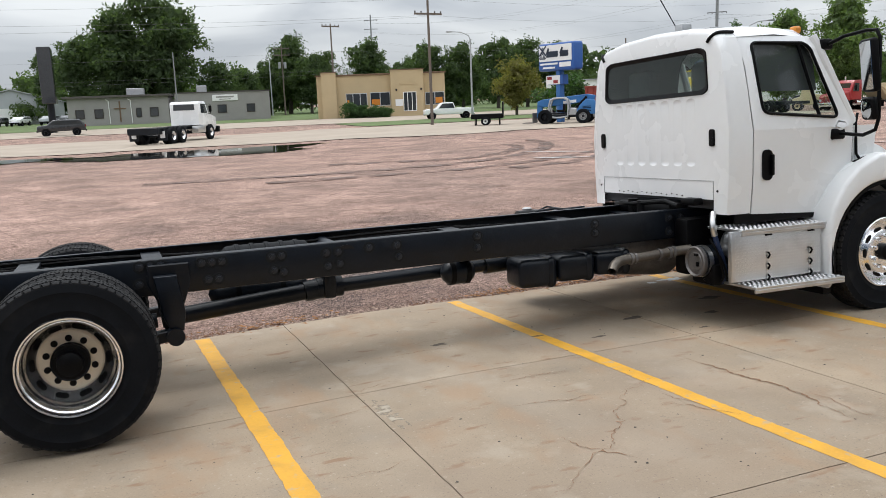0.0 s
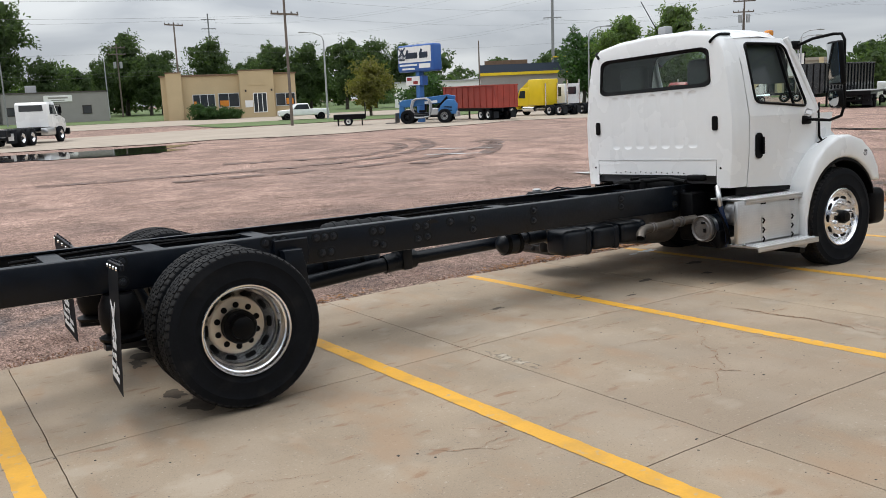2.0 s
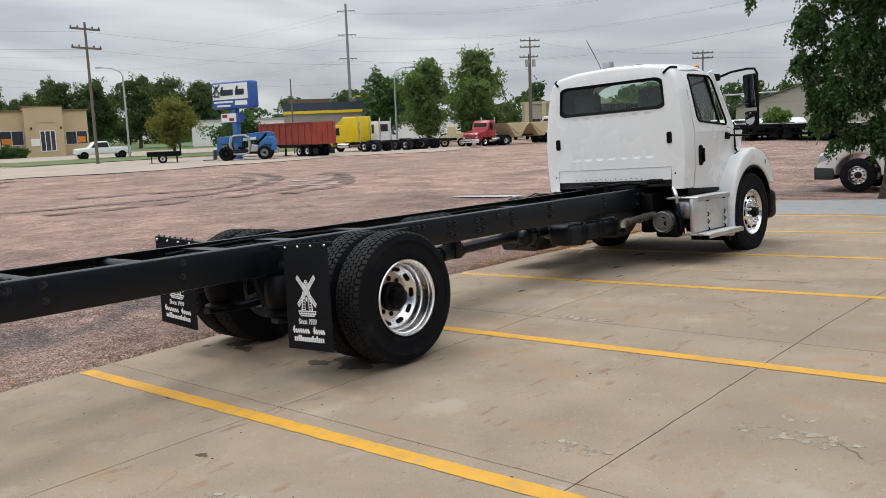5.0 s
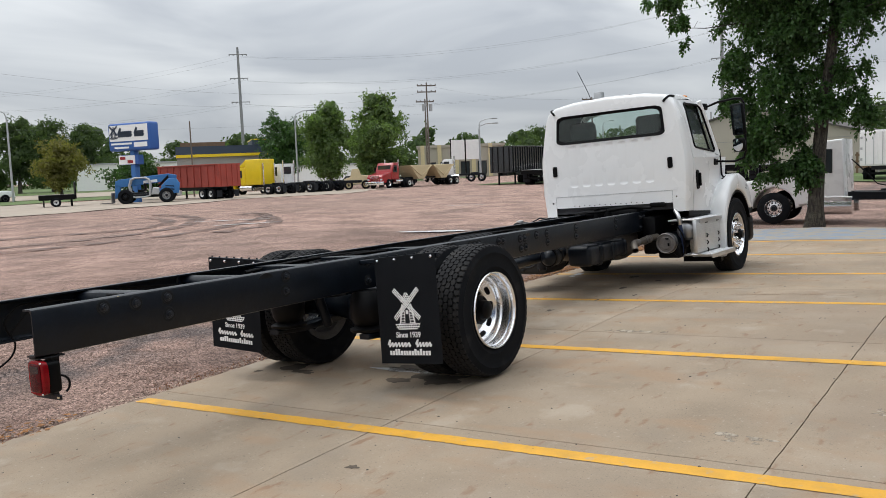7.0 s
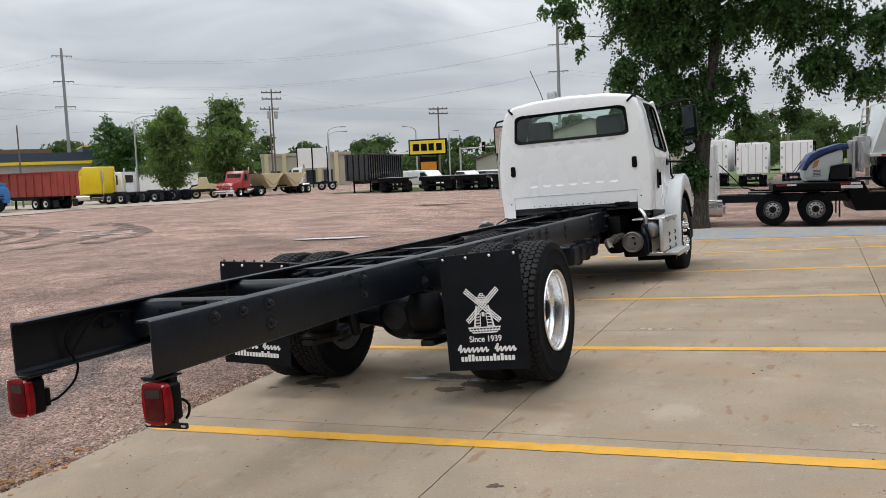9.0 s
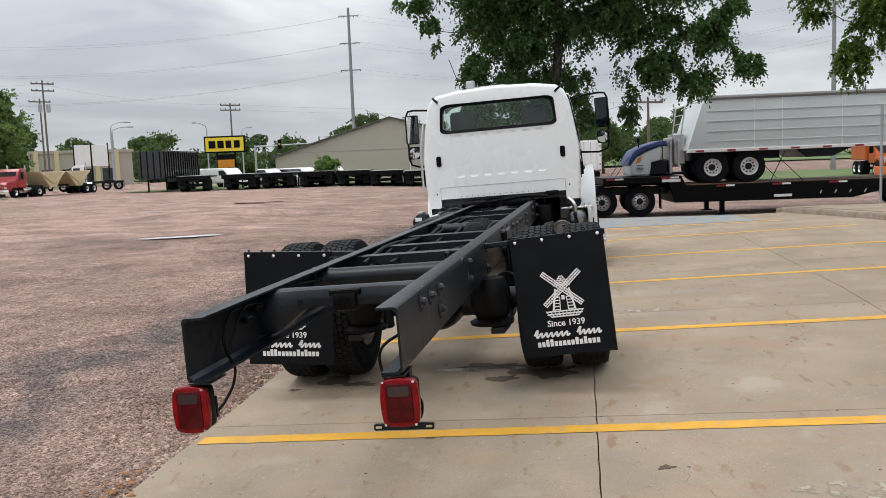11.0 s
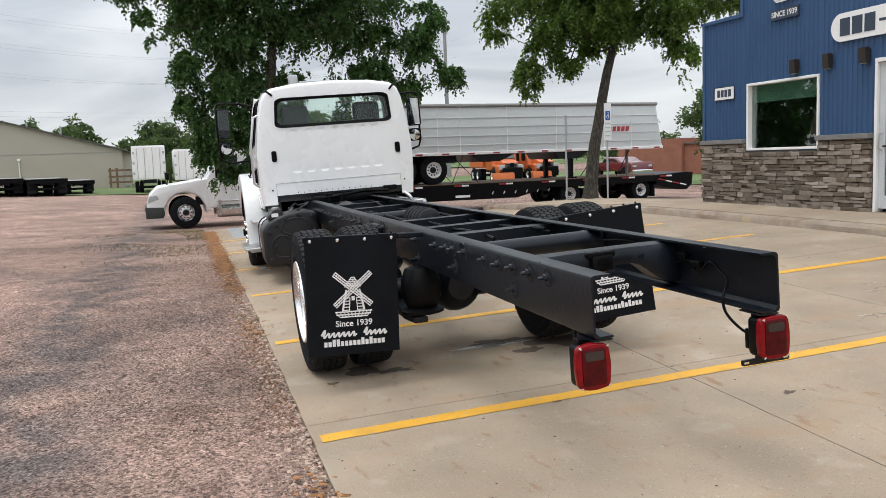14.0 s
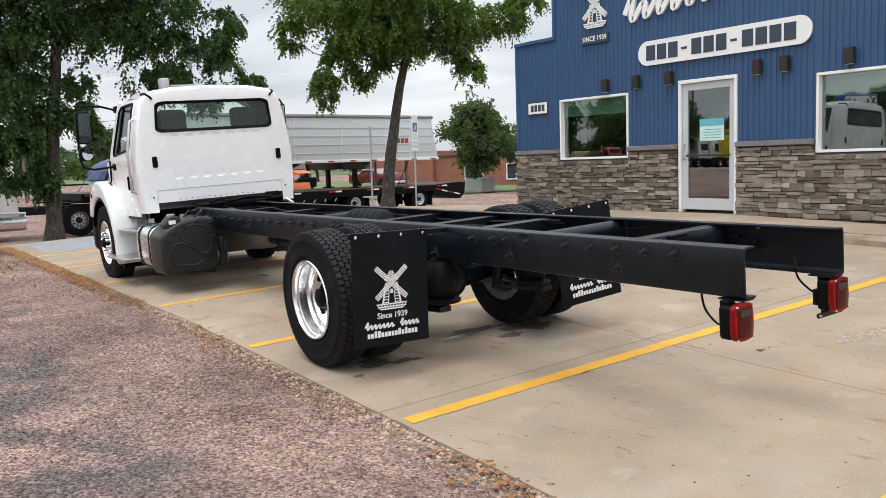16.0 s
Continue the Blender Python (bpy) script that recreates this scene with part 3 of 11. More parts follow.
# stall lines, worn a little at their edges
def stall_line(xe, y0, y1, slant=0.02, w=0.132):
    bm = bmesh.new()
    n = 200
    lo, hi = [], []
    for k in range(n + 1):
        y = y0 + (y1 - y0) * k / n
        x = xe + slant * (7.8 - y)
        e = 0.008 * noise.noise((x * 3, y * 6, 0)) + 0.006 * noise.noise((x * 3, y * 31, 5))
        lo.append(bm.verts.new((x - w / 2 + e, y, gz(x, y) + 0.002)))
        e = 0.008 * noise.noise((x * 3 + 9, y * 6, 4)) + 0.006 * noise.noise((x * 3, y * 29, 8))
        hi.append(bm.verts.new((x + w / 2 + e, y, gz(x, y) + 0.002)))
    for k in range(n):
        bm.faces.new((lo[k], hi[k], hi[k + 1], lo[k + 1]))
    solid("stall_line", bm, M_YELLOW, "worn yellow painted parking stall line on concrete", "road marking", group="parking stall lines", kind="structure")


for x, slant in ((-6.6, 0.02), (-4.16, 0.02), (-1.75, 0.02), (0.685, 0.022), (3.165, 0.028), (5.60, 0.012), (8.02, 0.02), (10.4, 0.02)):
    stall_line(x, 1.55 if x > 8.5 else 0.95, 7.75, slant, 0.132 if x < 3 else 0.115)


# kerb and pavement before the building
def kerb_line():
    return [(-16, 0.1), (-8, 0.1), (0, 0.1), (5, 0.12), (7.5, 0.22), (9.5, 0.42), (11.3, 0.62), (12.8, 0.82), (14.0, 0.95), (14.7, 0.75), (15.0, 0.2), (15.0, -3), (14.8, -7)]


KERB = kerb_line()
bm = bmesh.new()
inner = []
for k, (x, y) in enumerate(KERB):
    a, b = Vector(KERB[max(k - 1, 0)]), Vector(KERB[min(k + 1, len(KERB) - 1)])
    d = (b - a).normalized()
    inner.append((x - d.y * -0.16 if False else x + d.y * 0.16 * 1.0, y - d.x * 0.16))
fine, fine_in = [], []
for (p, q), (r, s) in zip(zip(KERB, KERB[1:]), zip(inner, inner[1:])):
    n = max(int((Vector(q) - Vector(p)).length / 0.25), 1)
    for k in range(n):
        fine.append(Vector(p).lerp(Vector(q), k / n))
        fine_in.append(Vector(r).lerp(Vector(s), k / n))
prev = None
for k, (p, q) in enumerate(zip(fine, fine_in)):
    wear = 0.018 * noise.noise((p.x * 1.9, p.y * 1.9, 2))
    z = gz(p.x, p.y)
    ring = [bm.verts.new(v) for v in ((p.x, p.y, z - 0.12), (p.x + wear * 0.3, p.y - abs(wear), z + 0.07 + wear), (p.x * 0.8 + q.x * 0.2, p.y * 0.8 + q.y * 0.2, z + 0.11 + wear * 0.6), (q.x, q.y, z + 0.12), (q.x, q.y, z - 0.12))]
    if prev:
        for a in range(4):
            bm.faces.new((prev[a], ring[a], ring[a + 1], prev[a + 1]))
    prev = ring
bmesh.ops.recalc_face_normals(bm, faces=bm.faces)
solid("kerb", bm, M_CURB, "chipped and worn concrete kerb along the pavement", "kerb", kind="structure")
walk_slabs = thing("pavement", Matrix.Identity(4), "pale concrete pavement in front of the blue building", "pavement", kind="structure")
xs = [-16, -13, -10, -7, -4, -1, 2, 5, 7.8, 10.3, 12.6, 14.78]
for x0, x1 in zip(xs, xs[1:]):
    bm = bmesh.new()
    n = 8
    up = []
    for k in range(n + 1):
        x = x0 + 0.004 + (x1 - x0 - 0.008) * k / n
        ye = float(np.interp(x, [p[0] for p in inner[:9]], [p[1] for p in inner[:9]])) - 0.004
        yw = -1.9 if x0 > 7.7 else -1.6
        zt = gz(x, ye) + 0.124
        up.append([bm.verts.new(q) for q in ((x, ye, zt), (x, yw, zt + 0.012), (x, yw, zt - 0.12), (x, ye, zt - 0.12))])
    for a, b in zip(up, up[1:]):
        for k in range(4):
            bm.faces.new((a[k], b[k], b[(k + 1) % 4], a[(k + 1) % 4]))
    bm.faces.new(up[0])
    bm.faces.new(up[-1])
    bmesh.ops.recalc_face_normals(bm, faces=bm.faces)
    part("pavement_slab", bm, M_CONC, walk_slabs)


# puddles on the yard
def puddle(x, y, rx, ry, turn, seed, label, material=M_WATER):
    """Standing water with a ragged shore; rx lies along the given turn in degrees."""
    bm = bmesh.new()
    n = 120
    vs = []
    c, q = math.cos(radians(turn)), math.sin(radians(turn))
    for k in range(n):
        a = k * math.tau / n
        f = 1 + 0.5 * noise.noise((math.cos(a) * 1.6 + seed, math.sin(a) * 1.6, seed)) + 0.35 * noise.noise((math.cos(a) * 5 + seed, math.sin(a) * 5, seed * 2)) + 0.15 * noise.noise((math.cos(a) * 14, math.sin(a) * 14, seed * 3))
        u, v = rx * f * math.cos(a), ry * f * math.sin(a)
        vs.append(bm.verts.new((x + u * c - v * q, y + u * q + v * c, gz(x, y) + 0.014)))
    bm.faces.new(vs)
    solid("puddle", bm, material, label, "puddle", kind="structure", smooth=None)


puddle(4.2, 40.6, 6.4, 3.0, 8, 3, "shallow rain puddle reflecting the grey sky on gravel")
puddle(-5.5, 42.5, 5.6, 1.5, -10, 5, "shallow rain puddle reflecting the grey sky on gravel")
puddle(31.7, 20.8, 1.75, 0.32, -70, 8, "narrow dark rain puddle on gravel")
puddle(12.3, 14.75, 0.95, 0.24, -68, 11, "small pale rain puddle on gravel", M_PALEWATER)
puddle(25.0, 22.2, 1.0, 0.14, -62, 14, "thin pale rain puddle on gravel", M_PALEWATER)
puddle(15.2, 26.6, 1.3, 0.13, -50, 17, "thin rain puddle in a wheel rut", M_PALEWATER)
puddle(13.9, 24.0, 0.9, 0.16, -35, 19, "thin rain puddle in a wheel rut", M_PALEWATER)


# ---- the blue building ----
WALL_Y = -1.33
office = thing("blue_office_building", Matrix.Identity(4), "dark blue ribbed metal office with a stacked stone base", "building", kind="")
OPEN = [(4.74, 6.54, 1.37, 2.55), (2.44, 3.60, 0.40, 2.65), (-0.95, 1.09, 1.37, 2.53), (-4.6, -2.6, 1.37, 2.53)]


def siding(x0, x1, z0, z1, y):
    """Ribbed sheet between heights: flat pans with raised ribs every 0.1 m."""
    bm = bmesh.new()
    pts = []
    x = x0
    while x < x1 - 1e-6:
        for dx, dy in ((0.0, 0.0), (0.052, 0.0), (0.062, 0.018), (0.090, 0.018), (0.100, 0.0)):
            if x + dx <= x1:
                pts.append((x + dx, y + dy))
        x += 0.1
    pts.append((x1, y))
    va = [bm.verts.new((p[0], p[1], z0)) for p in pts]
    vb = [bm.verts.new((p[0], p[1], z1)) for p in pts]
    for k in range(len(pts) - 1):
        if pts[k + 1][0] - pts[k][0] > 1e-5:
            bm.faces.new((va[k + 1], va[k], vb[k], vb[k + 1]))
    return bm


spans = [(-9, -4.6, 1.58, 5.4), (-4.6, -2.6, 2.53, 5.4), (-2.6, -0.95, 1.58, 5.4), (-0.95, 1.09, 2.53, 5.4), (1.09, 2.44, 1.58, 5.4), (2.44, 3.6, 2.65, 5.4), (3.6, 4.74, 1.58, 5.4), (4.74, 6.54, 2.55, 5.4), (6.54, 6.69, 1.58, 5.4), (6.69, 7.82, 1.58, 3.76)]
for a in spans:
    part("siding_panel", siding(*a, WALL_Y), M_BLUE_SIDING, office)
bm = bmesh.new()
for a, b, c, d in [(-9, -4.6, 0.3, 5.38), (-4.6, -2.6, 0.3, 1.37), (-4.6, -2.6, 2.53, 5.38), (-2.6, -0.95, 0.3, 5.38), (-0.95, 1.09, 0.3, 1.37), (-0.95, 1.09, 2.53, 5.38), (1.09, 2.44, 0.3, 5.38), (2.44, 3.6, 2.65, 5.38), (3.6, 4.74, 0.3, 5.38), (4.74, 6.54, 0.3, 1.37), (4.74, 6.54, 2.55, 5.38), (6.54, 6.69, 0.3, 5.38), (6.69, 7.80, 0.3, 3.74)]:
    box(bm, a, b, WALL_Y - 0.22, WALL_Y - 0.01, c, d)
box(bm, 7.6, 7.80, -9, WALL_Y - 0.22, 0.2, 3.74)
box(bm, -9, -8.8, -9, WALL_Y - 0.22, 0.2, 3.74)
box(bm, -9, 7.8, -9.2, -9, 0.2, 3.74)
part("wall", bm, M_BLUE_SIDING, office)
bm = bmesh.new()
box(bm, -9.1, 7.9, -9.3, -1.56, 3.74, 3.86)
part("roof", bm, M_ROOF, office)
bm = bmesh.new()
box(bm, 6.62, 7.86, WALL_Y - 0.25, WALL_Y + 0.05, 3.74, 3.80)
box(bm, 6.62, 6.69, WALL_Y - 0.25, WALL_Y + 0.05, 3.80, 5.4)
box(bm, -9, 6.69, WALL_Y - 0.25, WALL_Y + 0.05, 5.4, 5.46)
box(bm, 7.78, 7.86, WALL_Y - 0.1, WALL_Y + 0.035, 1.58, 3.74)
part("corner_trim", bm, M_BLUE_SIDING, office)
bm = bmesh.new()
prism(bm, [(7.84, 3.14), (8.48, 2.98), (8.50, 3.12), (7.84, 3.30)], "y", -5.2, -1.9)
eave = part("side_canopy", bm, M_BLUE_SIDING, office, "small sloping blue side canopy")
bm = bmesh.new()
prism(bm, [(7.84, 3.09), (8.46, 2.93), (8.48, 2.975), (7.84, 3.135)], "y", -5.18, -1.92)
part("soffit", bm, M_WHITE, eave)
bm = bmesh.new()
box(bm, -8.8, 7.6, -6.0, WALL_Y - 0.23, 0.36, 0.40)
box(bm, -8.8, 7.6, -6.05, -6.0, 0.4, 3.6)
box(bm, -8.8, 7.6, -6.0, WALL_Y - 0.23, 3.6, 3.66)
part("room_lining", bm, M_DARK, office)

# windows: frame, pane, roller blind
for k, (a, b, c, d) in enumerate(OPEN):
    if k == 1:
        continue
    bm = bmesh.new()
    t = 0.042
    for q in ((a, b, c, c + t), (a, b, d - t, d), (a, a + t, c + t, d - t), (b - t, b, c + t, d - t)):
        box(bm, q[0], q[1], WALL_Y - 0.12, WALL_Y + 0.03, q[2], q[3], 0.004, 1)
    wf = part("window_frame", bm, M_WHITE, office, "white metal window frame")
    bm = bmesh.new()
    box(bm, a + t, b - t, WALL_Y - 0.075, WALL_Y - 0.065, c + t, d - t)
    pane = part("pane", bm, M_WGLASS, wf)
    bm = bmesh.new()
    box(bm, a + t, b - t, WALL_Y - 0.10, WALL_Y - 0.09, d - t - 0.30, d - t)
    part("roller_blind", bm, M_SHADE, wf, "pale green roller blind drawn a quarter down")

# glass entrance door
a, b, c, d = OPEN[1]
bm = bmesh.new()
for q in ((a, a + 0.05, 0.42, d), (b - 0.05, b, 0.42, d), (a + 0.05, b - 0.05, d - 0.06, d)):
    box(bm, q[0], q[1], WALL_Y - 0.12, WALL_Y + 0.035, q[2], q[3], 0.004, 1)
part("door_frame", bm, M_WHITE, office)
bm = bmesh.new()
for q in ((a + 0.055, a + 0.165, 0.47, d - 0.065), (b - 0.165, b - 0.055, 0.47, d - 0.065), (a + 0.165, b - 0.165, d - 0.18, d - 0.065), (a + 0.165, b - 0.165, 0.47, 0.66)):
    box(bm, q[0], q[1], WALL_Y - 0.06, WALL_Y - 0.01, q[2], q[3], 0.004, 1)
door = part("door", bm, M_DOORALU, office, "pale grey aluminium glazed entrance door")
bm = bmesh.new()
box(bm, a + 0.165, b - 0.165, WALL_Y - 0.04, WALL_Y - 0.03, 0.66, d - 0.18)
part("pane", bm, M_WGLASS, door)
bm = bmesh.new()
tube(bm, [(b - 0.11, WALL_Y - 0.01, 1.32), (b - 0.11, WALL_Y + 0.05, 1.34), (b - 0.11, WALL_Y + 0.05, 1.56), (b - 0.11, WALL_Y - 0.01, 1.58)], 0.012)
part("handle", bm, M_ALU, door, "bare metal pull handle")
bm = bmesh.new()
tube(bm, [(a + 0.14, WALL_Y - 0.0, 1.38), (b - 0.14, WALL_Y - 0.0, 1.38)], 0.016)
part("push_bar", bm, M_LAMP, door)
bm = bmesh.new()
box(bm, a + 0.28, b - 0.40, WALL_Y - 0.029, WALL_Y - 0.026, 1.62, 1.98)
notice = part("notice", bm, M_PAPER, door, "turquoise and pale green notice on the glass")
bm = bmesh.new()
box(bm, a + 0.28, b - 0.40, WALL_Y - 0.0255, WALL_Y - 0.024, 1.86, 1.98)
for k in range(4):
    box(bm, a + 0.34, b - 0.46 - 0.03 * (k % 2), WALL_Y - 0.0255, WALL_Y - 0.024, 1.66 + 0.045 * k, 1.674 + 0.045 * k)
part("notice_print", bm, M_CYAN, notice)

# stone base: cap and backing, the stones themselves come last in the file
for x0, x1 in ((3.62, 4.72), (6.56, 7.84), (1.11, 2.42), (-2.58, -0.97), (-9, -4.62)):
    bm = bmesh.new()
    box(bm, x0, x1, WALL_Y - 0.02, WALL_Y + 0.12, 1.50, 1.58, 0.006, 1)
    part("stone_cap", bm, M_SILL, office, "grey stone cap over the stacked stone")
for x0, x1, z1 in ((3.62, 4.74, 1.5), (4.74, 6.54, 1.355), (6.54, 7.84, 1.5), (1.09, 2.42, 1.5), (-0.95, 1.09, 1.355), (-2.6, -0.95, 1.5), (-9, -2.6, 1.355)):
    bm = bmesh.new()
    box(bm, x0, x1, WALL_Y - 0.005, WALL_Y + 0.022, 0.36, z1)
    part("stone_backing", bm, M_MORTAR, office)


# wall lamps, plaques and the sign
def wall_lamp(x, z):
    t = thing("wall_lamp", pose(x, WALL_Y + 0.018, z), "square dark bronze wall lamp on blue siding", "wall lamp", group="wall lamps on the blue building")
    bm = bmesh.new()
    box(bm, -0.06, 0.06, 0, 0.025, -0.09, 0.09, 0.004, 1)
    part("back_plate", bm, M_LAMP, t)
    bm = bmesh.new()
    prism(bm, [(0.025, -0.12), (0.10, -0.12), (0.12, 0.105), (0.025, 0.115)], "x", -0.066, 0.066, 0.006, 1)
    part("housing", bm, M_LAMP, t)
    bm = bmesh.new()
    box(bm, -0.05, 0.05, 0.04, 0.09, -0.126, -0.1205)
    part("lens", bm, M_SHADE, t)


for x in (5.25, 4.50, 3.76, 2.04, 1.57, 0.56):
    wall_lamp(x, 2.72)

plaque = thing("number_plaque", pose(7.18, WALL_Y + 0.02, 2.435), "white plaque with dark characters on blue siding", "plaque")
bm = bmesh.new()
box(bm, -0.30, 0.30, 0, 0.012, -0.125, 0.125, 0.02, 3)
part("plate", bm, M_NAVY, plaque)
bm = bmesh.new()
box(bm, -0.285, 0.285, 0.0125, 0.016, -0.11, 0.11, 0.001, 1)
part("face", bm, M_WHITE, plaque)
for k in range(4):
    bm = bmesh.new()
    box(bm, -0.21 + 0.11 * k, -0.125 + 0.11 * k, 0.0165, 0.019, -0.065, 0.065)
    part("dark_bar", bm, M_NAVY, plaque)


def windmill(parent, m, s, material, depth=0.004):
    """The windmill emblem as plain shapes: lattice sails, tiled cap, tapering tower and gallery."""
    d = depth / s
    def put(name, bm):
        bm.transform(m @ Matrix.Scale(s, 4))
        return part(name, bm, material, parent, smooth=None)
    for ang in (41, 139):
        bm = bmesh.new()
        for w in (-0.055, 0.0, 0.055):
            box(bm, -0.62, 0.62, -0.5 * d, 0.5 * d, w - 0.013, w + 0.013)
        for k in range(21):
            x = -0.61 + 1.22 * k / 20
            box(bm, x - 0.008, x + 0.008, -0.46 * d, 0.46 * d, -0.055, 0.055)
        bm.transform(Matrix.Translation((0, 0, 0.2)) @ Matrix.Rotation(radians(ang), 4, "Y"))
        put("sail", bm)
    bm = bmesh.new()
    for k in range(5):
        f = k / 4
        w, z = 0.05 + 0.15 * f, 0.50 - 0.20 * f
        box(bm, -w, w, -0.4 * d, 0.4 * d, z - 0.012, z + 0.012)
        for c in range(k + 2):
            x = -w + 2 * w * c / (k + 1)
            box(bm, x - 0.010, x + 0.010, -0.38 * d, 0.38 * d, z - 0.05, z)
    put("cap", bm)
    bm = bmesh.new()
    for e in (-1, 1):
        prism(bm, [(e * 0.15, 0.20), (e * 0.19, 0.20), (e * 0.30, -0.34), (e * 0.25, -0.34)], "y", -0.4 * d, 0.4 * d)
        prism(bm, [(e * 0.07, 0.0), (e * 0.09, 0.0), (e * 0.115, -0.34), (e * 0.095, -0.34)], "y", -0.4 * d, 0.4 * d)
    for k in range(7):
        f = k / 6
        w = 0.17 + 0.10 * f
        z = 0.14 - 0.46 * f
        for e in (-1, 1):
            box(bm, *sorted((e * 0.09, e * w)), -0.36 * d, 0.36 * d, z - 0.012, z + 0.012)
    box(bm, -0.04, 0.04, -0.36 * d, 0.36 * d, -0.08, 0.03)
    put("tower", bm)
    bm = bmesh.new()
    for z, w in ((-0.36, 0.47), (-0.43, 0.44), (-0.49, 0.35)):
        box(bm, -w, w, -0.4 * d, 0.4 * d, z - 0.016, z + 0.016)
    for c in range(10):
        x = -0.45 + 0.1 * c
        prism(bm, [(x - 0.012, -0.36), (x + 0.012, -0.36), (x * 0.77 + 0.012, -0.49), (x * 0.77 - 0.012, -0.49)], "y", -0.38 * d, 0.38 * d)
    put("gallery", bm)


def ribbon(bm, pts, w, depth):
    """A flat pen stroke along points, thicker where it runs steeply."""
    rows = []
    for i, p in enumerate(pts):
        a, b = Vector(pts[max(i - 1, 0)]), Vector(pts[min(i + 1, len(pts) - 1)])
        t = (b - a).normalized()
        n = Vector((-t.y, t.x)) * w * (0.30 + 0.32 * abs(t.y))
        q = Vector(p)
        rows.append([bm.verts.new((q.x + e * n.x, dy, q.y + e * n.y)) for e, dy in ((-1, -depth / 2), (1, -depth / 2), (1, depth / 2), (-1, depth / 2))])
    for a, b in zip(rows, rows[1:]):
        for k in range(4):
            bm.faces.new((a[k], a[(k + 1) % 4], b[(k + 1) % 4], b[k]))
    bm.faces.new(rows[0])
    bm.faces.new(rows[-1])
    bmesh.ops.recalc_face_normals(bm, faces=bm.faces)


def script_bar(parent, m, w, h, material, depth=0.004):
    """Unlettered stand-in for a brand's script: two runs of a plain slanted wave, the first crest taller."""
    for x0, x1, humps in ((-0.5, 0.05, 7), (0.13, 0.5, 5)):
        bm = bmesh.new()
        L = (x1 - x0) * w
        a = x0 * w
        wave = []
        steps = humps * 14
        for k in range(steps + 1):
            f = k / steps
            ph = f * humps * math.tau
            z = h * (-0.10 + 0.24 * math.sin(ph) + (0.34 if f * humps < 1 else 0.0) * max(math.sin(ph), 0))
            wave.append((a + L * (0.04 + 0.94 * f) + 0.45 * z, z))
        ribbon(bm, wave, 0.17 * h, depth * 0.96)
        bm.transform(m)
        part("script_stroke", bm, material, parent, smooth=None)


def glyph_row(parent, m, w, h, material, depth=0.004, n=12):
    """Unlettered stand-in for a line of small bold print: one plain bar for each character."""
    rng = random.Random(n)
    me = None
    for k in range(n):
        c = -w / 2 + w * (k + 0.5) / n
        hh = h * rng.choice((0.7, 0.7, 1.0))
        bm = bmesh.new()
        box(bm, c - 0.38 * w / n, c + 0.38 * w / n, -depth / 2, depth / 2, -h / 2, -h / 2 + hh)
        bm.transform(m)
        part("print_bar", bm, material, parent, smooth=None)


wall_sign = thing("wall_sign", pose(0, WALL_Y + 0.035, 0), "white company emblem and rounded white board on blue siding", "sign")
windmill(wall_sign, pose(5.53, 0, 4.13), 0.62, M_WHITE, 0.03)
bm = bmesh.new()
box(bm, 5.19, 5.87, -0.01, 0.02, 3.53, 3.70)
since = part("since_board", bm, M_NAVY, wall_sign, "dark blue strip with white words")
lettering("words", "SINCE 1939", 0.125, pose(5.53, 0.0225, 3.615, 90, 0, 180), M_WHITE, since, bold=0.002)
script_bar(wall_sign, pose(2.75, 0, 4.12, 0, 0, 180) @ pose(0, 0, 0, 0, -4, 0), 4.2, 0.55, M_WHITE, 0.05)
bm = bmesh.new()
pts = []
for k in range(25):
    a = math.pi / 2 + math.pi * k / 24
    pts.append((1.15 + 0.21 + 0.21 * math.cos(a), 3.185 + 0.21 * math.sin(a)))
for k in range(25):
    a = -math.pi / 2 + math.pi * k / 24
    pts.append((4.46 - 0.21 + 0.21 * math.cos(a), 3.185 + 0.21 * math.sin(a)))
prism(bm, pts, "y", -0.01, 0.02)
board = part("board", bm, M_WHITE, wall_sign)
for k in range(12):
    bm = bmesh.new()
    dash = k in (4, 8)
    x = 1.40 + 0.243 * k
    box(bm, x + (0.05 if dash else 0), x + (0.17 if dash else 0.20), 0.022, 0.026, 3.185 - (0.02 if dash else 0.13), 3.185 + (0.02 if dash else 0.13))
    part("dark_bar", bm, M_NAVY, board)


# ---- the chassis cab truck: x forward from the rear axle, y to its left ----
truck = thing("chassis_cab_truck", pose(-0.29, 6.415, -0.043, -2.7, 0.5, -0.6), "white single cab truck with a long bare black chassis", "truck")
R_TYRE = 0.518
WR, WF, ZR, ZF, XF = 1.07, 1.04, 0.525, 0.61, 6.46


def tyre_mesh(r=R_TYRE, w=0.275, rim=0.294):
    bm = bmesh.new()
    h = w / 2
    half = [(h * 0.80, rim), (h * 0.93, rim + 0.022), (h * 0.985, rim + 0.040), (h * 1.005, rim + 0.045), (h * 0.99, rim + 0.052), (h, rim + (r - rim) * 0.48), (h * 0.99, r - 0.075), (h * 1.01, r - 0.070), (h * 0.985, r - 0.062), (h * 0.96, r - 0.04), (h * 0.90, r - 0.02), (h * 0.6, r - 0.013)]
    lathe(bm, [(-a, q) for a, q in half] + [(0, r - 0.011)] + half[::-1], (0, 0, 0), "y", 72, close=True)
    return finish("tyre", bm, M_TYRE, 40)


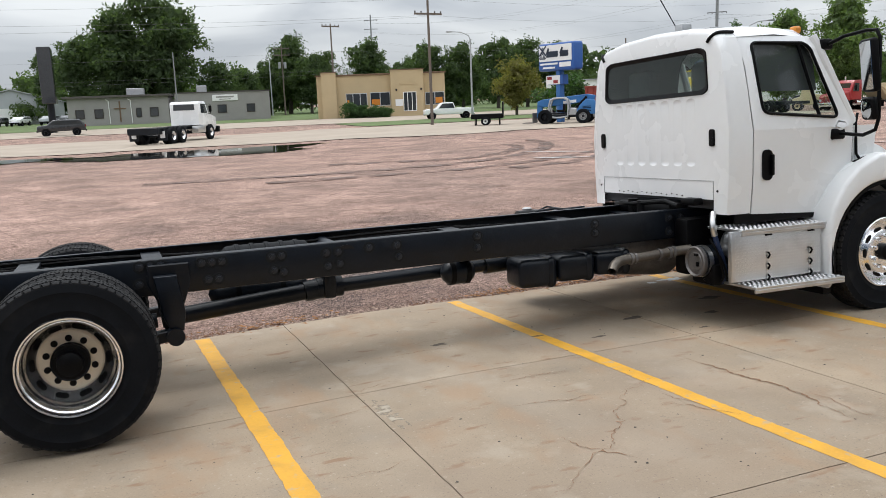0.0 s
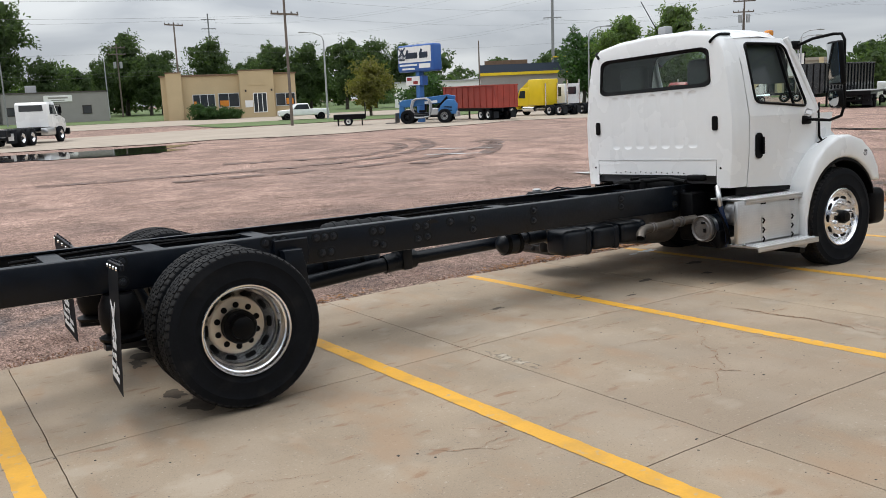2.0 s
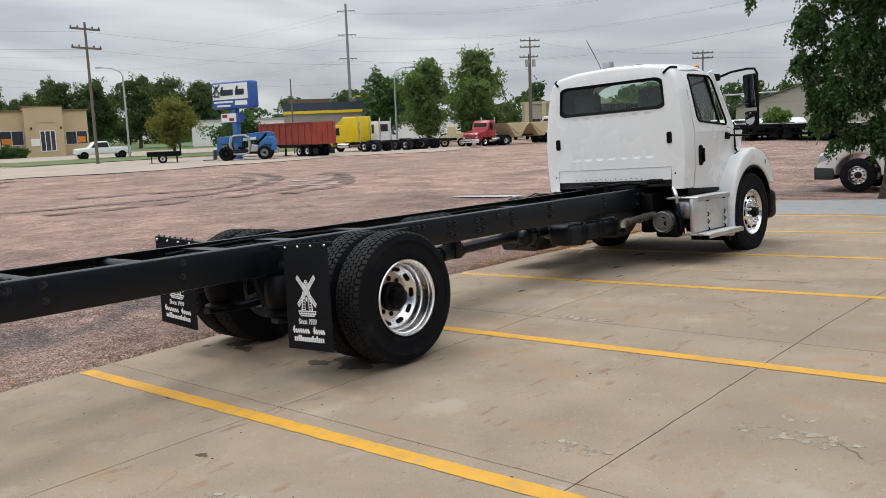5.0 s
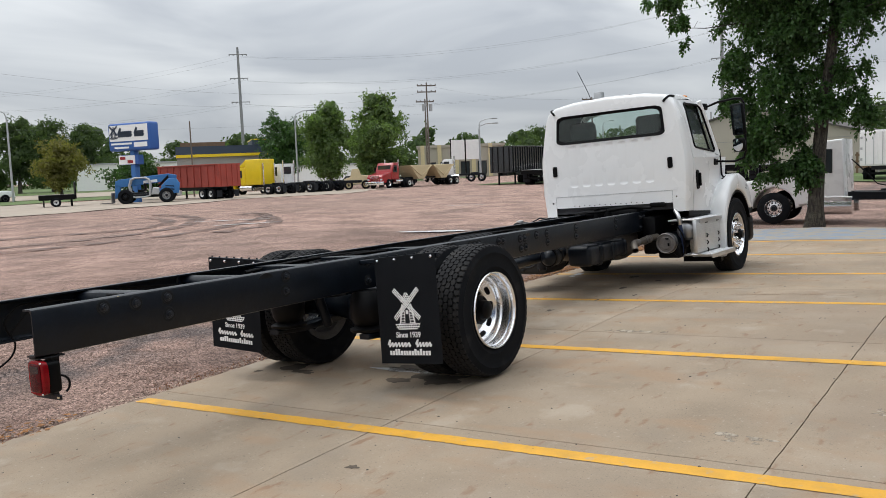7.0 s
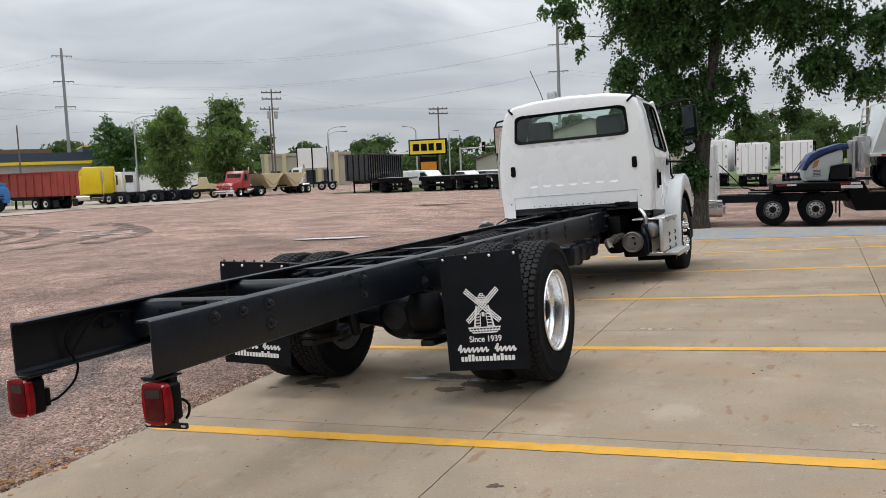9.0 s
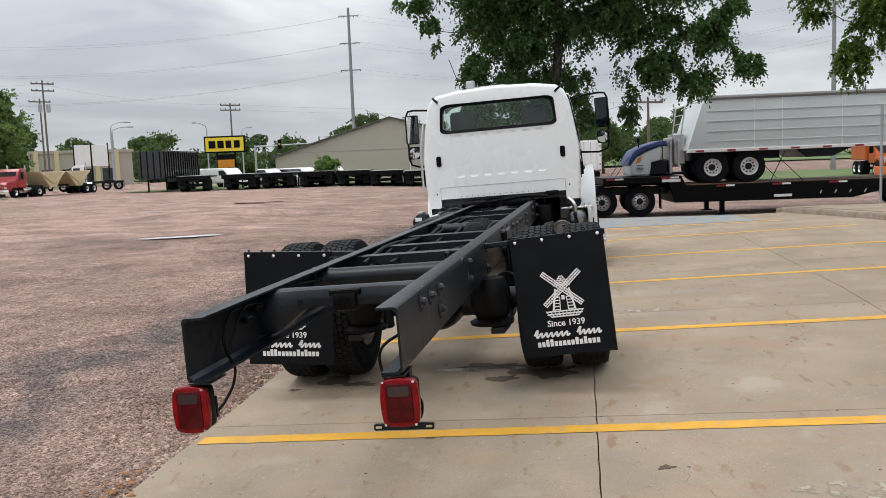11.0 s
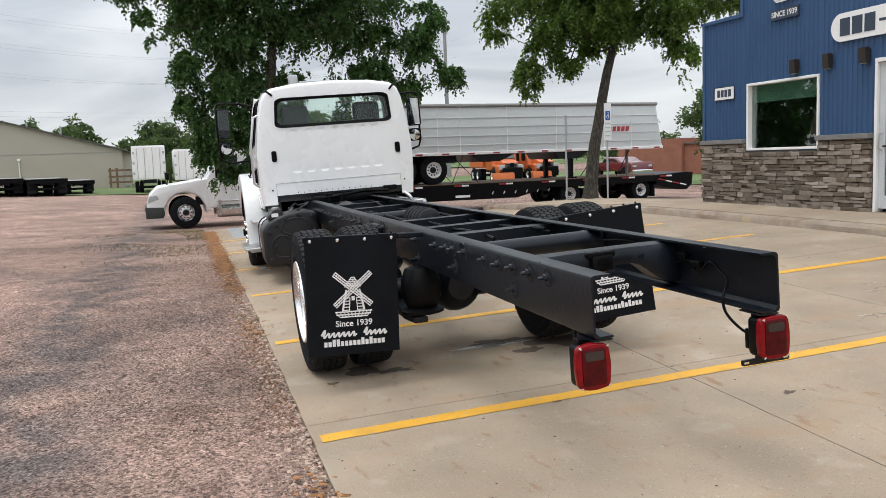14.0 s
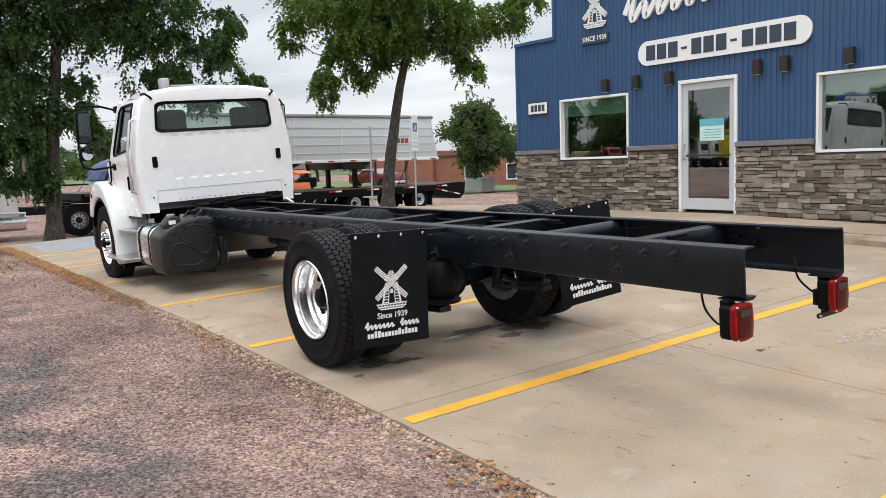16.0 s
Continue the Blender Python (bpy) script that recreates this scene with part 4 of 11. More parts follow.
def tread_mesh(r=R_TYRE, w=0.275, rows=6, n=62):
    """Staggered six-sided tread blocks with narrow grooves."""
    verts, faces = [], []
    wide = w * 0.93
    for j in range(rows):
        c = (-0.5 + (j + 0.5) / rows) * wide
        hw = wide / rows / 2
        drop = 0.009 if j in (0, rows - 1) else 0.0
        for k in range(n):
            a0 = (k + 0.5 * (j % 2)) * math.tau / n
            base = len(verts)
            ring = ((-0.49, 0), (-0.32, 1.0), (0.32, 1.0), (0.49, 0), (0.32, -1.0), (-0.32, -1.0))
            for rr, sh in ((r - 0.014 - drop, 1.0), (r - drop * 0.5, 0.972)):
                for e, v in ring:
                    a = a0 + e * sh * math.tau / n
                    out = 1 if (j == 0 and v < 0) or (j == rows - 1 and v > 0) else 0
                    q = rr - 0.013 * out
                    verts.append((q * math.cos(a), c + v * (hw - 0.002) * sh, q * math.sin(a)))
            faces.append(tuple(base + 6 + i for i in range(6)))
            for i in range(6):
                faces.append((base + i, base + (i + 1) % 6, base + 6 + (i + 1) % 6, base + 6 + i))
    bm = bmesh.new()
    me = from_lists("tread", verts, faces, M_TREAD)
    bm.from_mesh(me)
    bmesh.ops.recalc_face_normals(bm, faces=bm.faces)
    bm.to_mesh(me)
    bm.free()
    return me


def dish_rim_mesh(sign=-1):
    """Polished wheel: stepped outer barrel and the sloping ring that carries the vent openings; sign is the outer side."""
    bm = bmesh.new()
    s = sign
    lathe(bm, [(s * 0.134, 0.302), (s * 0.142, 0.297), (s * 0.140, 0.288), (s * 0.128, 0.281), (s * 0.104, 0.279), (s * 0.097, 0.270), (s * 0.060, 0.266), (s * 0.035, 0.264), (s * 0.022, 0.254), (s * 0.000, 0.250), (s * -0.012, 0.246), (s * -0.020, 0.240), (s * -0.072, 0.191), (s * -0.078, 0.183),
               (s * -0.095, 0.183), (s * -0.07, 0.25), (s * -0.13, 0.268), (s * -0.134, 0.302)], (0, 0, 0), "y", 72, close=True)
    return finish("rim", bm, M_CHROME, 28)


def disc_face_mesh(sign=-1):
    bm = bmesh.new()
    s = sign
    lathe(bm, [(s * -0.078, 0.184), (s * -0.070, 0.180), (s * -0.068, 0.172), (s * -0.068, 0.100), (s * -0.095, 0.100), (s * -0.095, 0.182)], (0, 0, 0), "y", 64, close=True)
    return finish("disc_face", bm, M_DISC, 30)


def slot_mesh(sign):
    """One long vent opening as a black plate on the sloping ring, its inner shade put into the colour."""
    bm = bmesh.new()
    out = [(0.018 * math.cos(a), (0.021 if k < 9 else -0.021) + 0.017 * math.sin(a)) for k, a in enumerate([math.pi * i / 8 for i in range(9)] + [math.pi + math.pi * i / 8 for i in range(9)])]
    prism(bm, out, "y", -0.006, 0.0035)
    bm.transform(Matrix.Translation((0.2155, sign * -0.046, 0)) @ Matrix.Rotation(sign * radians(46), 4, "Z"))
    return finish("vent_hole", bm, M_BLACK, 30)


def hole_mesh(sign, depth, rad, size, name, stretch=1.6):
    """Ventilation openings of a disc wheel as black plugs; the colour stands for the shade inside."""
    bm = bmesh.new()
    lathe(bm, [(-0.012, size), (0.004, size)], (0, 0, 0), "y", 14)
    bm.transform(Matrix.Translation((rad, sign * depth, 0)) @ Matrix.Diagonal((0.62, 1, stretch, 1)))
    return finish(name, bm, M_BLACK, 30)


def nut_mesh(sign, depth, rad, r=0.019, h=0.03, mat_=None):
    bm = bmesh.new()
    lathe(bm, [(sign * depth, r), (sign * (depth + h * 0.7), r), (sign * (depth + h), r * 0.7)], (rad, 0, 0), "y", 10)
    return finish("wheel_nut", bm, mat_ or M_STEEL, 30)


def front_rim_mesh(sign=-1):
    bm = bmesh.new()
    s = sign
    lathe(bm, [(s * 0.125, 0.300), (s * 0.130, 0.290), (s * 0.112, 0.276), (s * 0.055, 0.258), (s * 0.05, 0.245), (s * 0.085, 0.215), (s * 0.115, 0.185), (s * 0.122, 0.150), (s * 0.118, 0.095), (s * 0.118, 0.07),
               (s * 0.09, 0.07), (s * 0.05, 0.22), (s * -0.11, 0.262), (s * -0.13, 0.300)], (0, 0, 0), "y", 64, close=True)
    return finish("rim", bm, M_CHROME, 30)


TYRE, TREAD = tyre_mesh(), tread_mesh()


def kid(name, me, parent, p, label=""):
    ob = new(name, me)
    ob.parent = parent
    ob.matrix_basis = Matrix.Translation(p)
    return tagged(ob, label=label)


def ring_of(name, me, parent, n, half=0.0):
    """n alike pieces set round a wheel's middle."""
    for k in range(n):
        kid(name, me, parent, (0, 0, 0)).matrix_basis = Matrix.Rotation((k + half) * math.tau / n, 4, "Y")


def hub_mesh(sign, prof, name="hub", material=None):
    bm = bmesh.new()
    lathe(bm, [(sign * a, r) for a, r in prof], (0, 0, 0), "y", 28)
    return finish(name, bm, material or M_BLACK, 35)


for side, s in (("right", -1), ("left", 1)):
    rim, face, holes, nuts = dish_rim_mesh(s), disc_face_mesh(s), slot_mesh(s), nut_mesh(s, -0.070, 0.140, 0.0205, 0.014, M_BLACK)
    hub = hub_mesh(s, [(-0.1, 0.113), (0.0, 0.113), (0.012, 0.100), (0.015, 0.078), (0.06, 0.072), (0.072, 0.05), (0.078, 0.02), (0.078, 0.0)])
    hnuts = nut_mesh(s, 0.0, 0.09, 0.012, 0.016, M_BLACK)
    for k, y in enumerate((WR, WR - 0.335)):
        w = kid("rear_wheel", bpy.data.meshes.get("tyre"), truck, (0, s * y, ZR))
        w.name = "rear_wheel"
        kid("tread", TREAD, w, (0, 0, 0))
        if k == 0:
            kid("rim", rim, w, (0, 0, 0), "polished aluminium disc wheel")
            kid("disc_face", face, w, (0, 0, 0), "machined pale wheel face")
            ring_of("vent_hole", holes, w, 10)
            ring_of("wheel_nut", nuts, w, 10, 0.5)
            kid("hub", hub, w, (0, 0, 0), "matt black axle hub")
            ring_of("hub_nut", hnuts, w, 8, 0.5)
        else:
            bm = bmesh.new()
            lathe(bm, [(-0.13, 0.30), (-0.05, 0.25), (0.05, 0.25), (0.13, 0.30), (0.10, 0.24), (-0.10, 0.24)], (0, 0, 0), "y", 40, close=True)
            part("inner_rim", bm, M_STEEL, w)
    w = kid("front_wheel", TYRE, truck, (XF, s * WF, ZF))
    kid("tread", TREAD, w, (0, 0, 0))
    kid("rim", front_rim_mesh(s), w, (0, 0, 0), "polished aluminium disc wheel")
    ring_of("vent_hole", hole_mesh(s, 0.098, 0.205, 0.024, "vent_hole"), w, 10)
    ring_of("wheel_nut", nut_mesh(s, 0.115, 0.143, 0.019, 0.05, M_CHROME), w, 10, 0.5)
    kid("hub", hub_mesh(s, [(0.0, 0.07), (0.16, 0.07), (0.17, 0.055), (0.19, 0.05), (0.195, 0.0)]), w, (0, 0, 0), "black front hub cap")

# frame rails: open channels, flanges inward
RT, RB, RAIL_END, RAIL_FRONT = 1.04, 0.787, -3.235, 7.1
RISE = 0.006
for name, s in (("right", -1), ("left", 1)):
    bm = bmesh.new()
    y0, y1, t = s * 0.43, s * 0.345, 0.009
    r = 0.016
    prof = [(y1, RT - t), (y1, RT), (y0 - s * r, RT), (y0 - s * r * 0.3, RT - r * 0.3), (y0, RT - r), (y0, RB + r), (y0 - s * r * 0.3, RB + r * 0.3), (y0 - s * r, RB), (y1, RB), (y1, RB + t), (y0 - s * (t + r), RB + t), (y0 - s * t, RB + t + r), (y0 - s * t, RT - t - r), (y0 - s * (t + r), RT - t)]
    prism(bm, prof, "x", RAIL_END, RAIL_FRONT)
    for v in bm.verts:
        v.co.z += RISE * (v.co.x - 3)
    rail = part("frame_rail", bm, M_FRAME, truck, "glossy black steel channel frame rail")
    bm = bmesh.new()
    rng = random.Random(4 if s < 0 else 5)
    spots = [(0.45, 0.98), (0.52, 0.98), (0.59, 0.98), (0.44, 0.86), (0.52, 0.85), (0.86, 0.97), (0.93, 0.97), (1.0, 0.97), (0.90, 0.85), (0.97, 0.85), (1.35, 0.97), (1.42, 0.97), (1.36, 0.87), (1.43, 0.85), (1.75, 0.96), (1.84, 0.96), (1.76, 0.86), (1.85, 0.87), (2.08, 0.97), (2.3, 0.97), (2.31, 0.88),
             (2.97, 0.98), (2.966, 0.89), (4.04, 0.99), (4.04, 0.915), (4.78, 0.985), (4.9, 0.985), (4.78, 0.86), (4.9, 0.85), (-0.575, 0.97), (-0.58, 0.83), (-1.435, 0.963), (-1.445, 0.865), (-2.405, 0.955), (-2.403, 0.852), (-2.62, 0.95), (-2.825, 0.955)]
    if s > 0:
        spots = [(-1.07, 0.95), (-1.30, 0.955), (-1.44, 0.955), (-1.66, 0.957), (-1.45, 0.85), (-2.0, 0.948), (-2.21, 0.945), (-2.41, 0.95), (-2.41, 0.842), (-2.62, 0.948), (-2.82, 0.948), (-0.58, 0.95), (-0.58, 0.815), (0.45, 0.97), (0.55, 0.97), (0.45, 0.86), (0.55, 0.86), (0.9, 0.96), (1.0, 0.96), (1.42, 0.956), (1.69, 0.957), (1.90, 0.957), (2.18, 0.945), (2.45, 0.955), (2.65, 0.955),
                 (2.9, 0.95), (3.05, 0.87), (3.2, 0.95), (3.45, 0.95), (3.7, 0.96), (3.9, 0.96), (4.1, 0.96), (4.3, 0.96)]
    bm.free()
    nut = bmesh.new()
    lathe(nut, [(s * -0.001, 0.029), (s * 0.005, 0.028), (s * 0.006, 0.018), (s * 0.024, 0.018), (s * 0.025, 0.009), (s * (0.050 if s > 0 else 0.030), 0.009)], (0, 0, 0), "y", 8)
    nut_me = finish("bolt", nut, M_BOLT, 35)
    ring = bmesh.new()
    lathe(ring, [(s * 0.0005, 0.044), (s * 0.0025, 0.042), (s * 0.0025, 0.02)], (0, 0, 0), "y", 14, caps=False)
    ring_me = finish("washer", ring, M_DUSTY, 35)
    for x, z in spots:
        kid("bolt", nut_me, rail, (x, y0, z))
        kid("washer", ring_me, rail, (x, y0, z))
    bm = bmesh.new()
    lathe(bm, [(-0.001, 0.016), (0.001, 0.016), (0.0012, 0.0)], (-2.72, y0 - s * 0.0095, 0.99), "y", 12)
    part("rail_hole", bm, M_BLACK if s > 0 else M_SAND, rail)
    bm = bmesh.new()
    box(bm, RAIL_END + 0.01, RAIL_END + 0.16, y1 - s * 0.0 if s > 0 else y0 + 0.0, y0 if s > 0 else y1, 0.738, 0.745)
    part("end_plate", bm, M_FRAME, rail)


def crossmember(x, style="tube"):
    bm = bmesh.new()
    if style == "tube":
        tube(bm, [(x, -0.42, 0.925), (x, -0.36, 0.938), (x, -0.30, 0.94), (x, 0.30, 0.94), (x, 0.36, 0.938), (x, 0.42, 0.925)], [0.085, 0.066, 0.056, 0.056, 0.066, 0.085], 18)
        for s in (-1, 1):
            box(bm, x - 0.09, x + 0.09, s * 0.40, s * 0.42, 0.80, 1.0, 0.01, 1)
    elif style == "arch":
        # pressed rear member: a rounded beam whose underside arches over the axle, with a webbed foot on each rail
        rows = []
        for k in range(25):
            y = -0.42 + 0.84 * k / 24
            f = min(max((abs(y) - 0.17) / 0.2, 0), 1)
            low = 0.905 - 0.115 * f * f * (3 - 2 * f)
            wid = 0.052 + 0.03 * f
            rows.append([bm.verts.new((x + dx * wid, y, z)) for dx, z in ((-0.9, low), (-1.0, low + 0.02), (-1.0, 0.955), (-0.75, 0.985), (-0.3, 0.995), (0.3, 0.995), (0.75, 0.985), (1.0, 0.955), (1.0, low + 0.02), (0.9, low))])
        for a, b in zip(rows, rows[1:]):
            for k in range(10):
                bm.faces.new((a[k], a[(k + 1) % 10], b[(k + 1) % 10], b[k]))
        bm.faces.new(rows[0])
        bm.faces.new(rows[-1])
        bmesh.ops.recalc_face_normals(bm, faces=bm.faces)
        for y, z in ((-0.30, 0.945), (-0.22, 0.935), (0.22, 0.935), (0.30, 0.945)):
            lathe(bm, [(-0.0, 0.013), (-0.006, 0.012), (-0.006, 0.0)], (x - 0.06, y, z), "x", 10)
    else:
        prism(bm, [(x - 0.07, 0.80), (x - 0.06, 0.80), (x - 0.06, 0.985), (x + 0.06, 0.985), (x + 0.06, 0.80), (x + 0.07, 0.80), (x + 0.07, 0.995), (x - 0.07, 0.995)], "y", -0.42, 0.42)
        for k in range(-2, 3):
            lathe(bm, [(-0.002, 0.018), (0.002, 0.018)], (x - 0.071, k * 0.14, 0.89), "x", 8)
    return part("crossmember", bm, M_FRAME, truck)


for x, st in ((-2.42, "arch"), (-1.62, "tube"), (-0.95, "channel"), (-0.28, "channel"), (0.55, "channel"), (1.90, "tube"), (2.95, "channel"), (4.05, "channel"), (4.75, "channel")):
    crossmember(x, st)
bm = bmesh.new()
box(bm, -2.50, -2.465, -0.055, 0.055, 0.885, 0.965, 0.008, 2)
box(bm, -2.49, -2.46, -0.075, 0.075, 0.955, 0.985, 0.006, 1)
for k in range(3):
    lathe(bm, [(0, 0.012 + 0.010 * k), (-0.004, 0.012 + 0.010 * k), (-0.004, 0.008 + 0.010 * k)], (-2.50, 0, 0.922), "x", 12, caps=False)
part("sensor_block", bm, M_BLACK, truck)

# hoses and cables along the frame
for y, z, r in ((0.28, 0.98, 0.012), (0.25, 0.965, 0.010), (-0.27, 0.97, 0.012), (-0.30, 0.95, 0.009), (0.10, 0.955, 0.011), (0.02, 0.95, 0.009)):
    pts = [(x, y + 0.03 * math.sin(x * 3 + y * 9), z + 0.02 * math.sin(x * 2.2 + y * 30)) for x in np.arange(-1.2, 4.9, 0.2)]
    bm = bmesh.new()
    tube(bm, pts, r, 6)
    part("air_line", bm, M_BLACK, truck)
def slack(points, n=8):
    """A smooth run through a few points."""
    pts = [Vector(q) for q in points]
    out = []
    for i in range(len(pts) - 1):
        p0, p1, p2, p3 = pts[max(i - 1, 0)], pts[i], pts[i + 1], pts[min(i + 2, len(pts) - 1)]
        for k in range(n):
            t = k / n
            out.append(0.5 * (2 * p1 + (p2 - p0) * t + (2 * p0 - 5 * p1 + 4 * p2 - p3) * t * t + (3 * p1 - p0 - 3 * p2 + p3) * t ** 3))
    return out + [pts[-1]]


RUNS = (((-1.6, 0.37, 0.93), (-2.1, 0.39, 0.97), (-2.45, 0.39, 0.94), (-2.70, 0.385, 0.965), (-2.806, 0.385, 0.931), (-2.889, 0.385, 0.858), (-2.942, 0.385, 0.795), (-2.93, 0.37, 0.734), (-2.949, 0.375, 0.673), (-2.99, 0.385, 0.632), (-3.055, 0.395, 0.598), (-3.15, 0.40, 0.592)),
        ((-2.70, 0.39, 0.955), (-2.85, 0.39, 0.965), (-2.934, 0.388, 0.924), (-2.975, 0.386, 0.874), (-2.962, 0.386, 0.814), (-2.935, 0.384, 0.775)),
        ((-1.6, -0.37, 0.93), (-2.1, -0.39, 0.96), (-2.415, -0.39, 0.862), (-2.528, -0.39, 0.893), (-2.635, -0.39, 0.912), (-2.701, -0.39, 0.86), (-2.803, -0.39, 0.92), (-2.881, -0.39, 0.889), (-2.96, -0.372, 0.858), (-3.02, -0.315, 0.825), (-3.035, -0.292, 0.785), (-3.05, -0.30, 0.725), (-3.09, -0.335, 0.665), (-3.13, -0.375, 0.63)),
        ((-3.15, -0.43, 0.645), (-3.10, -0.445, 0.63), (-3.08, -0.455, 0.60), (-3.085, -0.455, 0.565), (-3.10, -0.45, 0.545)))
for run in RUNS:
    bm = bmesh.new()
    tube(bm, slack(run), 0.0062, 8)
    part("light_cable", bm, M_BLACK, truck)
for s in (-1, 1):
    for x, z in ((-2.58, 0.93), (-2.70, 0.90)):
        bm = bmesh.new()
        box(bm, x - 0.035, x + 0.035, s * 0.375, s * 0.40, z - 0.015, z + 0.015, 0.005, 1)
        tube(bm, [(x, s * 0.40, z), (x, s * 0.42, z)], 0.012, 8)
        part("connector", bm, M_BLACK, truck)

# tail lights on brackets under the rail ends
def rounded(pts, r, seg=5):
    """A polygon with its corners rounded."""
    out = []
    n = len(pts)
    for i, p in enumerate(pts):
        p, a, b = Vector(p), Vector(pts[i - 1]), Vector(pts[(i + 1) % n])
        da, db = (a - p), (b - p)
        t = min(r, da.length * 0.45, db.length * 0.45)
        s, e = p + da.normalized() * t, p + db.normalized() * t
        for k in range(seg + 1):
            f = k / seg
            out.append(tuple((1 - f) ** 2 * s + 2 * f * (1 - f) * p + f * f * e))
    return out


def rounded_box(a, b, c, d, r):
    """A rectangle's outline with round corners."""
    out = []
    for cx, cz, a0 in ((b - r, d - r, 0), (a + r, d - r, 90), (a + r, c + r, 180), (b - r, c + r, 270)):
        out += [(cx + r * math.cos(radians(a0 + 18 * k)), cz + r * math.sin(radians(a0 + 18 * k))) for k in range(6)]
    return out


def barrelled(outline, cy, cz):
    """Lets the sides of an outline bulge a little between the corners."""
    rows = []
    for (a, b), (c, d) in zip(outline, outline[1:] + outline[:1]):
        rows.append((a, b))
        if math.hypot(c - a, d - b) > 0.05:
            for t in (0.2, 0.4, 0.6, 0.8):
                y, z = a + (c - a) * t, b + (d - b) * t
                k = 0.0055 * math.sin(math.pi * t)
                rows.append((y + math.copysign(k, y - cy) * (abs(c - a) < abs(d - b)), z + math.copysign(k, z - cz) * (abs(c - a) > abs(d - b))))
    return rows


for s in (-1, 1):
    yc = 0.435 if s > 0 else -0.405
    bm = bmesh.new()
    box(bm, -3.20, -3.12, yc - 0.060, yc + 0.060, 0.552, 0.722, 0.02, 3)
    box(bm, -3.16, -3.11, yc - 0.03, yc + 0.03, 0.71, 0.742, 0.004, 1)
    box(bm, -3.125, -3.095, yc - s * 0.005, yc - s * 0.055, 0.575, 0.665, 0.008, 2)
    lamp = part("tail_light", bm, M_BLACK, truck, "red square tail light in a black housing")
    bm = bmesh.new()
    prism(bm, barrelled(rounded_box(yc - 0.070, yc + 0.070, 0.552, 0.730, 0.026), yc, 0.641), "x", -3.232, -3.197, 0.007, 3)
    lens = part("red_lens", bm, M_RED, lamp, smooth=40)
    bm = bmesh.new()
    prism(bm, rounded_box(yc - 0.052, yc + 0.052, 0.567, 0.716, 0.016), "x", -3.2375, -3.22, 0.004, 2)
    part("inner_lens", bm, M_REDDARK, lens, smooth=40)
    bm = bmesh.new()
    prism(bm, rounded_box(yc - 0.040, yc + 0.040, 0.668, 0.705, 0.008), "x", -3.2405, -3.22)
    part("clear_lens", bm, M_LENS, lamp)
    for dy in (-0.058, 0.058):
        for dz in (0.560, 0.722):
            bm = bmesh.new()
            lathe(bm, [(0.0, 0.0055), (-0.006, 0.005)], (-3.233, yc + dy, dz), "x", 8)
            part("screw", bm, M_CHROME, lamp)
    if s < 0:
        bm = bmesh.new()
        prism(bm, rounded_box(-0.516, -0.282, 0.520, 0.545, 0.006), "x", -3.173, -3.161)
        box(bm, -3.16, -3.13, yc - 0.03, yc + 0.03, 0.53, 0.565)
        plate_bar = part("plate_bracket", bm, M_FRAME, lamp)
        for y in (-0.497, -0.301):
            bm = bmesh.new()
            prism(bm, rounded_box(y - 0.012, y + 0.012, 0.528, 0.537, 0.0035), "x", -3.1745, -3.172)
            part("slot", bm, M_SAND, plate_bar)

# mud flaps with hanger bars
def flap_words(parent, m):
    """The white print on a flap, in the flap's own plane."""
    windmill(parent, m @ pose(0.0, -0.0085, -0.004), 0.262, M_PRINT, 0.002)
    lettering("words", "Since 1939", 0.056, m @ pose(0.0, -0.0118, -0.176, 90, 0, 0), M_PRINT, parent, bold=0.0009, spacing=1.0)
    script_bar(parent, m @ pose(0, -0.0085, -0.240), 0.45, 0.062, M_PRINT, 0.002)
    glyph_row(parent, m @ pose(0, -0.0085, -0.300), 0.41, 0.046, M_PRINT, 0.002, 15)


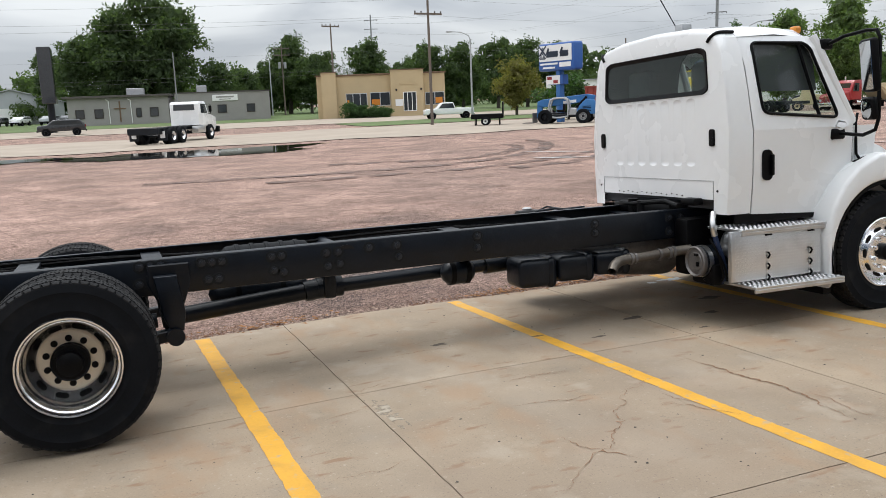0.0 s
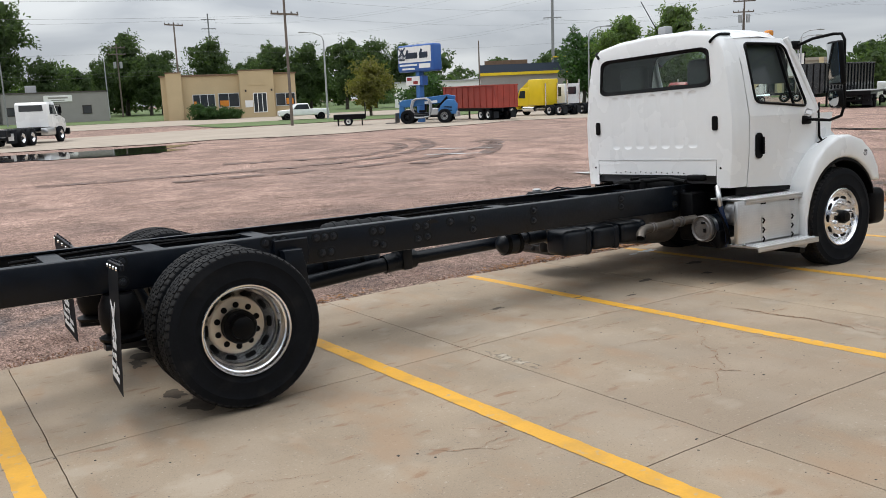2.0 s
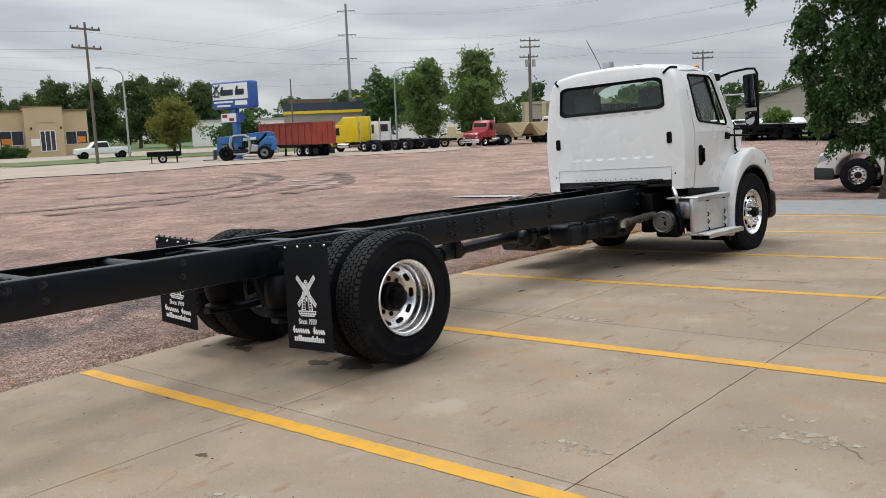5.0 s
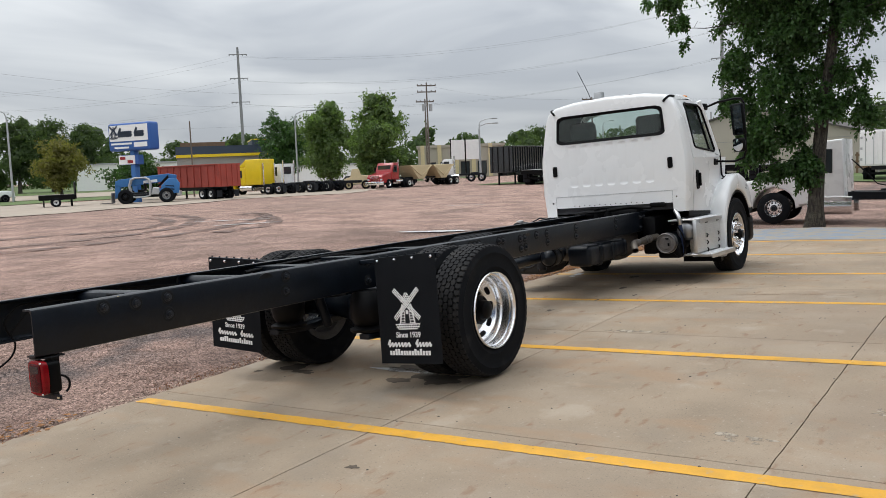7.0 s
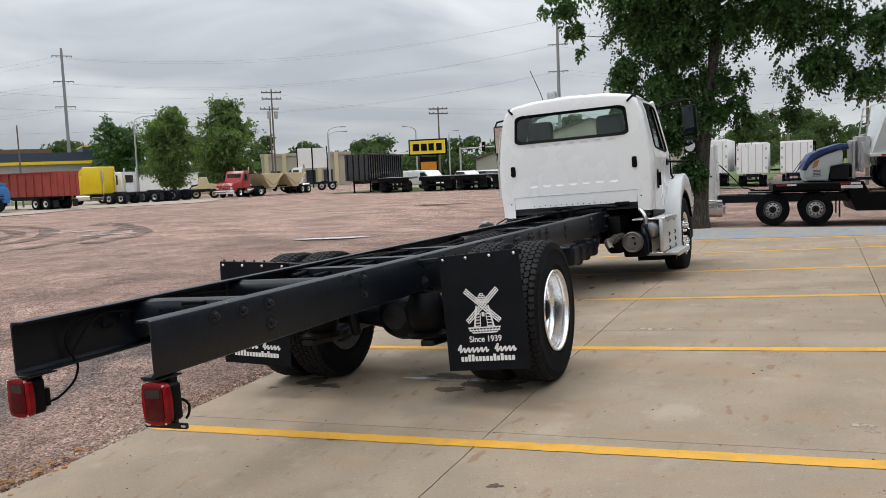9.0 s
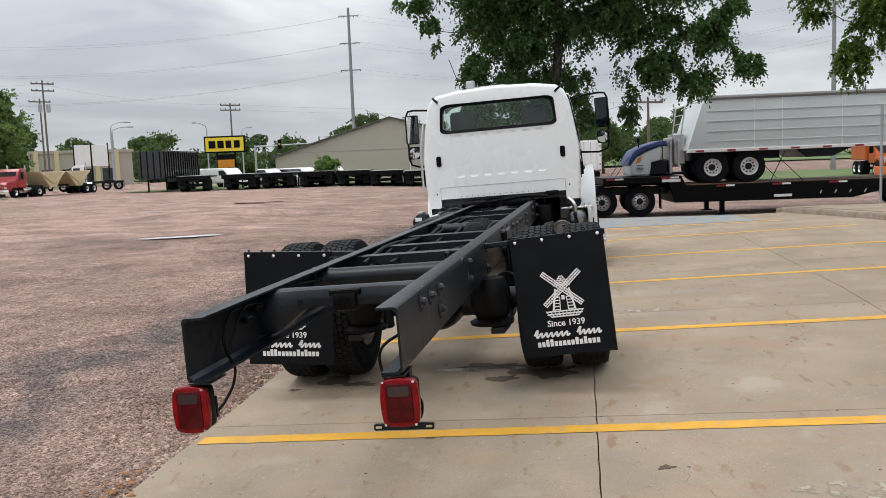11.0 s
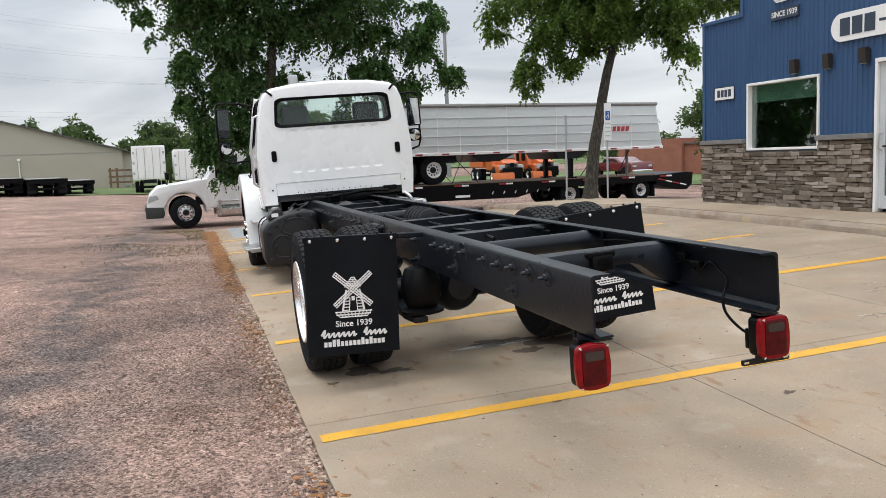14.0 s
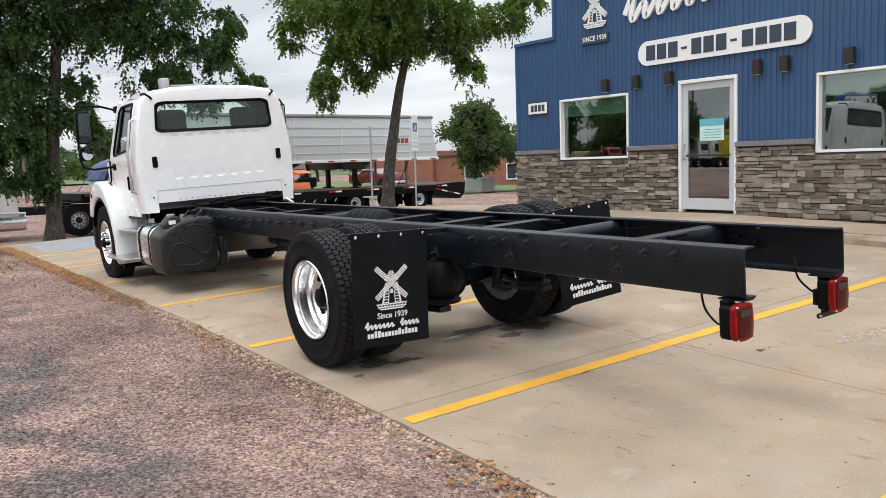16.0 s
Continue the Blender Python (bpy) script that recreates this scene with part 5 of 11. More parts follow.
for s, centre, yaw, lean, cant in ((-1, (-0.748, -0.93, 0.63), -5.2, -3.6, -3.8), (1, (-0.756, 0.94, 0.64), 0.6, 0.6, 3.2)):
    face = pose(*centre, 0, 0, -90 + yaw) @ pose(0, 0, 0, lean, cant, 0)
    bm = bmesh.new()
    nx, nz = 8, 12
    grid = [[bm.verts.new((-0.305 + 0.61 * j / nx, 0.0012 * math.sin(j * 0.8 + k * 0.35) * (1 - k / nz), -0.385 + 0.785 * k / nz)) for j in range(nx + 1)] for k in range(nz + 1)]
    for k in range(nz):
        for j in range(nx):
            bm.faces.new((grid[k][j], grid[k][j + 1], grid[k + 1][j + 1], grid[k + 1][j]))
    bmesh.ops.solidify(bm, geom=bm.faces[:], thickness=0.010)
    bmesh.ops.recalc_face_normals(bm, faces=bm.faces)
    bm.transform(face)
    flap = part("mud_flap", bm, M_FLAP, truck, "black rubber mud flap with white printed emblem", smooth=60)
    bm = bmesh.new()
    box(bm, -0.315, 0.315, 0.012, 0.038, 0.362, 0.402, 0.006, 1)
    reach = 0.20
    box(bm, *((-0.315 - reach, -0.315) if s < 0 else (0.315, 0.315 + reach)), 0.014, 0.036, 0.364, 0.400, 0.006, 1)
    bm.transform(face)
    bar = part("hanger_bar", bm, M_FRAME, truck)
    for k in range(4):
        bm = bmesh.new()
        lathe(bm, [(0.0, 0.013), (-0.008, 0.011), (-0.010, 0.0)], (-0.27 + 0.18 * k, -0.002, 0.375), "y", 10)
        bm.transform(face)
        part("rivet", bm, M_CHROME, bar)
    for k in range(7):
        bm = bmesh.new()
        lathe(bm, [(0, 0.008), (0.012, 0.008), (0.014, 0.0)], (-0.28 + 0.093 * k, 0.025, 0.402), "z", 6)
        bm.transform(face)
        part("stud", bm, M_FRAME, bar)
    flap_words(flap, face)

# rear axle, air springs, hangers and dampers
bm = bmesh.new()
tube(bm, [(0, -0.95, ZR), (0, -0.45, ZR), (0, -0.25, ZR), (0, 0.25, ZR), (0, 0.45, ZR), (0, 0.95, ZR)], [0.075, 0.085, 0.12, 0.12, 0.085, 0.075], 20)
part("axle_housing", bm, M_FRAME, truck)
bm = bmesh.new()
lathe(bm, [(-0.24, 0.0), (-0.23, 0.10), (-0.17, 0.17), (-0.08, 0.205), (0.05, 0.21), (0.16, 0.17), (0.30, 0.10), (0.34, 0.07), (0.36, 0.0)], (0, 0.03, ZR), "x", 26)
part("differential", bm, M_FRAME, truck)
for s in (-1, 1):
    bm = bmesh.new()
    lathe(bm, [(0.44, 0.10), (0.45, 0.145), (0.47, 0.15), (0.49, 0.10), (0.53, 0.125), (0.60, 0.14), (0.68, 0.135), (0.74, 0.11), (0.76, 0.10)], (-0.62, s * 0.44, 0.0), "z", 24)
    part("air_spring", bm, M_BLACK, truck, "black rubber air spring")
    bm = bmesh.new()
    prism(bm, [(-0.75, 0.44), (-0.75, 0.40), (-0.45, 0.38), (0.1, 0.40), (0.66, 0.47), (0.68, 0.55), (0.1, 0.48), (-0.4, 0.44)], "y", s * 0.44, s * 0.54, 0.008, 1)
    part("suspension_beam", bm, M_FRAME, truck)
    bm = bmesh.new()
    prism(bm, [(0.50, 0.99), (0.77, 0.99), (0.78, 0.86), (0.72, 0.70), (0.70, 0.52), (0.64, 0.48), (0.58, 0.52), (0.56, 0.70), (0.49, 0.86)], "y", s * 0.432, s * 0.47, 0.008, 1)
    prism(bm, [(0.53, 0.92), (0.68, 0.92), (0.72, 0.66), (0.70, 0.54), (0.62, 0.52), (0.57, 0.64)], "y", s * 0.47, s * 0.57, 0.012, 2)
    part("spring_hanger", bm, M_FRAME, truck, "black cast frame hanger")
    bm = bmesh.new()
    tube(bm, [(0.64, s * 0.40, 0.50), (0.64, s * 0.60, 0.50)], 0.06, 16)
    part("pivot_bush", bm, M_FRAME, truck)
    bm = bmesh.new()
    tube(bm, [(-0.22, s * 0.38, 0.40), (-0.34, s * 0.36, 0.68)], 0.042, 12)
    tube(bm, [(-0.34, s * 0.36, 0.68), (-0.42, s * 0.35, 0.92)], 0.028, 12)
    part("shock_absorber", bm, M_FRAME, truck)
    bm = bmesh.new()
    tube(bm, [(0.22, s * 0.46, 0.60), (0.30, s * 0.46, 0.60)], [0.09, 0.09], 20)
    tube(bm, [(0.30, s * 0.46, 0.60), (0.40, s * 0.46, 0.60)], [0.08, 0.06], 20)
    part("brake_chamber", bm, M_FRAME, truck)

# driveline
bm = bmesh.new()
tube(bm, [(0.36, 0.03, 0.505), (0.55, 0.03, 0.515)], 0.055, 14)
tube(bm, [(0.58, 0.03, 0.52), (1.72, 0.02, 0.615)], 0.064, 20)
tube(bm, [(1.66, 0.02, 0.61), (1.78, 0.02, 0.625)], 0.082, 16)
part("rear_drive_shaft", bm, M_FRAME, truck)
bm = bmesh.new()
box(bm, 1.80, 1.90, -0.08, 0.12, 0.55, 0.78, 0.02, 2)
tube(bm, [(1.76, 0.02, 0.625), (1.96, 0.02, 0.63)], [0.085, 0.085], 16)
tube(bm, [(1.85, 0.02, 0.72), (1.85, 0.02, 0.92)], 0.04, 10)
part("centre_bearing", bm, M_FRAME, truck)
bm = bmesh.new()
tube(bm, [(1.95, 0.02, 0.63), (3.25, 0.0, 0.675)], 0.056, 20)
tube(bm, [(3.20, 0.0, 0.672), (3.42, 0.0, 0.68)], 0.075, 14)
part("front_drive_shaft", bm, M_FRAME, truck)
bm = bmesh.new()
lathe(bm, [(3.40, 0.10), (3.5, 0.16), (3.8, 0.19), (4.1, 0.21), (4.5, 0.26), (4.9, 0.30), (5.0, 0.30)], (0, 0.0, 0.72), "x", 22)
part("transmission", bm, M_STEEL, truck, "dark grey cast transmission housing")
for x0, x1, y, z, r in ((0.95, 1.75, 0.26, 0.63, 0.105), (2.75, 3.05, -0.15, 0.665, 0.10)):
    bm = bmesh.new()
    lathe(bm, [(x0, 0.0), (x0 + 0.02, r * 0.6), (x0 + 0.06, r * 0.95), (x0 + 0.09, r), (x1 - 0.09, r), (x1 - 0.06, r * 0.95), (x1 - 0.02, r * 0.6), (x1, 0.0)], (0, y, z), "x", 24)
    tank = part("air_tank", bm, M_FRAME, truck)
    for f in (0.28, 0.72):
        bm = bmesh.new()
        x = x0 + (x1 - x0) * f
        lathe(bm, [(x - 0.02, r + 0.004), (x + 0.02, r + 0.004)], (0, y, z), "x", 24)
        box(bm, x - 0.02, x + 0.02, y - 0.02, y + 0.02, z + r * 0.9, 0.80)
        part("tank_strap", bm, M_BLACK, tank)
# banded canisters under the frame
for k in range(3):
    x0 = 3.35 + 0.36 * k
    bm = bmesh.new()
    box(bm, x0, x0 + 0.30, -0.40, -0.10, 0.50 + 0.02 * k, 0.74, 0.05, 3)
    can = part("heat_shield_box", bm, M_FRAME, truck, "black banded canister under the frame")
    bm = bmesh.new()
    box(bm, x0 + 0.25, x0 + 0.34, -0.415, -0.085, 0.485 + 0.02 * k, 0.75, 0.05, 3)
    part("band", bm, M_FRAME, can)
bm = bmesh.new()
tube(bm, [(4.05, -0.66, 0.615), (4.09, -0.63, 0.655), (4.15, -0.60, 0.68), (4.23, -0.58, 0.688), (4.4, -0.57, 0.69), (4.6, -0.56, 0.70), (4.74, -0.57, 0.71), (4.86, -0.62, 0.72)], [0.040, 0.042, 0.042, 0.042, 0.04, 0.04, 0.04, 0.045], 18, caps=False)
pipe = part("exhaust_pipe", bm, M_RUST, truck, "heat-stained exhaust outlet pipe")
for x, r in ((4.27, 0.050), (4.31, 0.047), (4.56, 0.052), (4.66, 0.049), (4.70, 0.052)):
    bm = bmesh.new()
    lathe(bm, [(x, r - 0.006), (x, r), (x + 0.022, r), (x + 0.022, r - 0.006)], (0, -0.575 + 0.01 * (x > 4.5), 0.689 + 0.08 * max(x - 4.5, 0)), "x", 18)
    part("pipe_clamp", bm, M_STEEL, pipe)
bm = bmesh.new()
lathe(bm, [(4.83, 0.0), (4.83, 0.128), (5.35, 0.128), (5.38, 0.0)], (0, -0.75, 0.635), "x", 28)
filt = part("exhaust_filter", bm, M_FRAME, truck, "round black exhaust filter canister with a bright end")
bm = bmesh.new()
lathe(bm, [(4.802, 0.0), (4.800, 0.075), (4.806, 0.082), (4.806, 0.108), (4.79, 0.120), (4.80, 0.130), (4.829, 0.130)], (0, -0.75, 0.635), "x", 32)
part("end_cap", bm, M_STEEL, filt, "bright dished metal end")
bm = bmesh.new()
box(bm, 4.780, 4.803, -0.795, -0.755, 0.685, 0.705, 0.004, 1)
part("sensor", bm, M_BLACK, filt)
bm = bmesh.new()
box(bm, 4.780, 4.803, -0.80, -0.78, 0.60, 0.64, 0.004, 1)
part("sensor", bm, M_BLACK, filt)
bm = bmesh.new()
lathe(bm, [(4.85, 0.134), (4.89, 0.134), (4.895, 0.128)], (0, -0.75, 0.635), "x", 28)
part("clamp", bm, M_ALU, filt)
bm = bmesh.new()
lathe(bm, [(4.955, 0.0), (4.958, 0.05), (4.97, 0.09), (5.0, 0.12), (5.04, 0.13), (5.70, 0.13), (5.74, 0.0)], (0, -0.95, 0.78), "x", 32)
part("side_tank", bm, M_DULLTANK, truck, "bright domed aluminium tank behind the step plate")
bm = bmesh.new()
tube(bm, slack([(4.90, -0.86, 1.04), (4.855, -0.91, 0.985), (4.842, -0.93, 0.93), (4.857, -0.93, 0.865)], 5), 0.026, 12)
part("flex_pipe", bm, M_ALU, truck)
bm = bmesh.new()
tube(bm, slack([(4.857, -0.93, 0.87), (4.885, -0.93, 0.782), (4.928, -0.93, 0.678), (4.956, -0.93, 0.55), (4.95, -0.90, 0.46)], 5), 0.023, 10)
part("hose", bm, M_BLUE_HOSE, truck, "blue rubber hose")
for run in (((4.83, -0.90, 0.84), (4.86, -0.95, 0.74), (4.90, -0.955, 0.62), (4.93, -0.94, 0.50), (4.88, -0.88, 0.45), (4.82, -0.84, 0.50)), ((4.88, -0.96, 0.70), (4.925, -0.965, 0.60), (4.97, -0.95, 0.47))):
    bm = bmesh.new()
    tube(bm, slack(run, 5), 0.010, 8)
    part("black_hose", bm, M_BLACK, truck)
bm = bmesh.new()
box(bm, 4.86, 5.02, -0.92, -0.62, 0.44, 0.62, 0.03, 2)
box(bm, 4.82, 5.4, -0.62, -0.44, 0.50, 0.98, 0.03, 2)
part("valve_block", bm, M_BLACK, truck)

# step and storage box on the right
bm = bmesh.new()
box(bm, 4.85, 5.77, -1.14, -1.09, 0.50, 0.91, 0.008, 2)
step_box = part("step_box", bm, M_ALU, truck, "diamond plate aluminium step box")


def diamonds(bm, x0, x1, z0, z1, y, dy, step=0.034, vertical=True):
    """Raised lozenges of checker plate."""
    rows = int((z1 - z0) / step)
    cols = int((x1 - x0) / step)
    for i in range(cols):
        for k in range(rows):
            x, z = x0 + (i + 0.5) * step, z0 + (k + 0.5) * step
            a = radians(45 if (i + k) % 2 else -45)
            u, v = (math.cos(a) * 0.0115, math.sin(a) * 0.0115), (-math.sin(a) * 0.0042, math.cos(a) * 0.0042)
            c = [(x + u[0], z + u[1]), (x + v[0], z + v[1]), (x - u[0], z - u[1]), (x - v[0], z - v[1])]
            if vertical:
                ring = [bm.verts.new((p[0], y, p[1])) for p in c]
                tip = bm.verts.new((x, y + dy, z))
            else:
                ring = [bm.verts.new((p[0], p[1], y)) for p in c]
                tip = bm.verts.new((x, z, y + dy))
            for q in range(4):
                bm.faces.new((ring[q], ring[(q + 1) % 4], tip))
    bmesh.ops.recalc_face_normals(bm, faces=bm.faces)


bm = bmesh.new()
diamonds(bm, 4.875, 5.80, 0.50, 0.895, -1.1405, -0.004, 0.0245)
part("checker_face", bm, M_CHECKER, step_box)
for z0, y0, y1, x0, x1, nm in ((0.90, -1.16, -0.74, 4.94, 5.84, "upper_tread"), (0.455, -1.30, -0.92, 4.95, 5.87, "lower_tread")):
    bm = bmesh.new()
    box(bm, x0, x1, y0, y1, z0, z0 + 0.022, 0.004, 1)
    box(bm, x0, x1, y0, y0 + 0.02, z0 - 0.03, z0, 0.004, 1)
    tr = part(nm, bm, M_ALU, step_box, "serrated aluminium step tread")
    bm = bmesh.new()
    for i in range(int((x1 - x0) / 0.045)):
        for j in range(int((y1 - y0) / 0.06)):
            lathe(bm, [(0, 0.016), (0.008, 0.011), (0.008, 0.007), (0.0, 0.006)], (x0 + 0.03 + 0.045 * i, y0 + 0.04 + 0.06 * j, z0 + 0.022), "z", 8)
    tagged(part("tread_button", bm, M_ALU, tr), kind="stuff")
for x in (5.18, 5.62):
    bm = bmesh.new()
    box(bm, x, x + 0.07, -1.150, -1.1415, 0.855, 0.88)
    part("catch_plate", bm, M_BLACK, step_box)
    for k in range(3):
        bm = bmesh.new()
        tube(bm, [(x + 0.03, -1.145, 0.72 - 0.09 * k), (x + 0.035, -1.160, 0.70 - 0.09 * k), (x + 0.03, -1.145, 0.67 - 0.09 * k)], 0.008, 6)
        part("latch", bm, M_BLACK, step_box)

# tank, battery box and steps on the left
TANK = rounded([(0.50, 0.37), (1.11, 0.37), (1.11, 0.90), (0.50, 0.90)], 0.17, 7)
bm = bmesh.new()
prism(bm, TANK, "x", 4.40, 5.12, 0.02, 2)
fuel = part("fuel_tank", bm, M_CHROME, truck, "polished square-sided aluminium fuel tank", smooth=40)
for x in (4.56, 4.98):
    bm = bmesh.new()
    grown = [(0.805 + (y - 0.805) * 1.02, 0.635 + (z - 0.635) * 1.025) for y, z in TANK]
    prism(bm, grown, "x", x - 0.022, x + 0.022, 0.003, 1)
    part("tank_band", bm, M_BLACK, fuel, "black rubber-lined strap", smooth=40)
bm = bmesh.new()
prism(bm, rounded([(0.54, 0.345), (1.10, 0.345), (1.135, 0.44), (1.135, 0.79), (1.07, 0.87), (0.90, 0.955), (0.62, 0.995), (0.47, 0.95), (0.47, 0.44)], 0.09, 5), "x", 3.95, 4.46, 0.045, 4)
urea = part("moulded_tank", bm, M_TANKPLASTIC, truck, "black moulded plastic tank cover with ribs and bosses", smooth=40)
for q, r in ((rounded([(1.02, 0.46), (1.05, 0.62), (0.95, 0.72), (0.84, 0.69), (0.74, 0.58), (0.64, 0.50), (0.74, 0.43)], 0.09, 5), 0.013),
             (rounded([(0.93, 0.76), (0.88, 0.87), (0.74, 0.91), (0.60, 0.87), (0.55, 0.72), (0.58, 0.58), (0.68, 0.55), (0.80, 0.70)], 0.09, 5), 0.011)):
    bm = bmesh.new()
    tube(bm, [(3.951, *p) for p in q + q[:1]], r, 8)
    part("tank_rib", bm, M_TANKPLASTIC, urea)
for y, z in ((1.06, 0.75), (0.97, 0.83), (0.86, 0.90), (0.70, 0.94), (0.55, 0.91), (0.52, 0.74), (1.06, 0.43), (0.86, 0.40), (0.62, 0.42), (1.0, 0.58)):
    bm = bmesh.new()
    lathe(bm, [(0, 0.026), (-0.012, 0.024), (-0.014, 0.014), (-0.028, 0.013), (-0.03, 0.0)], (3.951, y, z), "x", 12)
    part("boss", bm, M_TANKPLASTIC, urea)
bm = bmesh.new()
prism(bm, rounded([(0.86, 0.90), (1.02, 0.84), (1.06, 0.93), (0.98, 1.02), (0.88, 1.02)], 0.03, 3), "x", 4.0, 4.22, 0.012, 2)
neck = part("filler_neck", bm, M_TANKPLASTIC, urea)
bm = bmesh.new()
box(bm, 3.994, 3.999, 0.93, 1.01, 0.93, 0.975)
part("label_plate", bm, M_PRINT, neck)
bm = bmesh.new()
tube(bm, [(4.0, 0.70, 0.99), (4.05, 0.62, 1.03), (4.2, 0.55, 1.05), (4.42, 0.52, 1.02), (4.6, 0.48, 0.98)], 0.012, 7)
tube(bm, [(3.98, 0.62, 0.97), (3.95, 0.54, 0.92), (3.96, 0.48, 0.80), (4.02, 0.46, 0.66)], 0.014, 7)
tube(bm, [(4.1, 0.80, 1.0), (4.2, 0.70, 1.06), (4.34, 0.64, 1.03), (4.5, 0.5, 1.05)], 0.009, 7)
part("tank_hose", bm, M_FRAME, urea)
bm = bmesh.new()
lathe(bm, [(0, 0.05), (0.025, 0.05), (0.035, 0.03)], (4.11, 0.95, 1.01), "z", 16)
part("filler_cap", bm, M_ALU, urea)
bm = bmesh.new()
lathe(bm, [(0, 0.035), (0.04, 0.035)], (4.32, 0.74, 0.975), "z", 14)
part("vent_cap", bm, M_ALU, urea)
bm = bmesh.new()
for x0, x1, y0, y1, z in ((5.15, 5.85, 0.80, 1.16, 0.80), (5.05, 5.95, 0.92, 1.30, 0.46)):
    box(bm, x0, x1, y0, y1, z, z + 0.03, 0.005, 1)
for x in (5.2, 5.8):
    box(bm, x - 0.02, x + 0.02, 0.84, 0.90, 0.46, 0.95)
    box(bm, x - 0.02, x + 0.02, 0.88, 1.0, 0.44, 0.462)
part("left_step", bm, M_ALU, truck, "aluminium cab steps")
bm = bmesh.new()
box(bm, 3.74, 3.86, 0.43, 0.53, 0.56, 0.74, 0.02, 2)
lathe(bm, [(0.42, 0.042), (0.44, 0.050), (0.56, 0.050), (0.57, 0.035)], (3.80, 0.48, 0), "z", 14)
lathe(bm, [(0.60, 0.030), (0.70, 0.030)], (3.72, 0.47, 0), "z", 10)
part("air_dryer", bm, M_FRAME, truck)


# ---- cab ----
FULL = [(1.00, 1.03), (1.03, 1.35), (1.035, 1.70), (0.99, 2.05), (0.935, 2.34), (0.885, 2.455), (0.79, 2.525), (0.50, 2.572), (0.0, 2.59)]
REAR = [(0.972, 1.03), (0.998, 1.35), (1.0, 1.70), (0.957, 2.05), (0.900, 2.335), (0.853, 2.425), (0.755, 2.48), (0.47, 2.52), (0.0, 2.54)]
CX = 4.93


def half_to_loop(half):
    return [(-y, z) for y, z in half] + [(y, z) for y, z in half[-2::-1]]


def side_y(z):
    return float(np.interp(z, [p[1] for p in FULL], [p[0] for p in FULL]))


def filled(bm, loops, place):
    """Fills a flat outline with holes; place turns two coordinates into a point."""
    edges = []
    for lp in loops:
        vs = [bm.verts.new(place(*p)) for p in lp]
        edges += [bm.edges.new((vs[i], vs[(i + 1) % len(vs)])) for i in range(len(vs))]
    r = bmesh.ops.triangle_fill(bm, use_beauty=True, use_dissolve=False, edges=edges)
    return [f for f in r["geom"] if isinstance(f, bmesh.types.BMFace)]


REAR_WIN = rounded([(-0.765, 2.05), (-0.70, 2.02), (0.70, 2.02), (0.765, 2.05), (0.74, 2.355), (0.66, 2.385), (-0.66, 2.385), (-0.74, 2.355)], 0.06)
rear_loop = [(-0.972, 1.03)] + half_to_loop(REAR)[1:-1] + [(0.972, 1.03), (0.83, 1.03), (0.83, 1.146), (-0.83, 1.146), (-0.83, 1.03)]
bm = bmesh.new()
POCKETS = []
for k in range(7):
    y = -0.54 + 0.18 * k
    arch = [(0.060 * math.cos(radians(a)), 0.034 * math.sin(radians(a)) ** 0.75) for a in range(0, 181, 15)]
    side = [1.50, 1.55, 1.70, 1.85, 1.91]
    POCKETS.append([(y - p, 1.452 - q) for p, q in arch] + [(y + 0.060, z) for z in side] + [(y + p, 1.955 + q) for p, q in arch] + [(y - 0.060, z) for z in side[::-1]])
filled(bm, [rear_loop, REAR_WIN] + POCKETS, lambda y, z: (CX, y, z))
rings = []
for f, x in ((0.0, CX), (0.40, CX + 0.006), (0.75, CX + 0.024), (0.94, CX + 0.055), (1.0, CX + 0.10)):
    loop = [(a[0] + (b[0] - a[0]) * f, a[1] + (b[1] - a[1]) * f) for a, b in zip(half_to_loop(REAR), half_to_loop(FULL))]
    rings.append([bm.verts.new((x, y, z)) for y, z in loop])
# B pillar edge: slanted a little, so the top of the seam lies further back
rings.append([bm.verts.new((CX + 0.225 - 0.05 * max(z - 1.7, 0), y, z)) for y, z in half_to_loop(FULL)])
for a, b in zip(rings, rings[1:]):
    for k in range(len(a) - 1):
        bm.faces.new((a[k], a[k + 1], b[k + 1], b[k]))
bmesh.ops.remove_doubles(bm, verts=bm.verts, dist=0.0005)
bmesh.ops.recalc_face_normals(bm, faces=bm.faces)
cab = part("cab", bm, M_PAINT, truck, "glossy white steel cab shell", smooth=30)
# roof forward of the pillar, down to the windscreen header
bm = bmesh.new()
top = [p for p in half_to_loop(FULL) if p[1] > 2.4]
rows = []
for x, dz, w in ((CX + 0.19, 0.0, 1.0), (5.5, 0.02, 1.0), (5.80, 0.0, 0.985), (5.95, -0.06, 0.97), (6.0, -0.11, 0.96)):
    rows.append([bm.verts.new((x, y * w, z + dz)) for y, z in top])
for a, b in zip(rows, rows[1:]):
    for k in range(len(a) - 1):
        bm.faces.new((a[k], a[k + 1], b[k + 1], b[k]))
bmesh.ops.recalc_face_normals(bm, faces=bm.faces)
part("roof", bm, M_PAINT, cab, smooth=40)
for s in (-1, 1):
    bm = bmesh.new()
    mids = [(CX - 0.008, 0.772, 2.425), (CX - 0.006, 0.790, 2.448), (CX - 0.002, 0.808, 2.462), (CX + 0.008, 0.824, 2.478), (CX + 0.026, 0.834, 2.489), (CX + 0.057, 0.842, 2.497), (CX + 0.10, 0.844, 2.499), (CX + 0.19, 0.844, 2.499)]
    tube(bm, [(x, s * y, z) for x, y, z in mids], 0.014, 8)
    part("roof_seam", bm, M_BLACK, cab, "black roof seam seal")
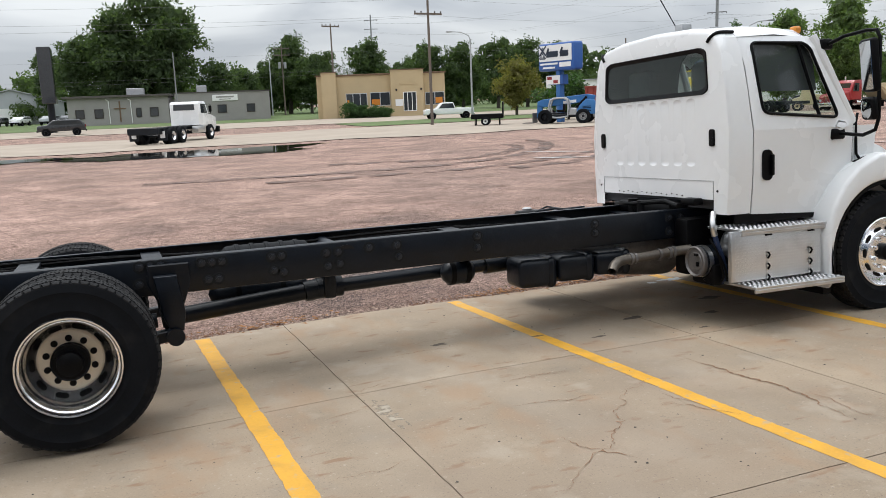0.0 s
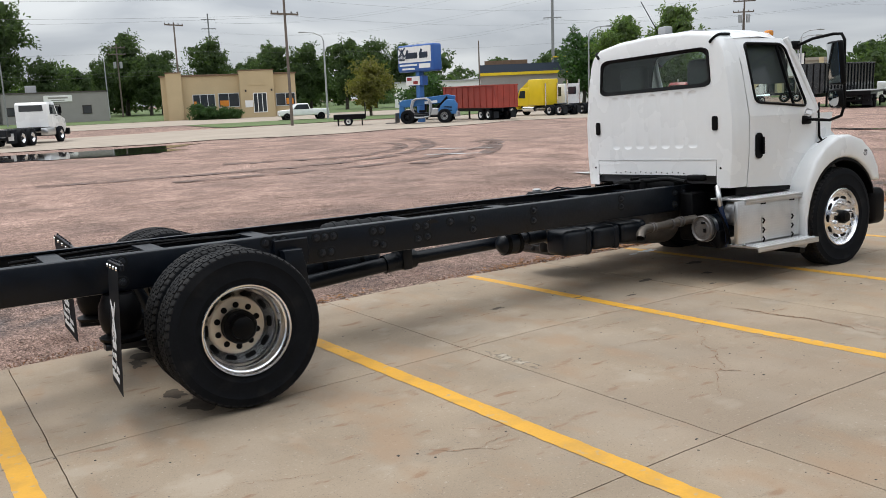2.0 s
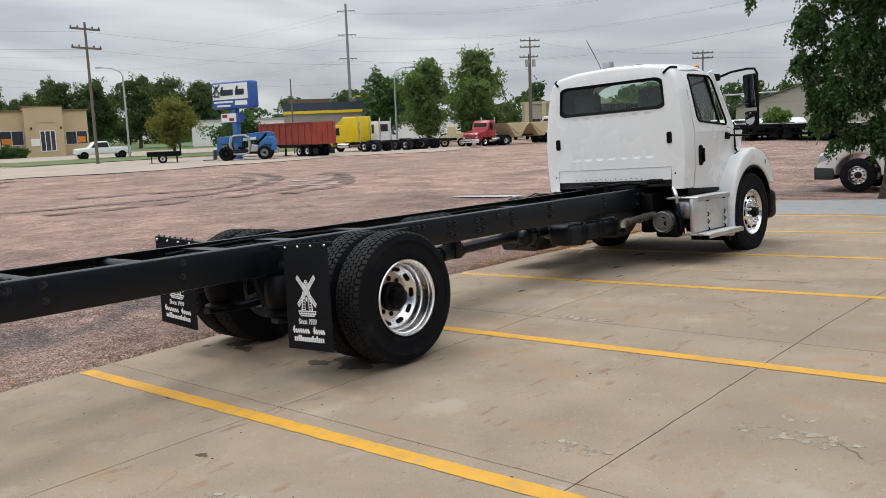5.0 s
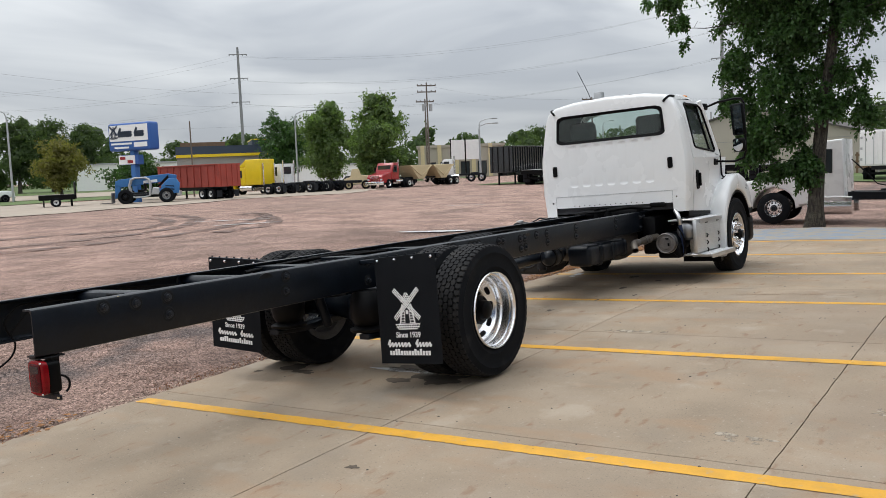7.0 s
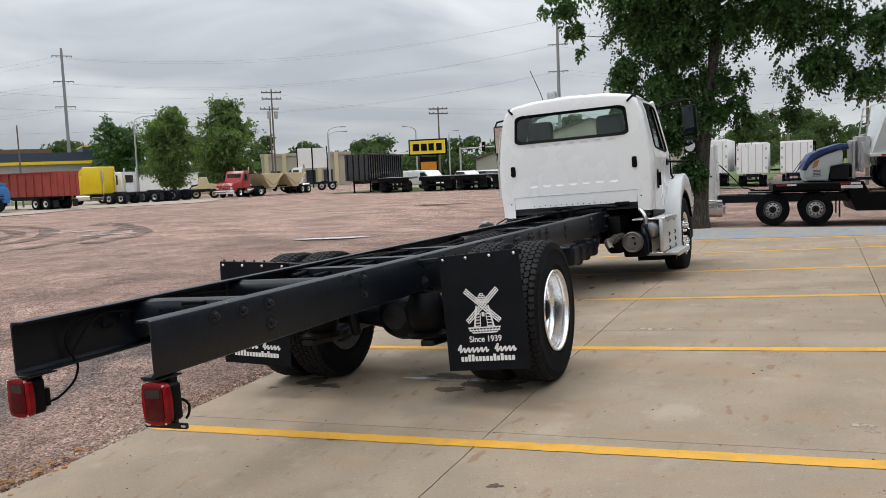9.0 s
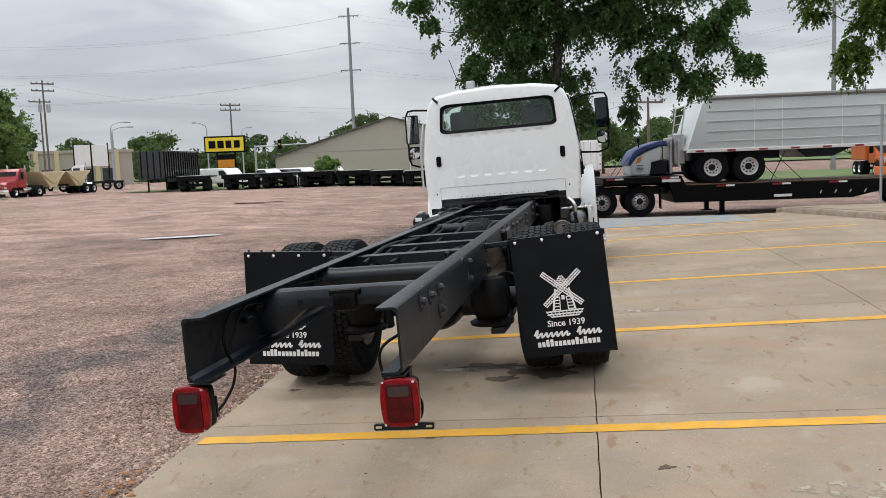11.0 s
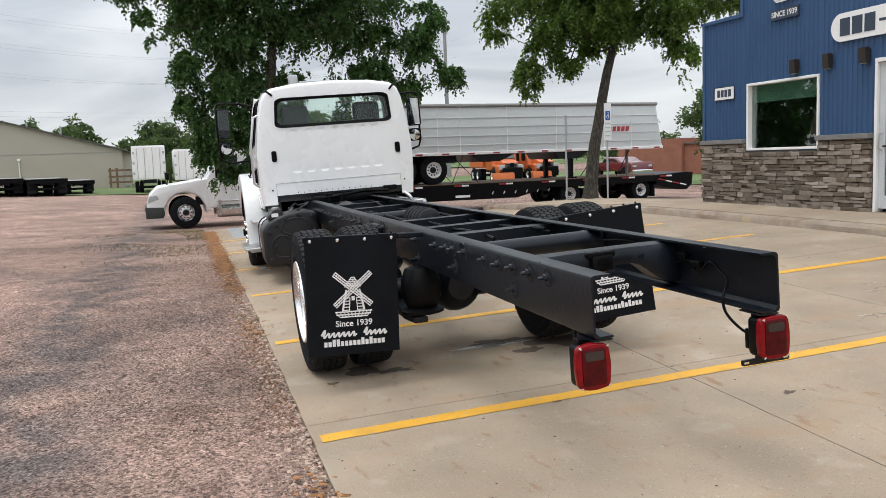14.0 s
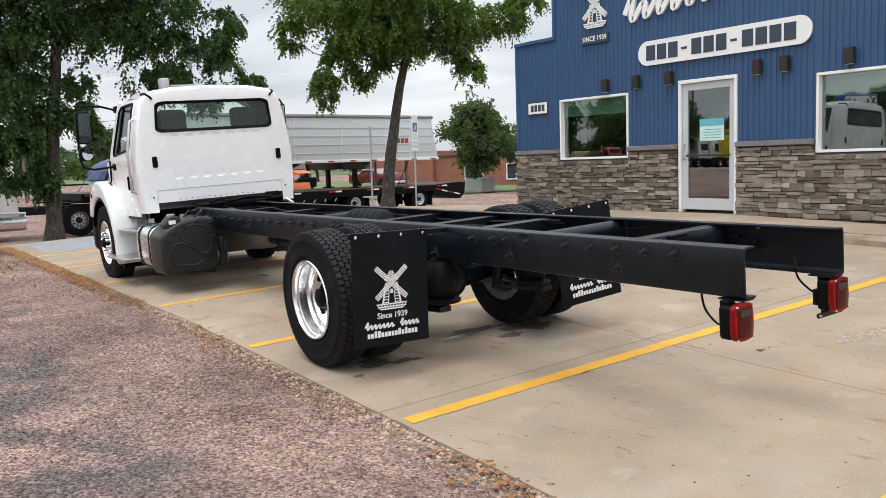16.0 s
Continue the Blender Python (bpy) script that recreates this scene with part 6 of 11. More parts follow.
# embossed flutes, deepest at their round ends
for outer in POCKETS:
    bm = bmesh.new()
    cy = sum(p[0] for p in outer) / len(outer)
    va = [bm.verts.new((CX, *p)) for p in outer]
    vb = [bm.verts.new((CX + 0.0012 + 0.0058 * min(max((abs(z - 1.7035) - 0.19) / 0.07, 0), 1), cy + (y - cy) * 0.72, 1.7035 + (z - 1.7035) * 0.962)) for y, z in outer]
    for i in range(len(va)):
        j = (i + 1) % len(va)
        bm.faces.new((va[i], va[j], vb[j], vb[i]))
    bmesh.ops.triangle_fill(bm, use_beauty=True, edges=[e for e in bm.edges if e.verts[0] in vb and e.verts[1] in vb])
    bmesh.ops.recalc_face_normals(bm, faces=bm.faces)
    part("panel_pocket", bm, M_PAINT, cab, smooth=50)
bm = bmesh.new()
box(bm, CX - 0.004, CX - 0.001, -0.83, 0.83, 1.300, 1.304)
box(bm, CX - 0.004, CX - 0.001, 0.826, 0.83, 1.146, 1.30)
box(bm, CX - 0.004, CX - 0.001, -0.83, -0.826, 1.146, 1.30)
part("panel_seam", bm, M_GALV, cab)
bm = bmesh.new()
for k in range(14):
    y = -0.42 + 0.075 * k
    lathe(bm, [(0, 0.007), (-0.006, 0.006), (-0.006, 0.0)], (CX - 0.001, y, 1.165 + 0.006 * (k % 3)), "x", 6)
for s in (-1, 1):
    lathe(bm, [(0, 0.011), (-0.006, 0.009), (-0.006, 0.0)], (CX - 0.001, s * 0.88, 1.22), "x", 8)
part("panel_clips", bm, M_BLACK, cab)
for s in (-1, 1):
    bm = bmesh.new()
    pts = rounded([(s * 0.82 - 0.032, 1.585), (s * 0.82 + 0.032, 1.585), (s * 0.82 + 0.032, 1.725), (s * 0.82 - 0.032, 1.725)], 0.025)
    prism(bm, pts, "x", CX - 0.012, CX - 0.001)
    vent = part("cab_vent", bm, M_BLACK, cab, "black louvred cab vent")
    bm = bmesh.new()
    for k in range(5):
        box(bm, CX - 0.018, CX - 0.012, s * 0.82 - 0.025, s * 0.82 + 0.025, 1.60 + 0.023 * k, 1.612 + 0.023 * k)
    part("louvres", bm, M_BLACK, vent)
bm = bmesh.new()
ga = [bm.verts.new((CX + 0.004, *p)) for p in REAR_WIN]
bm.faces.new(ga)
bmesh.ops.solidify(bm, geom=bm.faces[:], thickness=0.004)
pane = part("rear_window", bm, M_GLASS, cab, "wide dark tinted rear window")
bm = bmesh.new()
n = len(REAR_WIN)
c = Vector((0, 2.2))
prev = None
for i in range(n + 1):
    p = Vector(REAR_WIN[i % n])
    d = (c - p)
    d = Vector((math.copysign(min(abs(d.x), 0.028), d.x), math.copysign(min(abs(d.y), 0.028), d.y)))
    o = p - d * 0.35
    q = p + d
    ring = [bm.verts.new(v) for v in ((CX - 0.001, o.x, o.y), (CX - 0.010, (o.x + p.x) / 2, (o.y + p.y) / 2), (CX - 0.008, p.x, p.y), (CX + 0.002, q.x, q.y))]
    if prev:
        for a in range(3):
            bm.faces.new((prev[a], ring[a], ring[a + 1], prev[a + 1]))
    prev = ring
bmesh.ops.recalc_face_normals(bm, faces=bm.faces)
part("window_gasket", bm, M_BLACK, pane)

DOOR_WIN = rounded([(5.27, 1.835), (6.06, 1.775), (5.815, 2.40), (5.225, 2.405)], 0.07)
for s in (-1, 1):
    nm = "right" if s < 0 else "left"
    def wall(x, z, s=s, out=0.0):
        return (x, s * (side_y(z) + out), z)
    # door skin in bands so that it follows the curve of the side
    bm = bmesh.new()
    zs = [0.985, 1.10, 1.24, 1.29, 1.36, 1.48, 1.60, 1.70]
    fx = {0.985: 5.84, 1.10: 5.97, 1.24: 6.11, 1.29: 6.16, 1.36: 6.205, 1.48: 6.21, 1.60: 6.213, 1.70: 6.215}
    bulge = {0.985: 0.0, 1.10: 0.004, 1.24: 0.012, 1.29: 0.004, 1.36: 0.002, 1.48: 0.0, 1.60: 0.0, 1.70: 0.006}
    grid = []
    for z in zs:
        grid.append([bm.verts.new(wall(5.165 + (fx[z] - 5.165) * k / 8, z, s, bulge[z] * (0.4 + 0.6 * math.sin(math.pi * k / 8)))) for k in range(9)])
    for a, b in zip(grid, grid[1:]):
        for k in range(8):
            bm.faces.new((a[k], a[k + 1], b[k + 1], b[k]))
    filled(bm, [[(5.165, 1.70)] + [(5.165 + (6.215 - 5.165) * k / 8, 1.70) for k in range(1, 9)] + [(6.20, 1.77), (5.93, 2.40), (5.86, 2.46), (5.13, 2.47), (5.14, 2.2)], DOOR_WIN], lambda x, z: wall(x, z, s, 0.004))
    bmesh.ops.remove_doubles(bm, verts=bm.verts, dist=0.0008)
    bmesh.ops.recalc_face_normals(bm, faces=bm.faces)
    bmesh.ops.solidify(bm, geom=bm.faces[:], thickness=0.018 * (1 if s < 0 else 1))
    door = part("cab_door", bm, M_PAINT, cab, "white cab door with black handle", smooth=30)
    bm = bmesh.new()
    vs = [bm.verts.new(wall(x, z, s, -0.012)) for x, z in DOOR_WIN]
    bm.faces.new(vs)
    part("door_window", bm, M_GLASS, door)
    bm = bmesh.new()
    pts = [wall(x, z, s, 0.006) for x, z in DOOR_WIN]
    tube(bm, pts + pts[:2], 0.014, 6, caps=False)
    tube(bm, [wall(5.73, 2.40, s, -0.002), wall(5.86, 1.80, s, -0.002)], 0.015, 6)
    part("window_seal", bm, M_BLACK, door)
    bm = bmesh.new()
    pts = rounded([(5.245, 1.29), (5.355, 1.29), (5.355, 1.54), (5.245, 1.54)], 0.05)
    yb = s * (side_y(1.42) + 0.002)
    prism(bm, pts, "y", yb, yb + s * 0.010, 0.004, 1)
    pts = rounded([(5.325, 1.33), (5.348, 1.33), (5.348, 1.50), (5.325, 1.50)], 0.01)
    prism(bm, pts, "y", yb + s * 0.008, yb + s * 0.038, 0.004, 1)
    part("door_handle", bm, M_BLACK, door, "black recessed door handle")
    # black sheet standing for the shade in the door gap, and cowl panel ahead of it
    bm = bmesh.new()
    filled(bm, [[(5.10, 1.03), (5.9, 0.99), (6.25, 1.3), (6.25, 1.74), (5.10, 1.74)]], lambda x, z: wall(x, z, s, -0.03))
    part("door_gap", bm, M_BLACK, cab)
    bm = bmesh.new()
    filled(bm, [[(5.85, 0.975), (6.40, 0.975), (6.48, 1.70), (6.223, 1.70), (6.213, 1.36), (6.17, 1.28)]], lambda x, z: wall(x, z, s, -0.004))
    bmesh.ops.solidify(bm, geom=bm.faces[:], thickness=0.01)
    part("cowl_panel", bm, M_PAINT, cab)
    bm = bmesh.new()
    filled(bm, [[(5.0, 0.95), (5.9, 0.95), (5.9, 0.985), (5.0, 1.03)]], lambda x, z: (x, s * (0.985), z))
    bmesh.ops.solidify(bm, geom=bm.faces[:], thickness=0.02)
    part("sill", bm, M_BLACK, cab)
    bm = bmesh.new()
    tube(bm, [(6.24, s * 1.0, 1.72), (6.10, s * 0.965, 2.02), (5.97, s * 0.925, 2.30), (5.90, s * 0.89, 2.46)], [0.045, 0.04, 0.04, 0.04], 10)
    part("windscreen_pillar", bm, M_PAINT, cab)
    # mirrors: arm loop, tall flat mirror, round spot mirror
    bm = bmesh.new()
    tube(bm, [(6.0, s * 0.93, 2.37), (6.02, s * 1.12, 2.43), (6.04, s * 1.33, 2.45), (6.04, s * 1.42, 2.44), (6.04, s * 1.45, 2.38), (6.04, s * 1.45, 1.75), (6.04, s * 1.42, 1.66), (6.04, s * 1.30, 1.62), (6.06, s * 1.03, 1.64)], 0.015, 10)
    box(bm, 5.97, 6.12, s * 0.99, s * 1.05, 1.59, 1.68, 0.015, 2)
    box(bm, 5.94, 6.06, s * 0.88, s * 0.97, 2.34, 2.43, 0.02, 2)
    arm = part("mirror_arm", bm, M_BLACK, cab, "black tubular mirror arm")
    bm = bmesh.new()
    b2 = bmesh.new()
    box(b2, -0.035, 0.03, -0.098, 0.098, -0.21, 0.21, 0.025, 3)
    b2.transform(pose(6.03, s * 1.375, 2.17, 0, -5, s * 20))
    part("mirror_housing", b2, M_BLACK, arm, "black mirror housing")
    bm.free()
    bm = bmesh.new()
    box(bm, -0.039, -0.0355, -0.082, 0.082, -0.19, 0.19)
    bm.transform(pose(6.03, s * 1.375, 2.17, 0, -5, s * 20))
    part("mirror_glass", bm, M_MIRROR, arm)
    bm = bmesh.new()
    box(bm, -0.03, 0.035, -0.092, 0.092, -0.092, 0.092, 0.032, 4)
    bm.transform(pose(6.03, s * 1.37, 1.83, 0, -6, s * 20))
    part("spot_mirror_back", bm, M_BLACK, arm, "black square spot mirror")
    bm = bmesh.new()
    lathe(bm, [(-0.0305, 0.078), (-0.036, 0.05), (-0.039, 0.0)], (0, 0, 0), "x", 24)
    bm.transform(pose(6.03, s * 1.37, 1.83, 0, -6, s * 20))
    part("spot_mirror_glass", bm, M_MIRROR, arm)
    # grab rail
    bm = bmesh.new()
    xg = 5.10
    tube(bm, [(xg, s * (side_y(2.2) - 0.0), 2.2), (xg, s * (side_y(2.2) + 0.06), 2.18), (xg, s * (side_y(1.8) + 0.07), 1.8), (xg, s * (side_y(1.4) + 0.06), 1.32), (xg, s * side_y(1.3), 1.28)], 0.016, 8)
    if s > 0:
        part("grab_rail", bm, M_ALU, cab, "bare metal grab rail")
    else:
        bm.free()
    # fender with wheel arch
    bm = bmesh.new()
    arch = [(6.45 + 0.60 * math.cos(radians(a)), 0.61 + 0.62 * math.sin(radians(a))) for a in range(34, 205, 9)]
    outl = [(5.82, 0.36), (5.78, 0.80), (5.84, 1.03), (5.96, 1.22), (6.12, 1.36), (6.33, 1.45), (6.54, 1.46), (6.76, 1.40), (6.94, 1.27), (7.05, 1.10), (7.08, 0.95)]
    prism(bm, outl + arch, "y", s * 0.70, s * 1.21, 0.035, 3)
    part("fender", bm, M_PAINT, truck, "white wheel arch fender", smooth=40)
    bm = bmesh.new()
    inner_arch = [(6.45 + 0.595 * math.cos(radians(a)), 0.61 + 0.615 * math.sin(radians(a))) for a in range(20, 203, 9)]
    prism(bm, inner_arch + [(6.45 + 0.575 * math.cos(radians(a)), 0.61 + 0.59 * math.sin(radians(a))) for a in range(200, 19, -9)], "y", s * 0.50, s * 1.19)
    box(bm, 5.82, 5.90, s * 0.6, s * 1.12, 0.30, 0.38)
    part("arch_liner", bm, M_BLACK, truck)
    bm = bmesh.new()
    lathe(bm, [(0, 0.035), (0.012, 0.03), (0.014, 0.0)], (6.80, s * 1.21, 1.26), "y", 14)
    part("marker_light", bm, M_LENS, truck)
    bm = bmesh.new()
    tube(bm, [(6.20, s * 1.06, 1.38), (6.34, s * 1.09, 1.43)], 0.022, 8)
    tube(bm, [(6.22, s * 1.07, 1.37), (6.33, s * 1.10, 1.36)], 0.014, 8)
    tube(bm, [(6.27, s * 1.07, 1.40), (6.24, s * 1.05, 1.46), (6.24, s * 1.04, 1.72), (6.28, s * 1.02, 1.80)], 0.012, 8)
    part("hood_latch", bm, M_BLACK, truck)
# windscreen and bonnet
bm = bmesh.new()
bm.faces.new([bm.verts.new(p) for p in ((6.24, -0.99, 1.72), (6.46, -0.5, 1.72), (6.52, 0, 1.72), (6.46, 0.5, 1.72), (6.24, 0.99, 1.72), (5.92, 0.87, 2.47), (6.02, 0.45, 2.49), (6.05, 0, 2.50), (6.02, -0.45, 2.49), (5.92, -0.87, 2.47))])
bmesh.ops.triangulate(bm, faces=bm.faces)
part("windscreen", bm, M_GLASS, cab)
bm = bmesh.new()
secs = []
for x, w, zt in ((6.40, 0.98, 1.68), (6.52, 0.96, 1.65), (6.75, 0.91, 1.58), (7.0, 0.84, 1.48), (7.22, 0.78, 1.36), (7.32, 0.74, 1.26)):
    secs.append([bm.verts.new((x, y * w, z)) for y, z in ((-1, 1.0), (-1, zt - 0.22), (-0.93, zt - 0.08), (-0.7, zt - 0.02), (-0.35, zt), (0, zt + 0.015), (0.35, zt), (0.7, zt - 0.02), (0.93, zt - 0.08), (1, zt - 0.22), (1, 1.0))])
for a, b in zip(secs, secs[1:]):
    for k in range(len(a) - 1):
        bm.faces.new((a[k], a[k + 1], b[k + 1], b[k]))
bm.faces.new(secs[-1])
bm.faces.new(secs[0])
bmesh.ops.recalc_face_normals(bm, faces=bm.faces)
part("bonnet", bm, M_PAINT, truck, "sloping white bonnet", smooth=40)
bm = bmesh.new()
box(bm, 7.30, 7.36, -0.55, 0.55, 0.72, 1.24, 0.02, 2)
for k in range(6):
    box(bm, 7.35, 7.375, -0.53, 0.53, 0.78 + 0.075 * k, 0.81 + 0.075 * k)
part("grille", bm, M_BLACK, truck)
bm = bmesh.new()
box(bm, 7.02, 7.30, -1.16, 1.16, 0.46, 0.86, 0.08, 4)
part("bumper", bm, M_BLACK, truck, "black moulded front bumper")
# inside of the cab
bm = bmesh.new()
rows = []
for x in (CX + 0.03, 5.3, 5.9):
    rows.append([bm.verts.new((x, y * 0.955, z - 0.04)) for y, z in half_to_loop(FULL if x > 5 else REAR) if z > 1.9])
for a, b in zip(rows, rows[1:]):
    for k in range(len(a) - 1):
        bm.faces.new((a[k], a[k + 1], b[k + 1], b[k]))
part("headliner", bm, M_SEAT, cab)
bm = bmesh.new()
box(bm, 5.0, 6.3, -0.96, 0.96, 1.06, 1.12)
box(bm, 4.96, 4.98, -0.82, 0.82, 1.12, 1.98)
part("cab_floor", bm, M_SEAT, cab)
bm = bmesh.new()
box(bm, 6.05, 6.42, -0.92, 0.92, 1.40, 1.76, 0.05, 2)
part("dashboard", bm, M_SEAT, cab)
for y in (-0.48, 0.48):
    bm = bmesh.new()
    box(bm, 5.22, 5.72, y - 0.25, y + 0.25, 1.36, 1.52, 0.05, 3)
    box(bm, 5.12, 5.28, y - 0.24, y + 0.24, 1.48, 2.06, 0.06, 3)
    box(bm, 5.10, 5.24, y - 0.18, y + 0.18, 2.02, 2.30, 0.055, 3)
    part("seat", bm, M_SEAT, cab, "grey cloth high-back seat")
bm = bmesh.new()
lathe(bm, [(-0.015, 0.20), (0, 0.215), (0.015, 0.20), (0, 0.185)], (0, 0, 0), "x", 28, close=True)
bm.transform(pose(5.92, 0.48, 1.74, 0, -35, 0))
part("steering_wheel", bm, M_BLACK, cab)
# roof fittings
bm = bmesh.new()
box(bm, 5.52, 5.64, 0.34, 0.46, 2.60, 2.74, 0.02, 2)
box(bm, 5.50, 5.66, -0.10, 0.34, 2.625, 2.645, 0.005, 1)
part("roof_bracket", bm, M_GALV, cab, "grey roof bracket")
bm = bmesh.new()
tube(bm, [(5.7, 0.55, 2.57), (5.62, 0.58, 2.75), (5.48, 0.66, 3.05)], 0.005, 6)
part("aerial", bm, M_BLACK, cab)
for y in (-0.7, -0.2, 0.0, 0.2, 0.7):
    bm = bmesh.new()
    box(bm, 5.87, 5.94, y - 0.04, y + 0.04, 2.50, 2.565, 0.02, 3)
    part("marker_lamp", bm, M_AMBER, cab)
# clutter between frame and cab
bm = bmesh.new()
box(bm, 4.80, 5.4, -0.40, 0.40, 1.0, 1.10, 0.03, 2)
lathe(bm, [(0.98, 0.05), (1.12, 0.05)], (4.83, 0.18, 0), "z", 14)
lathe(bm, [(0.98, 0.06), (1.11, 0.06)], (4.83, 0.02, 0), "z", 14)
box(bm, 4.80, 4.90, -0.74, -0.56, 1.10, 1.16, 0.015, 2)
tube(bm, [(4.75, -0.6, 1.1), (4.83, -0.3, 1.12), (4.78, 0.1, 1.08), (4.85, 0.5, 1.06)], 0.02, 8)
part("cab_mount", bm, M_BLACK, truck)
bm = bmesh.new()
prof = [(1.02, 0.0), (1.03, 0.07), (1.06, 0.105)]
for k in range(5):
    x = 1.09 + 0.11 * k
    prof += [(x, 0.112), (x + 0.035, 0.112), (x + 0.04, 0.120), (x + 0.065, 0.120), (x + 0.07, 0.112)]
prof += [(1.66, 0.105), (1.69, 0.07), (1.70, 0.0)]
lathe(bm, prof, (0, -0.13, 0.93), "x", 24)
part("banded_air_tank", bm, M_DUSTY, truck, "dull black banded air tank between the rails")


# ---- trees ----
def dense_heart(lobes, share, seed):
    """Facets of the closely packed leaves deep inside each lobe, uneven all round."""
    rng = np.random.default_rng(seed + 999)
    n = 120
    out = []
    for c, r in lobes:
        d = rng.normal(size=(n, 3))
        d /= np.linalg.norm(d, axis=1)[:, None]
        at = np.array(c) + d * np.array(r) * share * rng.uniform(0.75, 1.12, n)[:, None]
        u = np.cross(d, rng.normal(size=(n, 3))) + rng.normal(size=(n, 3)) * 0.25
        u /= np.linalg.norm(u, axis=1)[:, None]
        v = np.cross(u, d + rng.normal(size=(n, 3)) * 0.45)
        v /= np.linalg.norm(v, axis=1)[:, None]
        big = (min(r) * share * rng.uniform(0.22, 0.50, n))[:, None]
        out.append(np.stack([at - u * big, at - v * big * 0.7, at + u * big, at + v * big * 0.7], 1))
    return np.concatenate(out).reshape(-1, 3)


def leaf_mesh(lobes, n, leaf, seed, material, sprays=7, droop=0.35, clump=14, gaps=0.0, wave=1.0, heart=0.0):
    """Sprays of small pointed leaves gathered in clumps near the skin of each lobe, with gaps between."""
    rng = np.random.default_rng(seed)
    vol = np.array([(rx * ry + ry * rz + rx * rz) for _, (rx, ry, rz) in lobes])
    nc = max(n // clump, len(lobes) * 4)
    pick = rng.choice(len(lobes), nc, p=vol / vol.sum())
    c = np.array([l[0] for l in lobes])[pick]
    r = np.array([l[1] for l in lobes])[pick]
    d = rng.normal(size=(nc, 3))
    d /= np.linalg.norm(d, axis=1)[:, None]
    rad = rng.uniform(0.05, 0.85, nc) ** 0.5
    cen = c + d * r * rad[:, None]
    size = np.cbrt(np.prod(r, axis=1)) * rng.uniform(0.12, 0.32, nc)
    if gaps:
        f = np.zeros(nc)
        for k in range(7):
            w = rng.normal(size=3)
            w *= math.tau / (wave * rng.uniform(0.7, 1.6)) / np.linalg.norm(w)
            f += np.sin(cen @ w + rng.uniform(0, 6.3))
        keep = f > np.quantile(f, gaps)
        cen, size, d, nc = cen[keep], size[keep], d[keep], int(keep.sum())
    q = rng.normal(size=(nc, clump, 3)) * 0.62
    q[:, :, 2] *= 0.8
    p = (cen[:, None] + q * size[:, None, None]).reshape(-1, 3)
    d = (q + d[:, None] * 0.6).reshape(-1, 3)
    d /= np.linalg.norm(d, axis=1)[:, None] + 1e-9
    m = len(p)
    ax = d * 0.8 + rng.normal(size=(m, 3)) * 0.45
    ax[:, 2] -= droop
    ax /= np.linalg.norm(ax, axis=1)[:, None]
    P, A = np.repeat(p, sprays, 0), np.repeat(ax, sprays, 0)
    k = len(P)
    step = np.tile(np.arange(sprays), m)[:, None]
    P = P + A * step * leaf * 0.45
    u = A * 0.55 + rng.normal(size=(k, 3)) * 0.6
    u[:, 2] -= droop * 0.6
    u /= np.linalg.norm(u, axis=1)[:, None]
    v = np.cross(u, rng.normal(size=(k, 3)))
    v /= np.linalg.norm(v, axis=1)[:, None] + 1e-9
    L = leaf * rng.uniform(0.7, 1.3, k)[:, None]
    quad = np.stack([P, P + u * L * 0.5 + v * L * 0.24, P + u * L, P + u * L * 0.5 - v * L * 0.24], 1).reshape(-1, 3)
    if heart:
        quad = np.concatenate([quad, dense_heart(lobes, heart, seed)])
        k = len(quad) // 4
    me = bpy.data.meshes.new("crown")
    me.vertices.add(len(quad))
    me.vertices.foreach_set("co", quad.ravel())
    me.loops.add(len(quad))
    me.loops.foreach_set("vertex_index", np.arange(len(quad), dtype=np.int32))
    me.polygons.add(k)
    me.polygons.foreach_set("loop_start", np.arange(0, len(quad), 4, dtype=np.int32))
    me.update(calc_edges=True)
    me.materials.append(material)
    return me


